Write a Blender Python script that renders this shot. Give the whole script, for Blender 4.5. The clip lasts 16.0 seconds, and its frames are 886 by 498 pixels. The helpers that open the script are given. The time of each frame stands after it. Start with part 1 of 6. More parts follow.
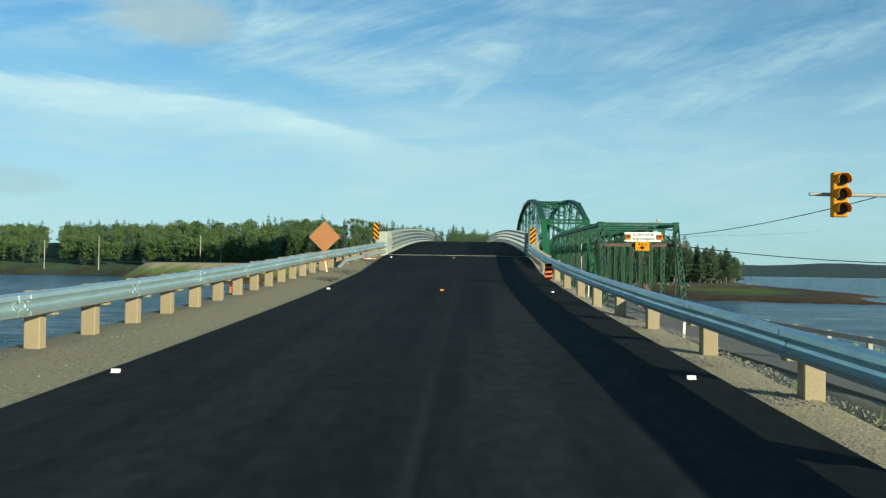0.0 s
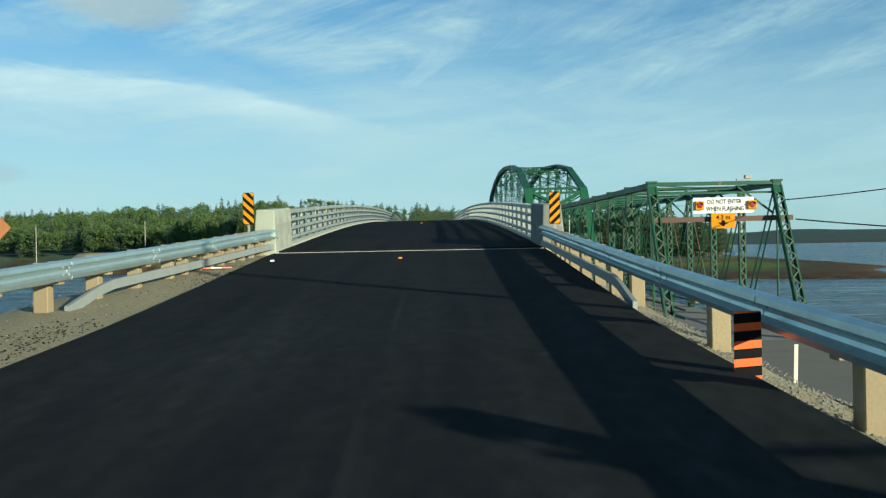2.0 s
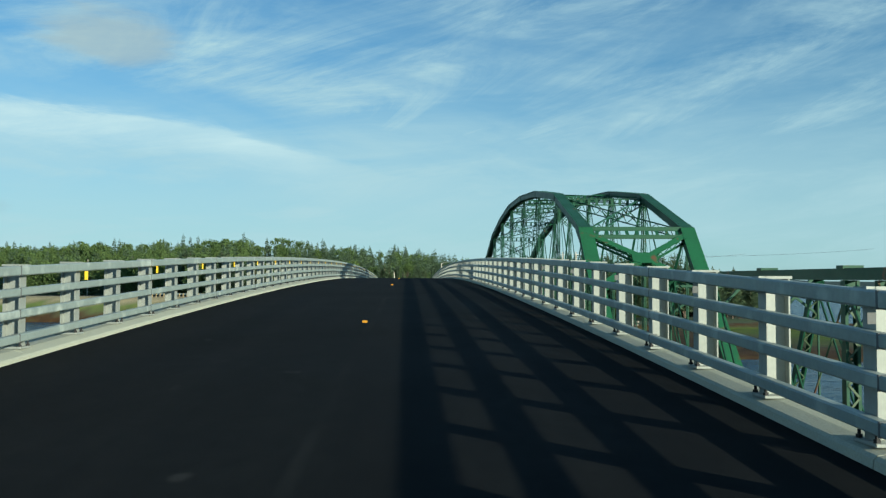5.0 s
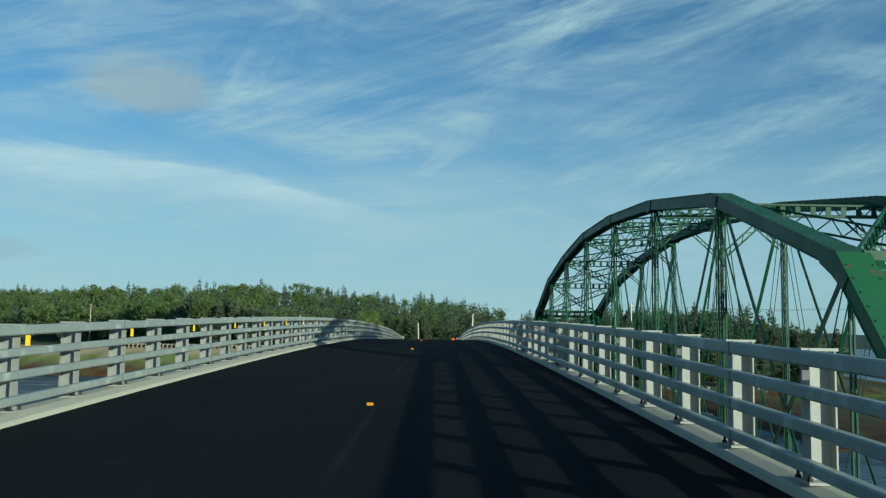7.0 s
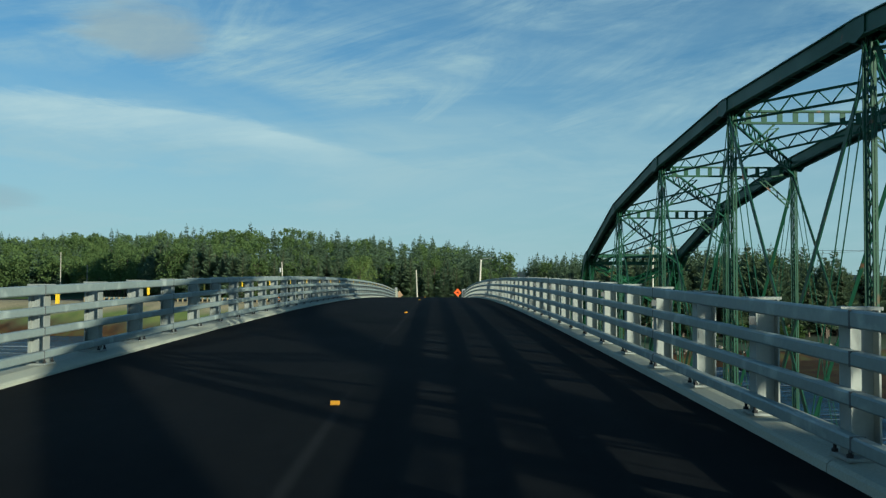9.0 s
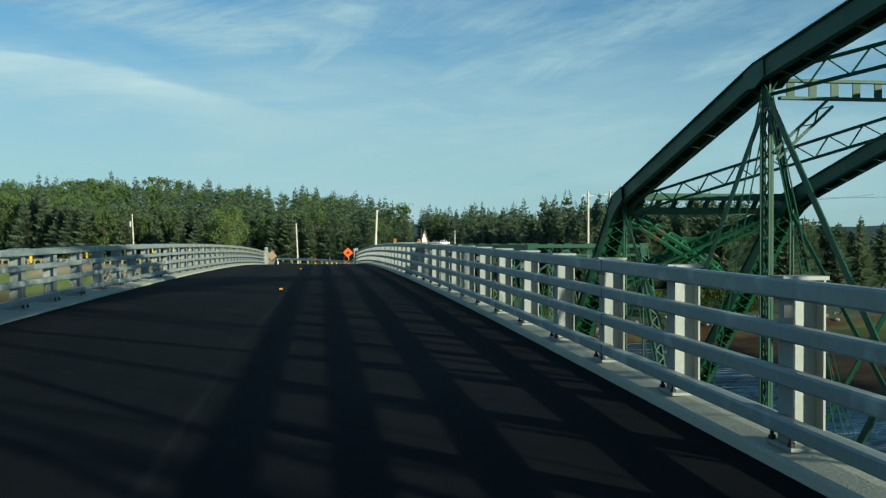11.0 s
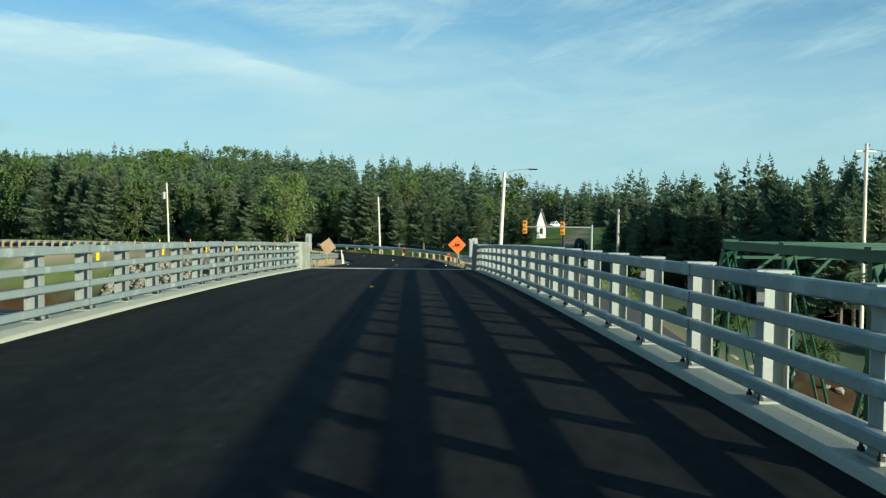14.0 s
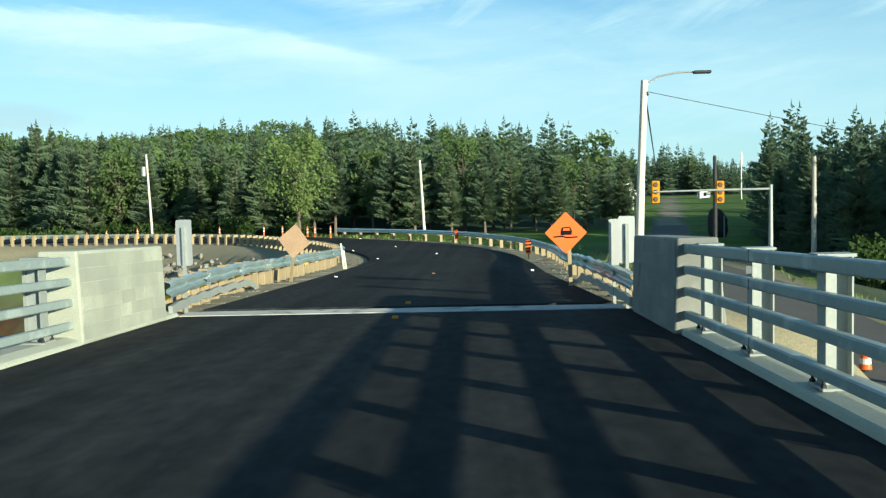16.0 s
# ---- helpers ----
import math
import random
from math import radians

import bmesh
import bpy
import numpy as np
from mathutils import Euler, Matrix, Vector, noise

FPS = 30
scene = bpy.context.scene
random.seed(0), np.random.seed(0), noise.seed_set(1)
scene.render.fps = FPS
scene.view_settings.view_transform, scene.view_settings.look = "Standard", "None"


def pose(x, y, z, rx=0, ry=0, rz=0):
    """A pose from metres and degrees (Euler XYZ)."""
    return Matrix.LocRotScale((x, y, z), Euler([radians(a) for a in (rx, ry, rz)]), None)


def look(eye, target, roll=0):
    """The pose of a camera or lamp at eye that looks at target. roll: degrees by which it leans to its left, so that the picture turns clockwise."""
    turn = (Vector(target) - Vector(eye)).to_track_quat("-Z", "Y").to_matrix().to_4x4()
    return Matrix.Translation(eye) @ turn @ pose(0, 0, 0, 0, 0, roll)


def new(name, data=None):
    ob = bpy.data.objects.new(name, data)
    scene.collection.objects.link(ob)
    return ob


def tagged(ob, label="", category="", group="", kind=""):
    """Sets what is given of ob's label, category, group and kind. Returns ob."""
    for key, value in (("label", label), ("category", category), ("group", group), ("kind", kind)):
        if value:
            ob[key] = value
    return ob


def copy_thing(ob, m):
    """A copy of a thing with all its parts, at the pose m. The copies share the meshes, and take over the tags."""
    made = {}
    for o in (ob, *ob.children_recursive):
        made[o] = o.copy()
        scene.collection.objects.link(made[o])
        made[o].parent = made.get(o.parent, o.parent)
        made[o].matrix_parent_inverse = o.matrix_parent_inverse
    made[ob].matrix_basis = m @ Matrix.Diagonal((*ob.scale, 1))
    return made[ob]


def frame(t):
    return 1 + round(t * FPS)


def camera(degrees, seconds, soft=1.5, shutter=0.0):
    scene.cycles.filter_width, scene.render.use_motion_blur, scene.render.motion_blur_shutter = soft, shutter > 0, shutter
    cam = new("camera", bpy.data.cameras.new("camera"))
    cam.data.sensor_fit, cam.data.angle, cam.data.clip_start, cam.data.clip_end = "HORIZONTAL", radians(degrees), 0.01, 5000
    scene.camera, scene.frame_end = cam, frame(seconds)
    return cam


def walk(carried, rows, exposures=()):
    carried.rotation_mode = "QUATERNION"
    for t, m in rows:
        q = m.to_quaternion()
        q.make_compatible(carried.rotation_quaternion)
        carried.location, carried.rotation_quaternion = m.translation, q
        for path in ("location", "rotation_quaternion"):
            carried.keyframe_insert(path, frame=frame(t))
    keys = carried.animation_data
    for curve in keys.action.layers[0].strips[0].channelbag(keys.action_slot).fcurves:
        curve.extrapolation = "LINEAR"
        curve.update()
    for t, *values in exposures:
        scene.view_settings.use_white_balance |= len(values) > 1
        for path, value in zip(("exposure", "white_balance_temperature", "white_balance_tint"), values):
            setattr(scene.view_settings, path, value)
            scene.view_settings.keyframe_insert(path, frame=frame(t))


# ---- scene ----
# ---- camera and walk ----
cam = camera(51.65, 16.0, soft=1.3)
# seconds, place, yaw to the left, pitch up, roll
PATH = [
    (0.0, (0.531, 0.0, 1.518), 1.49, 1.28, 0.77),
    (0.5, (0.567, 5.981, 1.708), 0.73, 0.62, 0.52),
    (1.0, (0.603, 11.997, 1.908), 0.26, 0.37, -0.07),
    (1.5, (0.640, 18.085, 2.130), -0.25, 0.73, -0.67),
    (2.0, (0.677, 24.279, 2.387), -0.66, -0.12, -1.13),
    (2.5, (0.716, 30.601, 2.687), -2.32, 0.94, -0.45),
    (3.0, (0.757, 37.022, 3.023), -2.82, 1.83, -0.28),
    (3.5, (0.799, 43.501, 3.386), -2.79, 2.39, 0.23),
    (3.7, (0.817, 46.099, 3.536), -2.75, 2.19, 0.1),
    (5.8, (1.015, 73.325, 5.057), -1.08, 3.66, 0.83),
    (6.0, (1.033, 75.936, 5.181), -0.79, 4.60, 1.06),
    (6.5, (1.077, 82.494, 5.472), -0.99, 5.91, 1.62),
    (7.0, (1.116, 89.088, 5.736), -0.21, 5.51, 0.88),
    (7.5, (1.150, 95.700, 5.974), 0.06, 4.91, 0.32),
    (8.0, (1.178, 102.314, 6.189), -0.12, 4.21, 0.42),
    (8.5, (1.197, 108.917, 6.380), -1.09, 2.81, 0.49),
    (9.0, (1.210, 115.519, 6.549), -0.17, 2.07, 0.26),
    (9.5, (1.218, 122.131, 6.698), -0.21, 1.05, -0.04),
    (9.7, (1.221, 124.782, 6.751), -1.58, 0.89, 0.09),
    (11.8, (1.235, 152.918, 7.071), -7.83, -1.58, -0.21),
    (12.0, (1.238, 155.624, 7.077), -5.26, -0.81, 0.07),
    (12.5, (1.248, 162.410, 7.075), -2.95, -0.75, 0.34),
    (13.0, (1.263, 169.255, 7.048), -1.57, -0.94, 0.47),
    (13.5, (1.280, 176.193, 6.996), -0.91, -1.50, 0.18),
    (14.0, (1.300, 183.261, 6.918), -1.56, -2.18, 0.74),
    (14.5, (1.322, 190.481, 6.811), -0.98, -2.42, 0.46),
    (15.0, (1.346, 197.825, 6.671), -0.02, -2.79, 0.38),
    (15.5, (1.371, 205.252, 6.494), 2.09, -2.91, -1.00),
    (16.0, (1.397, 212.720, 6.274), 2.26, -3.64, -1.37),
]


def ride(eye, yaw, pitch, roll):
    a, b = radians(yaw), radians(pitch)
    way = Vector((-math.sin(a) * math.cos(b), math.cos(a) * math.cos(b), math.sin(b)))
    return look(eye, Vector(eye) + way, roll)


walk(cam, [(t, ride(eye, yaw, pitch, roll)) for t, eye, yaw, pitch, roll in PATH],
     [(0.0, 0.80, 5750, -5), (3.7, 0.72, 5750, -5), (5.8, 0.66, 5600, -5), (6.5, 0.46, 5500, -5), (9.7, 0.38, 5600, -5), (11.8, 0.68, 5750, -5), (14.5, 0.88, 5750, -5), (16.0, 1.18, 5750, -5)])

# ---- world and sun ----
SUN_ELEV, SUN_AZ = 12.35, 136.0  # azimuth clockwise from +y
world = bpy.data.worlds.new("sky")
scene.world = world
world.use_nodes = True
wn, wl = world.node_tree.nodes, world.node_tree.links
wn.clear()


def build_sky():
    out = wn.new("ShaderNodeOutputWorld")
    bg = wn.new("ShaderNodeBackground")
    bg.inputs["Strength"].default_value = 0.075
    sky = wn.new("ShaderNodeTexSky")
    sky.sky_type = "NISHITA"
    sky.sun_disc = False
    sky.sun_elevation, sky.sun_rotation = radians(SUN_ELEV), radians(SUN_AZ)
    sky.air_density, sky.dust_density, sky.ozone_density = 1.0, 0.3, 3.0
    co = wn.new("ShaderNodeTexCoord")
    sep = wn.new("ShaderNodeSeparateXYZ")
    wl.new(co.outputs["Generated"], sep.inputs[0])

    def op(kind, *args):
        n = wn.new("ShaderNodeMath")
        n.operation = kind
        for slot, v in zip(n.inputs, args):
            if isinstance(v, (int, float)):
                slot.default_value = v
            else:
                wl.new(v, slot)
        return n.outputs[0]

    def ease(v, lo, hi, a=0.0, b=1.0):
        r = wn.new("ShaderNodeMapRange")
        r.interpolation_type = "SMOOTHSTEP"
        for k, x in (("From Min", lo), ("From Max", hi), ("To Min", a), ("To Max", b)):
            r.inputs[k].default_value = x
        wl.new(v, r.inputs["Value"])
        return r.outputs[0]

    # bearing (right of the road ahead) and height, in degrees
    bear = op("MULTIPLY", op("ARCTAN2", sep.outputs[0], sep.outputs[1]), 57.2958)
    high = op("MULTIPLY", op("ARCSINE", sep.outputs[2]), 57.2958)

    def streaks(turn, sx, sy, lo, hi, detail=8.0, rough=0.6, distort=0.5, off=0.0):
        """Noise drawn out along a slanting line of the sky."""
        c, s = math.cos(radians(turn)), math.sin(radians(turn))
        u = op("ADD", op("MULTIPLY", bear, c), op("MULTIPLY", high, s))
        v = op("SUBTRACT", op("MULTIPLY", high, c), op("MULTIPLY", bear, s))
        k = wn.new("ShaderNodeCombineXYZ")
        wl.new(op("MULTIPLY", u, sx), k.inputs[0]), wl.new(op("MULTIPLY", v, sy), k.inputs[1])
        k.inputs[2].default_value = off
        n = wn.new("ShaderNodeTexNoise")
        for name, x in (("Scale", 1.0), ("Detail", detail), ("Roughness", rough), ("Distortion", distort)):
            n.inputs[name].default_value = x
        wl.new(k.outputs[0], n.inputs["Vector"])
        return ease(n.outputs["Fac"], lo, hi)

    fine = streaks(7, 0.07, 0.34, 0.36, 0.70, rough=0.66, off=2.0)
    wisps = streaks(16, 0.06, 0.24, 0.36, 0.70, rough=0.68, distort=1.0, off=5.3)
    broad = streaks(-6, 0.03, 0.14, 0.36, 0.64, detail=5, off=1.2)
    ragged = streaks(-3, 0.10, 0.5, 0.25, 0.75, detail=8, rough=0.62, off=8.0)
    # the long bank: a clear upper edge, level at first, then falling to the right
    edge = op("ADD", op("ADD", 7.3, ease(bear, 2.0, -15.0, 0.0, 3.0)), op("MULTIPLY", op("MAXIMUM", op("SUBTRACT", -13.0, bear), 0.0), 0.05))
    edge = op("ADD", edge, op("MULTIPLY", op("SUBTRACT", ragged, 0.5), 0.9))
    under = op("SUBTRACT", edge, high)
    bank = op("MULTIPLY", ease(under, -0.25, 0.55), ease(under, 0.6, 4.5, 1.0, 0.42))
    bank = op("MULTIPLY", op("MULTIPLY", bank, ease(bear, 14.0, -8.0, 0.5, 1.0)), op("ADD", op("MULTIPLY", fine, 0.42), 0.6))
    # high cirrus above it, thin next to its edge
    cirrus = op("MULTIPLY", op("ADD", op("MULTIPLY", wisps, 0.7), op("MULTIPLY", fine, 0.4)), op("MULTIPLY", ease(under, -0.2, -3.2, 0.25, 1.0), ease(high, 22, 48, 1.0, 0.12)))
    cirrus = op("MULTIPLY", cirrus, op("ADD", op("MULTIPLY", broad, 0.75), 0.3))
    low = op("MULTIPLY", op("ADD", op("MULTIPLY", fine, 0.45), op("MULTIPLY", broad, 0.5)), ease(high, 16, 6))
    low = op("MULTIPLY", low, ease(bear, 2.0, 26.0, 1.0, 0.78))
    haze = op("ADD", ease(high, 13.0, 1.0, 0.0, 0.5), ease(high, 30.0, 5.0, 0.03, 0.24))
    haze = op("MULTIPLY", haze, ease(bear, 2.0, 26.0, 1.0, 0.78))
    cover = op("MAXIMUM", op("MULTIPLY", bank, 0.95), op("MAXIMUM", op("MULTIPLY", cirrus, 0.95), low))
    cover = op("MINIMUM", op("SUBTRACT", 1.0, op("MULTIPLY", op("SUBTRACT", 1.0, cover), op("SUBTRACT", 1.0, haze))), 0.96)
    blue = wn.new("ShaderNodeMix")
    blue.data_type, blue.blend_type = "RGBA", "MULTIPLY"
    blue.inputs["Factor"].default_value = 1.0
    wl.new(sky.outputs[0], blue.inputs[6])
    blue.inputs[7].default_value = (0.50, 0.85, 1.0, 1)
    mix = wn.new("ShaderNodeMix")
    mix.data_type = "RGBA"
    wl.new(cover, mix.inputs["Factor"])
    wl.new(blue.outputs[2], mix.inputs[6])
    mix.inputs[7].default_value = (4.4, 5.5, 5.65, 1)
    last = mix.outputs[2]
    # the bank's bright upper side
    lit = wn.new("ShaderNodeMix")
    lit.data_type = "RGBA"
    shine = op("MULTIPLY", op("MULTIPLY", ease(under, -0.2, 0.6), ease(under, 0.7, 3.0, 1.0, 0.0)), op("MULTIPLY", ease(bear, -2.0, -12.0), op("ADD", op("MULTIPLY", fine, 0.5), 0.45)))
    wl.new(shine, lit.inputs["Factor"])
    wl.new(last, lit.inputs[6])
    lit.inputs[7].default_value = (5.5, 6.45, 6.5, 1)
    last = lit.outputs[2]
    # two small grey clouds over the left of the road
    for cb, ch, wb, wh, amount in ((-18.5, 14.9, 4.6, 2.0, 0.7), (-27.5, 4.6, 4.0, 1.0, 0.4)):
        p, q = op("DIVIDE", op("SUBTRACT", bear, cb), wb), op("DIVIDE", op("SUBTRACT", high, ch), wh)
        d = op("ADD", op("ADD", op("MULTIPLY", p, p), op("MULTIPLY", q, q)), op("MULTIPLY", op("SUBTRACT", ragged, 0.5), 0.9))
        puff = wn.new("ShaderNodeMix")
        puff.data_type = "RGBA"
        wl.new(ease(d, 1.1, 0.1, 0.0, amount), puff.inputs["Factor"])
        wl.new(last, puff.inputs[6])
        puff.inputs[7].default_value = (3.5, 4.0, 4.15, 1)
        last = puff.outputs[2]
    wl.new(last, bg.inputs["Color"])
    wl.new(bg.outputs[0], out.inputs[0])


build_sky()
sun = new("sun", bpy.data.lights.new("sun", "SUN"))
sun.data.energy, sun.data.angle, sun.data.color = 5.0, radians(0.55), (1.0, 0.84, 0.62)
az, el = radians(SUN_AZ), radians(SUN_ELEV)
toward = Vector((math.sin(az) * math.cos(el), math.cos(az) * math.cos(el), math.sin(el)))
sun.matrix_world = look(toward * 300, (0, 0, 0))

# ---- materials ----


def material(name, colour, rough=0.7, metal=0.0, tint=None, scale=3.0, fine=40.0, amount=0.35, bump=0.2, fine_amount=0.25,
             spots=None, spot_scale=6.0, spot_lo=0.6, spot_hi=0.72, island=0.0, coord="Object", spec=0.5, dist=0.02):
    """Base colour varied by a coarse and a fine noise, with optional spots of wear of another colour, and fine relief."""
    mat = bpy.data.materials.new(name)
    mat.use_nodes = True
    n, l = mat.node_tree.nodes, mat.node_tree.links
    b = n["Principled BSDF"]
    co = n.new("ShaderNodeTexCoord")
    tint = tint or tuple(c * 0.6 for c in colour)

    def noise_fac(s, d=4.0):
        t = n.new("ShaderNodeTexNoise")
        t.inputs["Scale"].default_value, t.inputs["Detail"].default_value = s, d
        l.new(co.outputs[coord], t.inputs["Vector"])
        return t.outputs["Fac"]

    def mixed(fac, a, c, lo=0.35, hi=0.65, amt=1.0):
        r = n.new("ShaderNodeMapRange")
        r.inputs["From Min"].default_value, r.inputs["From Max"].default_value = lo, hi
        r.inputs["To Max"].default_value = amt
        l.new(fac, r.inputs["Value"])
        m = n.new("ShaderNodeMix")
        m.data_type = "RGBA"
        l.new(r.outputs[0], m.inputs["Factor"])
        for slot, v in ((6, a), (7, c)):
            if isinstance(v, tuple):
                m.inputs[slot].default_value = (*v, 1)
            else:
                l.new(v, m.inputs[slot])
        return m.outputs[2]

    f1, f2 = noise_fac(scale, 5), noise_fac(fine, 3)
    c = mixed(f1, colour, tint, amt=amount)
    c = mixed(f2, c, tuple(min(1, v * 0.45) for v in colour), amt=fine_amount)
    if spots:
        c = mixed(noise_fac(spot_scale, 6), c, spots, spot_lo, spot_hi)
    if island:
        info = n.new("ShaderNodeObjectInfo")
        c = mixed(info.outputs["Random"], c, tint, 0.0, 1.0, island)
    l.new(c, b.inputs["Base Color"])
    b.inputs["Metallic"].default_value = metal
    b.inputs["Specular IOR Level"].default_value = spec
    r = n.new("ShaderNodeMapRange")
    r.inputs["To Min"].default_value, r.inputs["To Max"].default_value = max(0.02, rough - 0.12), min(1, rough + 0.12)
    l.new(f1, r.inputs["Value"]), l.new(r.outputs[0], b.inputs["Roughness"])
    if bump:
        bp = n.new("ShaderNodeBump")
        bp.inputs["Strength"].default_value, bp.inputs["Distance"].default_value = bump, dist
        l.new(f2, bp.inputs["Height"]), l.new(bp.outputs[0], b.inputs["Normal"])
    return mat


ASPHALT = material("fresh_asphalt", (0.0060, 0.0073, 0.0088), 0.88, tint=(0.0080, 0.0094, 0.0110), scale=0.25, fine=130, bump=0.5, fine_amount=0.45, spec=0.04, dist=0.006)

SEAM = 0.17


def dusty(mat, colour, ends):
    """Dust on a road: faint lengthwise tracks, thicker towards the gravel ends, and scattered scuffs."""
    n, l = mat.node_tree.nodes, mat.node_tree.links
    b = n["Principled BSDF"]
    before = b.inputs["Base Color"].links[0].from_socket
    co = n.new("ShaderNodeTexCoord")
    sep = n.new("ShaderNodeSeparateXYZ")
    l.new(co.outputs["Object"], sep.inputs[0])

    def calc(kind, a, c):
        m = n.new("ShaderNodeMath")
        m.operation = kind
        for slot, v in zip(m.inputs, (a, c)):
            if isinstance(v, (int, float)):
                slot.default_value = v
            else:
                l.new(v, slot)
        return m.outputs[0]

    def rise(v, lo, hi, a, c):
        r = n.new("ShaderNodeMapRange")
        for k, x in (("From Min", lo), ("From Max", hi), ("To Min", a), ("To Max", c)):
            r.inputs[k].default_value = x
        l.new(v, r.inputs["Value"])
        return r.outputs[0]

    def streak(sx, sy, lo, hi, c, detail=4.0):
        m = n.new("ShaderNodeMapping")
        m.inputs["Scale"].default_value = (sx, sy, 1)
        l.new(co.outputs["Object"], m.inputs[0])
        t = n.new("ShaderNodeTexNoise")
        t.inputs["Scale"].default_value, t.inputs["Detail"].default_value = 1.0, detail
        l.new(m.outputs[0], t.inputs["Vector"])
        return rise(t.outputs["Fac"], lo, hi, 0.0, c)

    y = sep.outputs[1]
    near = rise(y, ends[0], ends[1], 0.55, 0.1)
    far = rise(y, ends[2], ends[3], 0.1, 0.9)
    amount = calc("ADD", calc("MULTIPLY", calc("MAXIMUM", near, far), 0.5), 0.03)
    tracks = calc("ADD", streak(1.5, 0.02, 0.35, 0.75, 0.9), streak(0.5, 0.11, 0.4, 0.8, 0.5))
    amount = calc("MULTIPLY", amount, calc("ADD", tracks, 0.5))
    amount = calc("MULTIPLY", amount, calc("ADD", streak(6.0, 2.5, 0.3, 0.7, 0.7, 3.0), 0.65))
    # the paving seam beside the middle, its edge rubbed pale in places
    off = calc("ABSOLUTE", calc("SUBTRACT", sep.outputs[0], SEAM), 0.0)
    seam = calc("MULTIPLY", rise(off, 0.02, 0.08, 0.24, 0.0), streak(3.0, 0.16, 0.42, 0.6, 1.0))
    amount = calc("ADD", amount, seam)
    amount = calc("MINIMUM", calc("ADD", amount, streak(2.2, 1.3, 0.72, 0.80, 0.35, 2.0)), 1.0)
    mix = n.new("ShaderNodeMix")
    mix.data_type = "RGBA"
    l.new(amount, mix.inputs["Factor"]), l.new(before, mix.inputs[6])
    mix.inputs[7].default_value = (*colour, 1)
    l.new(mix.outputs[2], b.inputs["Base Color"])


dusty(ASPHALT, (0.050, 0.052, 0.050), (20, 75, 150, 226))
KERB_CAST = material("fresh_kerb_concrete", (0.375, 0.395, 0.325), 0.85, tint=(0.28, 0.30, 0.25), scale=1.1, fine=45, spots=(0.31, 0.325, 0.27), spot_scale=1.7, spot_lo=0.6, spot_hi=0.75)
CONCRETE = material("concrete", (0.37, 0.36, 0.29), 0.85, tint=(0.26, 0.25, 0.2), scale=1.3, fine=45, spots=(0.34, 0.33, 0.3), spot_scale=2.3, spot_lo=0.55, spot_hi=0.75)
# end block concrete twice: shade painted into the stained one, sunlight into the pale
SHADED_FORMED = material("board_formed_concrete", (0.215, 0.22, 0.195), 0.85, tint=(0.13, 0.138, 0.13), scale=1.7, fine=30, amount=0.7, island=0.55, bump=0.4)
SUNLIT_FORMED = material("pale_formed_concrete", (0.36, 0.38, 0.31), 0.85, tint=(0.21, 0.225, 0.19), scale=1.5, fine=30, amount=0.7, island=0.75, bump=0.45)
SUNLIT_CAST = material("pale_cast_concrete", (0.36, 0.38, 0.31), 0.85, tint=(0.26, 0.275, 0.23), scale=1.1, amount=0.8, fine=40)
SHADED_CAST = material("stained_cast_concrete", (0.215, 0.22, 0.195), 0.85, tint=(0.13, 0.138, 0.13), scale=1.1, amount=0.8, fine=40, spots=(0.33, 0.33, 0.3), spot_scale=1.9, spot_lo=0.6, spot_hi=0.75)
JOINT = material("worn_joint_concrete", (0.5, 0.48, 0.43), 0.85, tint=(0.22, 0.21, 0.2), scale=1.6, fine=30, spots=(0.12, 0.12, 0.115), spot_scale=3.2, spot_lo=0.57, spot_hi=0.72)
GALV = material("galvanised_steel", (0.31, 0.335, 0.315), 0.55, 0.25, tint=(0.20, 0.225, 0.22), scale=3, fine=25, bump=0.06, fine_amount=0.15, island=0.3)
RAIL = material("dull_galvanised_rail", (0.255, 0.31, 0.30), 0.5, 0.15, tint=(0.185, 0.23, 0.23), scale=1.4, fine=18, bump=0.06, fine_amount=0.18, amount=0.5, spots=(0.38, 0.435, 0.415), spot_scale=2.5, spot_lo=0.56, spot_hi=0.7)
JOINT_STEEL = material("dark_joint_steel", (0.12, 0.13, 0.135), 0.7, 0.2, bump=0)
BEAM = material("bright_galvanised_beam", (0.46, 0.57, 0.56), 0.33, 0.7, tint=(0.33, 0.40, 0.43), scale=2.2, fine=20, bump=0.05, fine_amount=0.15)
BOLT = material("pale_zinc_bolt", (0.5, 0.54, 0.54), 0.4, 0.4, bump=0)
WOOD = material("treated_timber", (0.33, 0.26, 0.15), 0.8, tint=(0.23, 0.18, 0.105), scale=4, fine=30, island=0.7)
GREEN = material("green_bridge_paint", (0.017, 0.078, 0.043), 0.5, spec=0.25, tint=(0.012, 0.055, 0.033), scale=0.8, fine=12, bump=0.1, spots=(0.16, 0.07, 0.035), spot_scale=1.9, spot_lo=0.66, spot_hi=0.74)
WORN = material("worn_green_paint", (0.023, 0.11, 0.05), 0.55, spec=0.25, tint=(0.014, 0.07, 0.036), scale=0.8, fine=12, bump=0.12, spots=(0.115, 0.055, 0.032), spot_scale=1.5, spot_lo=0.6, spot_hi=0.72)
RUSTY = material("rusty_green_paint", (0.05, 0.16, 0.08), 0.65, tint=(0.15, 0.07, 0.04), scale=1.2, fine=14, spots=(0.17, 0.08, 0.045), spot_scale=1.4, spot_lo=0.5, spot_hi=0.6)
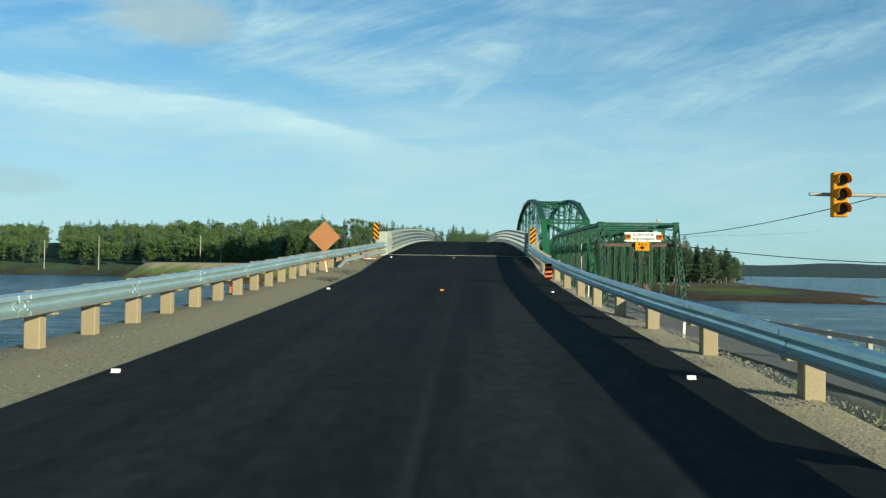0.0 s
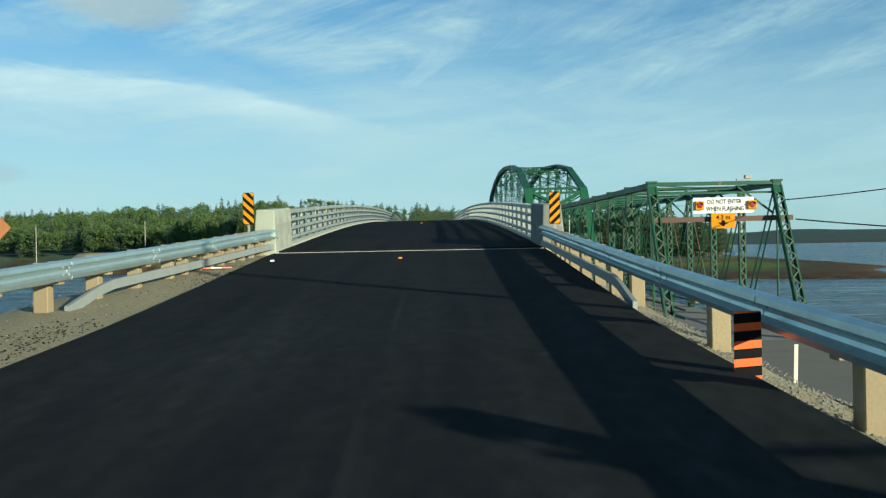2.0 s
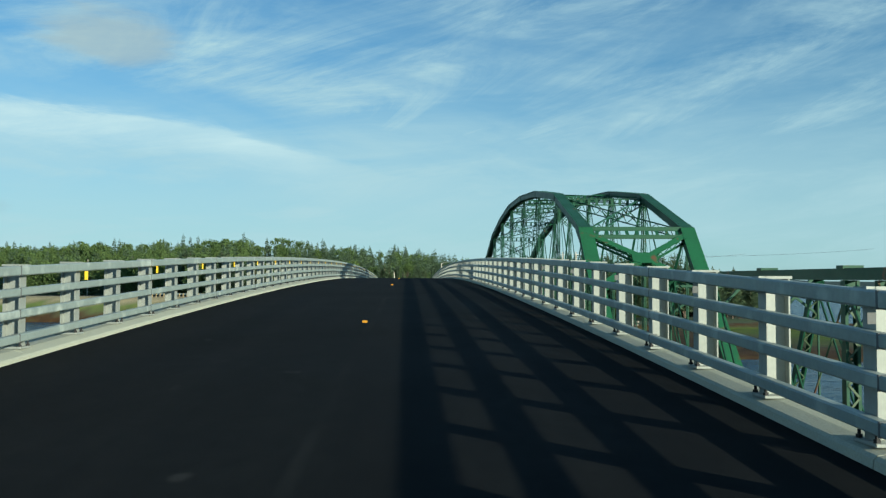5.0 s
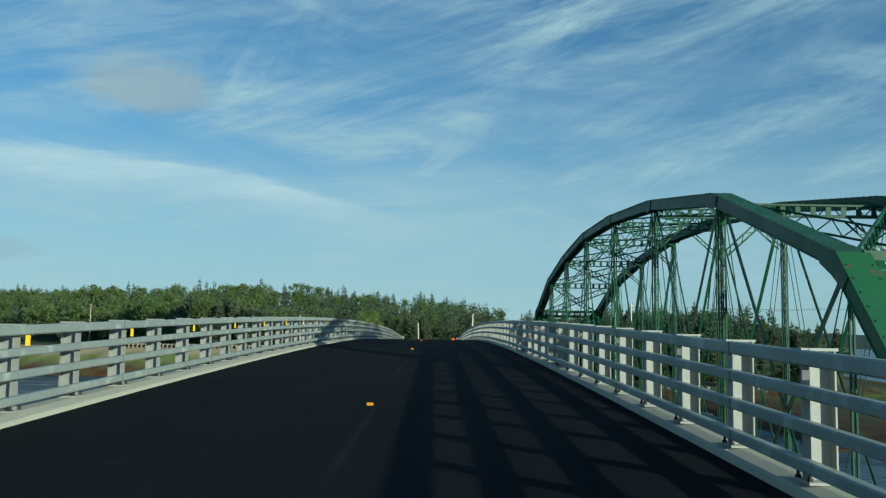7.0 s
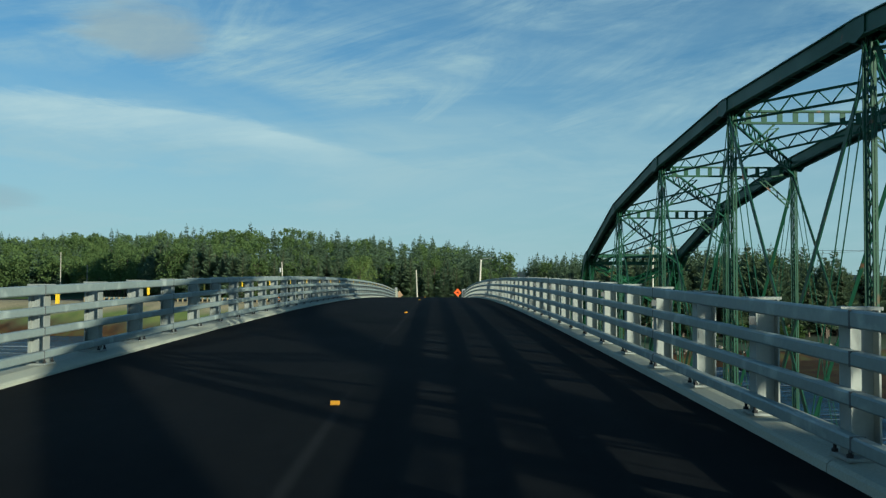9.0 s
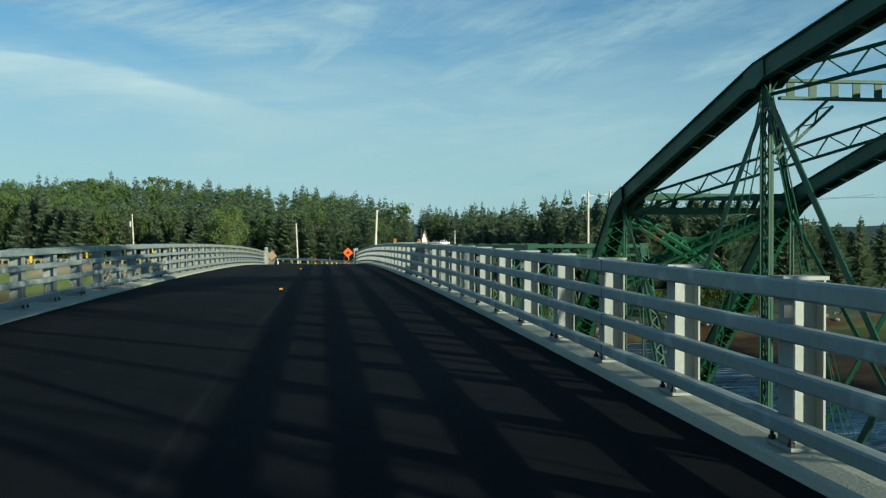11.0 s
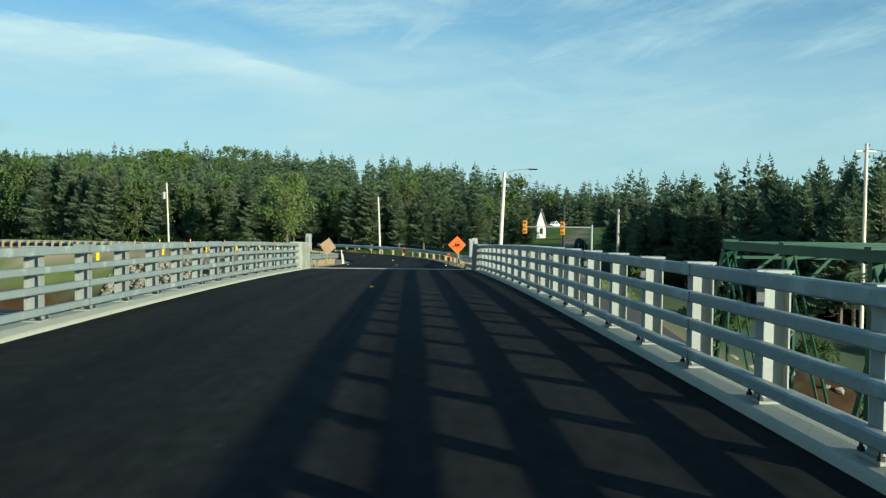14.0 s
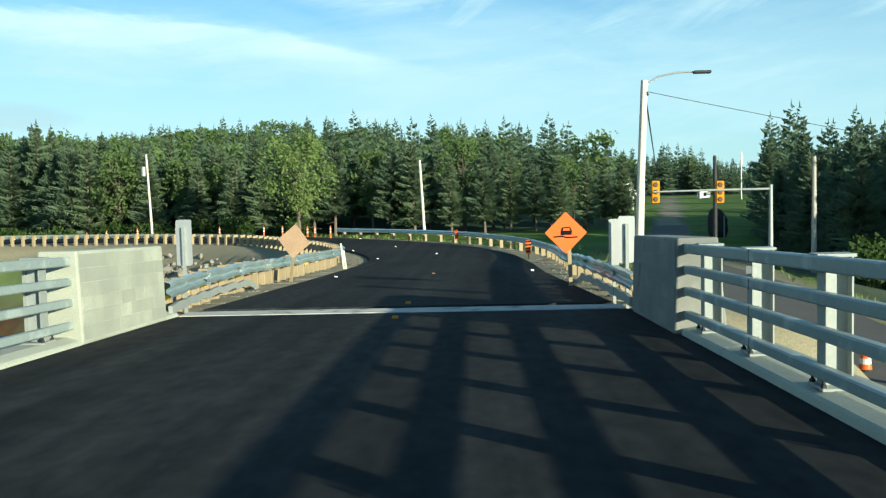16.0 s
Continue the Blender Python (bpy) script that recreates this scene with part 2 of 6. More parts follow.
LACING = material("worn_lacing_paint", (0.055, 0.125, 0.065), 0.65, tint=(0.10, 0.09, 0.055), scale=1.5, fine=14, island=0.4)
BROWN = material("rust_brown_steel", (0.09, 0.05, 0.033), 0.75, tint=(0.12, 0.07, 0.045), scale=2, fine=20)
AMBER = material("amber_paint", (0.6, 0.24, 0.006), 0.7, amount=0.2, fine_amount=0.1, bump=0, spec=0.1)
YELLOW = material("reflector_yellow", (0.9, 0.6, 0.02), 0.4, amount=0.15, fine_amount=0.1, bump=0)
TAB = material("marker_tab_yellow", (0.5, 0.25, 0.02), 0.6, amount=0.2, fine_amount=0.1, bump=0, spec=0.2)
BLACK = material("black_paint", (0.01, 0.01, 0.01), 0.8, spec=0.08, amount=0.2, bump=0)
WHITE = material("white_sign_paint", (0.78, 0.77, 0.72), 0.45, amount=0.12, fine_amount=0.06, bump=0)
ORANGE = material("orange_sheeting", (0.88, 0.13, 0.015), 0.4, tint=(0.78, 0.12, 0.02), amount=0.3, fine_amount=0.08, bump=0)
PLYWOOD = material("weathered_plywood", (0.36, 0.155, 0.055), 0.8, tint=(0.27, 0.115, 0.045), scale=2, fine=16, bump=0.1)
ALU = material("sign_aluminium", (0.50, 0.51, 0.50), 0.4, 0.6, amount=0.2, fine_amount=0.1, bump=0)
POLE_WOOD = material("pale_pole_timber", (0.62, 0.58, 0.50), 0.8, tint=(0.5, 0.46, 0.38), scale=2, fine=25)
GREY_POLE = material("grey_weathered_pole", (0.38, 0.36, 0.31), 0.85, tint=(0.26, 0.24, 0.2), scale=2, fine=25)
DARK = material("dark_rubber", (0.02, 0.02, 0.022), 0.7, bump=0)
RED = material("red_lens", (0.25, 0.02, 0.015), 0.25, amount=0.2, bump=0)
CABLE = material("black_cable", (0.015, 0.015, 0.016), 0.6, bump=0)
ROCK = material("rip_rap_stone", (0.27, 0.25, 0.205), 0.9, tint=(0.14, 0.128, 0.105), scale=1.4, fine=9, bump=0.6, island=0.8, dist=0.05)
BARK = material("spruce_bark", (0.14, 0.11, 0.085), 0.9, scale=4, fine=20)
NEEDLE = material("spruce_needles", (0.134, 0.190, 0.110), 0.75, tint=(0.104, 0.153, 0.092), scale=0.7, fine=6, bump=0, island=0.7, fine_amount=0.3, spec=0.2)
NEEDLE_B = material("fir_needles", (0.148, 0.205, 0.110), 0.75, tint=(0.118, 0.168, 0.094), scale=0.7, fine=6, bump=0, island=0.7, fine_amount=0.3, spec=0.2)
LEAF_DARK = material("shrub_leaves", (0.07, 0.12, 0.03), 0.7, tint=(0.05, 0.085, 0.025), scale=0.8, fine=7, bump=0, island=0.6, fine_amount=0.3, spec=0.2)
LEAF = material("birch_leaves", (0.145, 0.215, 0.07), 0.7, tint=(0.11, 0.17, 0.06), scale=0.8, fine=7, bump=0, island=0.6, fine_amount=0.3, spec=0.25)
PALE_LEAF = material("pale_willow_leaves", (0.21, 0.29, 0.09), 0.7, tint=(0.12, 0.17, 0.06), scale=0.8, fine=7, bump=0, fine_amount=0.3, spec=0.2)


def let_light_through(mat, share):
    """Foliage passes part of the light on to its far side."""
    n, l = mat.node_tree.nodes, mat.node_tree.links
    b, out = n["Principled BSDF"], n["Material Output"]
    t, m = n.new("ShaderNodeBsdfTranslucent"), n.new("ShaderNodeMixShader")
    l.new(b.inputs["Base Color"].links[0].from_socket, t.inputs["Color"])
    m.inputs[0].default_value = share
    l.new(b.outputs[0], m.inputs[1]), l.new(t.outputs[0], m.inputs[2]), l.new(m.outputs[0], out.inputs["Surface"])


for leafy in (NEEDLE, NEEDLE_B, LEAF, LEAF_DARK, PALE_LEAF):
    let_light_through(leafy, 0.48)

# ---- shared shapes ----


def part(name, bm, mat, parent=None, label="", smooth=False):
    me = bpy.data.meshes.new(name)
    bm.to_mesh(me)
    bm.free()
    me.materials.append(mat)
    if smooth:
        for p in me.polygons:
            p.use_smooth = True
    ob = new(name, me)
    ob.parent = parent
    if label:
        tagged(ob, label)
    return ob


def clone(ob, m, parent=None):
    """Another object on the same mesh."""
    o = new(ob.name.split(".")[0], ob.data)
    o.parent = parent if parent is not None else ob.parent
    o.matrix_basis = m
    return o


def thing(name, label, category, place=(0, 0, 0), group="", kind="", m=None):
    e = new(name)
    e.matrix_basis = m if m is not None else Matrix.Translation(place)
    return tagged(e, label, category, group, kind)


def hexa(bm, corners):
    """A box from its eight corners: four round the bottom, four round the top."""
    v = [bm.verts.new(c) for c in corners]
    for f in ((3, 2, 1, 0), (4, 5, 6, 7), (0, 1, 5, 4), (1, 2, 6, 5), (2, 3, 7, 6), (3, 0, 4, 7)):
        bm.faces.new([v[i] for i in f])


def box(bm, x0, x1, y0, y1, z0, z1, m=None):
    c = [Vector(p) for p in ((x0, y0, z0), (x1, y0, z0), (x1, y1, z0), (x0, y1, z0), (x0, y0, z1), (x1, y0, z1), (x1, y1, z1), (x0, y1, z1))]
    hexa(bm, [m @ p for p in c] if m is not None else c)


def beam(bm, a, b, w, h, side=None):
    """A straight bar from a to b, w wide across and h deep."""
    a, b = Vector(a), Vector(b)
    d = (b - a).normalized()
    s = Vector(side) if side else (Vector((1, 0, 0)) if abs(d.x) < 0.7 else Vector((0, 1, 0)))
    s = (s - d * s.dot(d)).normalized()
    u = d.cross(s)
    s, u = s * w / 2, u * h / 2
    hexa(bm, [a - s - u, a + s - u, a + s + u, a - s + u, b - s - u, b + s - u, b + s + u, b - s + u])


def tube(bm, points, radii, sides=8):
    """A round bar through points."""
    rings = []
    pts = [Vector(p) for p in points]
    if isinstance(radii, (int, float)):
        radii = [radii] * len(pts)
    for i, p in enumerate(pts):
        d = (pts[min(i + 1, len(pts) - 1)] - pts[max(i - 1, 0)]).normalized()
        s = Vector((1, 0, 0)) if abs(d.x) < 0.7 else Vector((0, 1, 0))
        s = (s - d * s.dot(d)).normalized()
        u = d.cross(s)
        rings.append([bm.verts.new(p + radii[i] * (math.cos(k * math.tau / sides) * s + math.sin(k * math.tau / sides) * u)) for k in range(sides)])
    for a, b in zip(rings, rings[1:]):
        for k in range(sides):
            bm.faces.new((a[k], a[(k + 1) % sides], b[(k + 1) % sides], b[k]))
    bm.faces.new(rings[0][::-1]), bm.faces.new(rings[-1])


def sweep(bm, rows, closed=True):
    """A skin over rows of points of one length each; closed: each row is a loop, and the ends are capped."""
    rows = [[bm.verts.new(p) for p in row] for row in rows]
    n = len(rows[0])
    for a, b in zip(rows, rows[1:]):
        for k in range(n if closed else n - 1):
            bm.faces.new((a[k], a[(k + 1) % n], b[(k + 1) % n], b[k]))
    if closed:
        bm.faces.new(rows[0][::-1]), bm.faces.new(rows[-1])


def bevel(bm, width, segments=1):
    bmesh.ops.bevel(bm, geom=bm.edges[:], offset=width, segments=segments, affect="EDGES", profile=0.5)


def lattice(bm, a, b, side, w, depth, leg, pitch):
    """A laced member: two angles w apart joined by a zigzag of flat bars."""
    a, b, s = Vector(a), Vector(b), Vector(side)
    d = (b - a).normalized()
    s = (s - d * s.dot(d)).normalized()
    for k in (-1, 1):
        beam(bm, a + s * k * w / 2, b + s * k * w / 2, leg, depth, side)
    n = max(2, round((b - a).length / pitch))
    for i in range(n):
        k = 1 if i % 2 else -1
        p, q = a.lerp(b, i / n) + s * k * w / 2, a.lerp(b, (i + 1) / n) - s * k * w / 2
        beam(bm, p, q, leg * 0.7, 0.02, d.cross(s))


# ---- the road's line ----
KNOTS = ([0.0, 23.38, 46.75, 70.12, 93.5, 116.88, 140.25, 163.62, 187.0, 210.38, 233.75, 261.8],
         [0.0, 0.829, 2.055, 3.378, 4.379, 5.063, 5.467, 5.553, 5.347, 4.830, 3.952, 2.753])


def spline(xs, vs):
    n = len(xs)
    h = np.diff(xs)
    a, b = np.eye(n), np.zeros((n, n))
    for i in range(1, n - 1):
        a[i, i - 1], a[i, i], a[i, i + 1] = h[i - 1], 2 * (h[i - 1] + h[i]), h[i]
        b[i, i - 1], b[i, i], b[i, i + 1] = 6 / h[i - 1], -6 / h[i - 1] - 6 / h[i], 6 / h[i]
    m = np.linalg.solve(a, b) @ np.array(vs)

    def at(x):
        i = min(max(int(np.searchsorted(xs, x)) - 1, 0), n - 2)
        p, q = (xs[i + 1] - x) / h[i], (x - xs[i]) / h[i]
        return p * vs[i] + q * vs[i + 1] + ((p**3 - p) * m[i] + (q**3 - q) * m[i + 1]) * h[i] ** 2 / 6

    return at


_profile = spline(*KNOTS)


def road_z(y):
    """The road's height along the straight; level behind the start and past the bend."""
    if y < 0:
        return 0.03 * max(y, -30)
    if y < 250:
        return _profile(y)
    return _profile(250) - 0.45 * (1 - math.exp(-(y - 250) / 9.0))


B0, B1 = 51.3, 228.6  # the bridge's ends
CURB = 3.95
LINE = [(0, -60), (0, 40), (0, 229), (0, 243), (0.0, 251), (-0.4, 258.5), (-2.0, 265.5), (-4.8, 271.8), (-8.8, 277.4), (-14.3, 282.6), (-21.5, 286.9), (-32.0, 290.6), (-60.0, 294.0), (-110.0, 304.0), (-200, 330)]


def smooth_line(points, step=1.5):
    """A line through points, rounded, at even steps, with its way ahead."""
    pts = [Vector((x, y)) for x, y in points]
    out = []
    for i in range(len(pts) - 1):
        p0, p1, p2, p3 = pts[max(i - 1, 0)], pts[i], pts[i + 1], pts[min(i + 2, len(pts) - 1)]
        n = max(1, int((p2 - p1).length / step))
        for k in range(n):
            t = k / n
            out.append(0.5 * (2 * p1 + (p2 - p0) * t + (2 * p0 - 5 * p1 + 4 * p2 - p3) * t * t + (3 * p1 - p0 - 3 * p2 + p3) * t**3))
    out.append(pts[-1])
    return out


BEND = smooth_line(LINE[2:])


def bend_way(i):
    return (BEND[min(i + 1, len(BEND) - 1)] - BEND[max(i - 1, 0)]).normalized()


def bend_z(i):
    """Height along the bend, by the length run."""
    return road_z(229 + sum((BEND[k + 1] - BEND[k]).length for k in range(i)))


BEND_Z = [bend_z(i) for i in range(len(BEND))]

# ---- ground, water ----
WATER = -3.5
SHORE = ([-3000, -400, -185, -95, -75, -45, -30, -18, -7, 6, 20, 40, 60, 76, 84, 90, 3000],
         [900, 520, 432, 356, 320, 290, 284, 276, 256, 236, 226, 224, 229, 244, 270, 1600, 1600])
TREES = ([-3000, -400, -200, -100, -62, -46, -24, 6, 12, 16, 18, 20, 30, 45, 70, 82, 88, 3000],
         [960, 560, 440, 392, 326, 313, 308, 295, 296, 300, 288, 258, 246, 243, 248, 276, 1600, 3000])


def near_line(x, y):
    """How far (x, y) lies from the bend's middle line, and its height there."""
    d, k = min(((p.x - x) ** 2 + (p.y - y) ** 2, i) for i, p in enumerate(BEND))
    return math.sqrt(d), BEND_Z[k]


def rough(x, y, s):
    return noise.noise((x * s, y * s, 3.1))


def DRIVE(y):
    """The drive's middle line."""
    return 1.4 + (y - 212.7) * 0.207


def clearing(x, y):
    """Open lawn about the drive, between the woods."""
    return 250 < y < 452 and (10.0 if y < 312 else 7.9) < math.degrees(math.atan2(x - 1.4, y - 212.7)) < 17.3


def ground(x, y):
    """Height of the ground and what covers it: gravel, grass, weed."""
    best, cover = -7.0, (0, 0, 1)

    def lift(h, c):
        nonlocal best, cover
        if h > best:
            best, cover = h, c

    far = math.hypot(x, y)
    if far > 1700:
        lift(-7 + min(1, (far - 1700) / 700) * (33 + 14 * noise.noise((math.atan2(x, y) * 9, 0.2, 0))), (0, 0, 0))
    if y < 80:
        d = max((-6.1 - x) / 1.6, (x - 4.45) / 1.15, 0.0)
        edge = 0.28 * min(max(x - 3.45, 0), 1.0) * min(1, max(0, (y - 16) / 8))
        shoulder = 0.075 * min(max((-3.75 - x) / 0.5, 0), 1)
        lift(road_z(min(y, 51)) - 0.10 + shoulder - edge + 0.05 * rough(x, y, 0.7) - d - max(y - 51.5, 0) / 1.3, (1, 0, 0))
        d = max(8.6 - x, x - 15.4, 0.0)
        lift(-1.22 - d / 1.6 - max(y - 57.5, 0) / 1.3 + 0.1 * rough(x, y, 0.4), (1, 0, 0) if d < 0.3 else (0.55, 0.1, 0.3))
        if y < -25:
            lift(-0.6 + min(0, (-25 - y) / 12 - 1.5), (0.2, 0.8, 0))
    if y > 150:
        s = y - np.interp(x, *SHORE) + 5 * rough(x, y, 0.05) + 1.5 * rough(x, y, 0.3)
        if s > 0 and y < 1500:
            h = -3.7 + min(s, 3) * 0.55 + (1 - math.exp(-max(s - 3, 0) / 11.0)) * float(np.interp(x, (-400, -185, -100, -46, -20, 17, 28), (4.6, 4.6, 3.0, 3.7, 4.2, 4.6, 1.3))) + 0.12 * rough(x, y, 0.25)
            h += max(0, min(y - 305, s - float(np.interp(x, (-185, -95, -75, -45, -18, -7), (20, 49, 48, 36, 26, 20))))) * float(np.interp(x, (-60, -30, 0, 15), (0.12, 0.085, 0.06, 0.03)))
            h = min(h, 16 + 3 * rough(x, y, 0.01))
            if 255 < y < 480 and 14 < x < 95:
                # the lawn about the drive lies level and a little higher
                a = math.degrees(math.atan2(x - 1.4, y - 212.7))
                k = min(1, max(0, (a - 7) / 2.5)) * min(1, max(0, (18.6 - a) / 1.3)) * min(1, max(0, (y - 258) / 20))
                h += k * (2.5 + 0.0065 * max(0, y - 300) + 0.05 * rough(x, y, 0.3) - h)
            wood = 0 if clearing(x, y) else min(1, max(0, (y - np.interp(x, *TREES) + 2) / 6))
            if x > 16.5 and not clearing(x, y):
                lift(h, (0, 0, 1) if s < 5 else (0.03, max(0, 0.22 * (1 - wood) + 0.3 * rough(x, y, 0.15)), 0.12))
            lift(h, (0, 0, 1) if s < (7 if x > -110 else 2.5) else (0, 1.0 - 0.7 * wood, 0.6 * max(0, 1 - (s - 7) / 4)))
        if y > 215 and -110 < x < 30:
            d, z = near_line(x, y)
            h = z - 0.10 + 0.04 * rough(x, y, 0.8) - min(max(d - 5.4, 0), 2.4) / 4.5 - max(d - 7.8, 0) / 0.95 - max(229.5 - y, 0) / 1.3
            low = min(1, max(0, (-0.9 + 0.5 * rough(x, y, 0.2) - h) / 0.8))
            lift(h, (1, 0, 0) if d < 8.6 else (0.75 * (1 - low), 0.1, 0.15 + 0.85 * low) if x > -29 else (0.12 * (1 - low), 0.8 * (1 - low), 0.08 + 0.92 * low))
        # weed-covered flat that falls dry
        t = min(x - 34 + 8 * rough(x, y, 0.04), y - 163 + 0.28 * (x - 45) + 6 * rough(x, y, 0.03), 430 - y, float(np.interp(y, (150, 183, 218, 280, 320, 360), (72, 80, 98, 108, 113, 116))) - x + 5 * rough(x, y, 0.05))
        if t > 0:
            lift(-3.62 + min(t, 10) * 0.09 + 0.14 * rough(x, y, 0.2), (0, min(1, max(0, (t - 14) / 10)), 1 - 0.75 * min(1, max(0, (t - 12) / 12))))
        # the old road climbing from its far abutment
        if 205 < y < 275:
            d = max(8.8 - x, x - 15.0, 0.0)
            lift(min(2.3, 0.42 + 0.045 * max(0, y - 212)) + 0.05 * rough(x, y, 0.5) - d / 1.6 - max(211 - y, 0) / 1.3, (0.9, 0.1, 0) if 9.6 < x < 14.1 else (0.1, 0.75, 0.15))
        # gravel drive to the houses
        if 240 < y < 445 and best > -2:
            if abs(x - DRIVE(y)) < 1.3 and y > 285:
                cover = (0.9, 0.1, 0)
    return best, cover


def ground_z(x, y):
    return ground(x, y)[0]


def steps(*spans):
    out = []
    for a, b, s in spans:
        out += list(np.arange(a, b, s))
    return out + [spans[-1][1]]


def build_ground():
    xs = steps((-4000, -1000, 300), (-1000, -300, 70), (-300, -100, 14), (-100, -30, 3.5), (-30, 30, 0.9), (30, 110, 3), (110, 300, 12), (300, 1000, 70), (1000, 4000, 300))
    ys = steps((-4000, -500, 350), (-500, -60, 40), (-60, -8, 6), (-8, 70, 0.9), (70, 160, 9), (160, 222, 4), (222, 300, 1.2), (300, 420, 5), (420, 600, 15), (600, 1500, 90), (1500, 4000, 250))
    verts, kinds = [], []
    for y in ys:
        for x in xs:
            h, c = ground(x, y)
            verts.append((x, y, h)), kinds.append((*c, 1))
    n = len(xs)
    faces = [(j * n + i, j * n + i + 1, (j + 1) * n + i + 1, (j + 1) * n + i) for j in range(len(ys) - 1) for i in range(n - 1)]
    me = bpy.data.meshes.new("ground")
    me.from_pydata(verts, [], faces)
    at = me.color_attributes.new("cover", "FLOAT_COLOR", "POINT")
    at.data.foreach_set("color", np.array(kinds, "f").ravel())
    for p in me.polygons:
        p.use_smooth = True
    mat = bpy.data.materials.new("ground_cover")
    mat.use_nodes = True
    nd, lk = mat.node_tree.nodes, mat.node_tree.links
    b = nd["Principled BSDF"]
    b.inputs["Roughness"].default_value = 0.95
    b.inputs["Specular IOR Level"].default_value = 0.15
    co = nd.new("ShaderNodeTexCoord")
    va = nd.new("ShaderNodeVertexColor")
    va.layer_name = "cover"
    sp = nd.new("ShaderNodeSeparateColor")
    lk.new(va.outputs["Color"], sp.inputs[0])

    def nz(scale, detail=5):
        t = nd.new("ShaderNodeTexNoise")
        t.inputs["Scale"].default_value, t.inputs["Detail"].default_value = scale, detail
        lk.new(co.outputs["Object"], t.inputs["Vector"])
        return t.outputs["Fac"]

    def ramp(fac, stops):
        r = nd.new("ShaderNodeValToRGB")
        while len(r.color_ramp.elements) < len(stops):
            r.color_ramp.elements.new(0.5)
        for e, (p, c) in zip(r.color_ramp.elements, stops):
            e.position, e.color = p, (*c, 1)
        lk.new(fac, r.inputs[0])
        return r.outputs[0]

    def mix(fac, a, c):
        m = nd.new("ShaderNodeMix")
        m.data_type = "RGBA"
        lk.new(fac, m.inputs["Factor"]), lk.new(a, m.inputs[6]), lk.new(c, m.inputs[7])
        return m.outputs[2]

    vor = nd.new("ShaderNodeTexVoronoi")
    vor.inputs["Scale"].default_value = 22
    lk.new(co.outputs["Object"], vor.inputs["Vector"])
    gravel = mix(nz(0.8), ramp(vor.outputs["Distance"], [(0.0, (0.36, 0.32, 0.21)), (0.45, (0.28, 0.245, 0.155)), (0.8, (0.16, 0.14, 0.09))]),
                 ramp(nz(35), [(0.35, (0.20, 0.18, 0.11)), (0.65, (0.33, 0.295, 0.19))]))
    grass = ramp(nz(0.35, 8), [(0.3, (0.055, 0.10, 0.016)), (0.5, (0.09, 0.15, 0.022)), (0.7, (0.14, 0.17, 0.035))])
    weed = ramp(nz(0.5, 8), [(0.3, (0.030, 0.020, 0.011)), (0.5, (0.06, 0.034, 0.016)), (0.7, (0.065, 0.068, 0.025))])
    # woodland ground and far hills, the blue of distance haze mixed into the green
    hazy_woods = ramp(nz(0.05, 8), [(0.35, (0.036, 0.058, 0.055)), (0.65, (0.052, 0.08, 0.073))])
    c = mix(sp.outputs[2], mix(sp.outputs[1], hazy_woods, grass), weed)
    c = mix(sp.outputs[0], c, gravel)
    lk.new(c, b.inputs["Base Color"])
    bp = nd.new("ShaderNodeBump")
    bp.inputs["Strength"].default_value, bp.inputs["Distance"].default_value = 0.55, 0.03
    lk.new(nz(26, 8), bp.inputs["Height"]), lk.new(bp.outputs[0], b.inputs["Normal"])
    me.materials.append(mat)
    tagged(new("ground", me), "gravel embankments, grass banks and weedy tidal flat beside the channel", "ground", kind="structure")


build_ground()


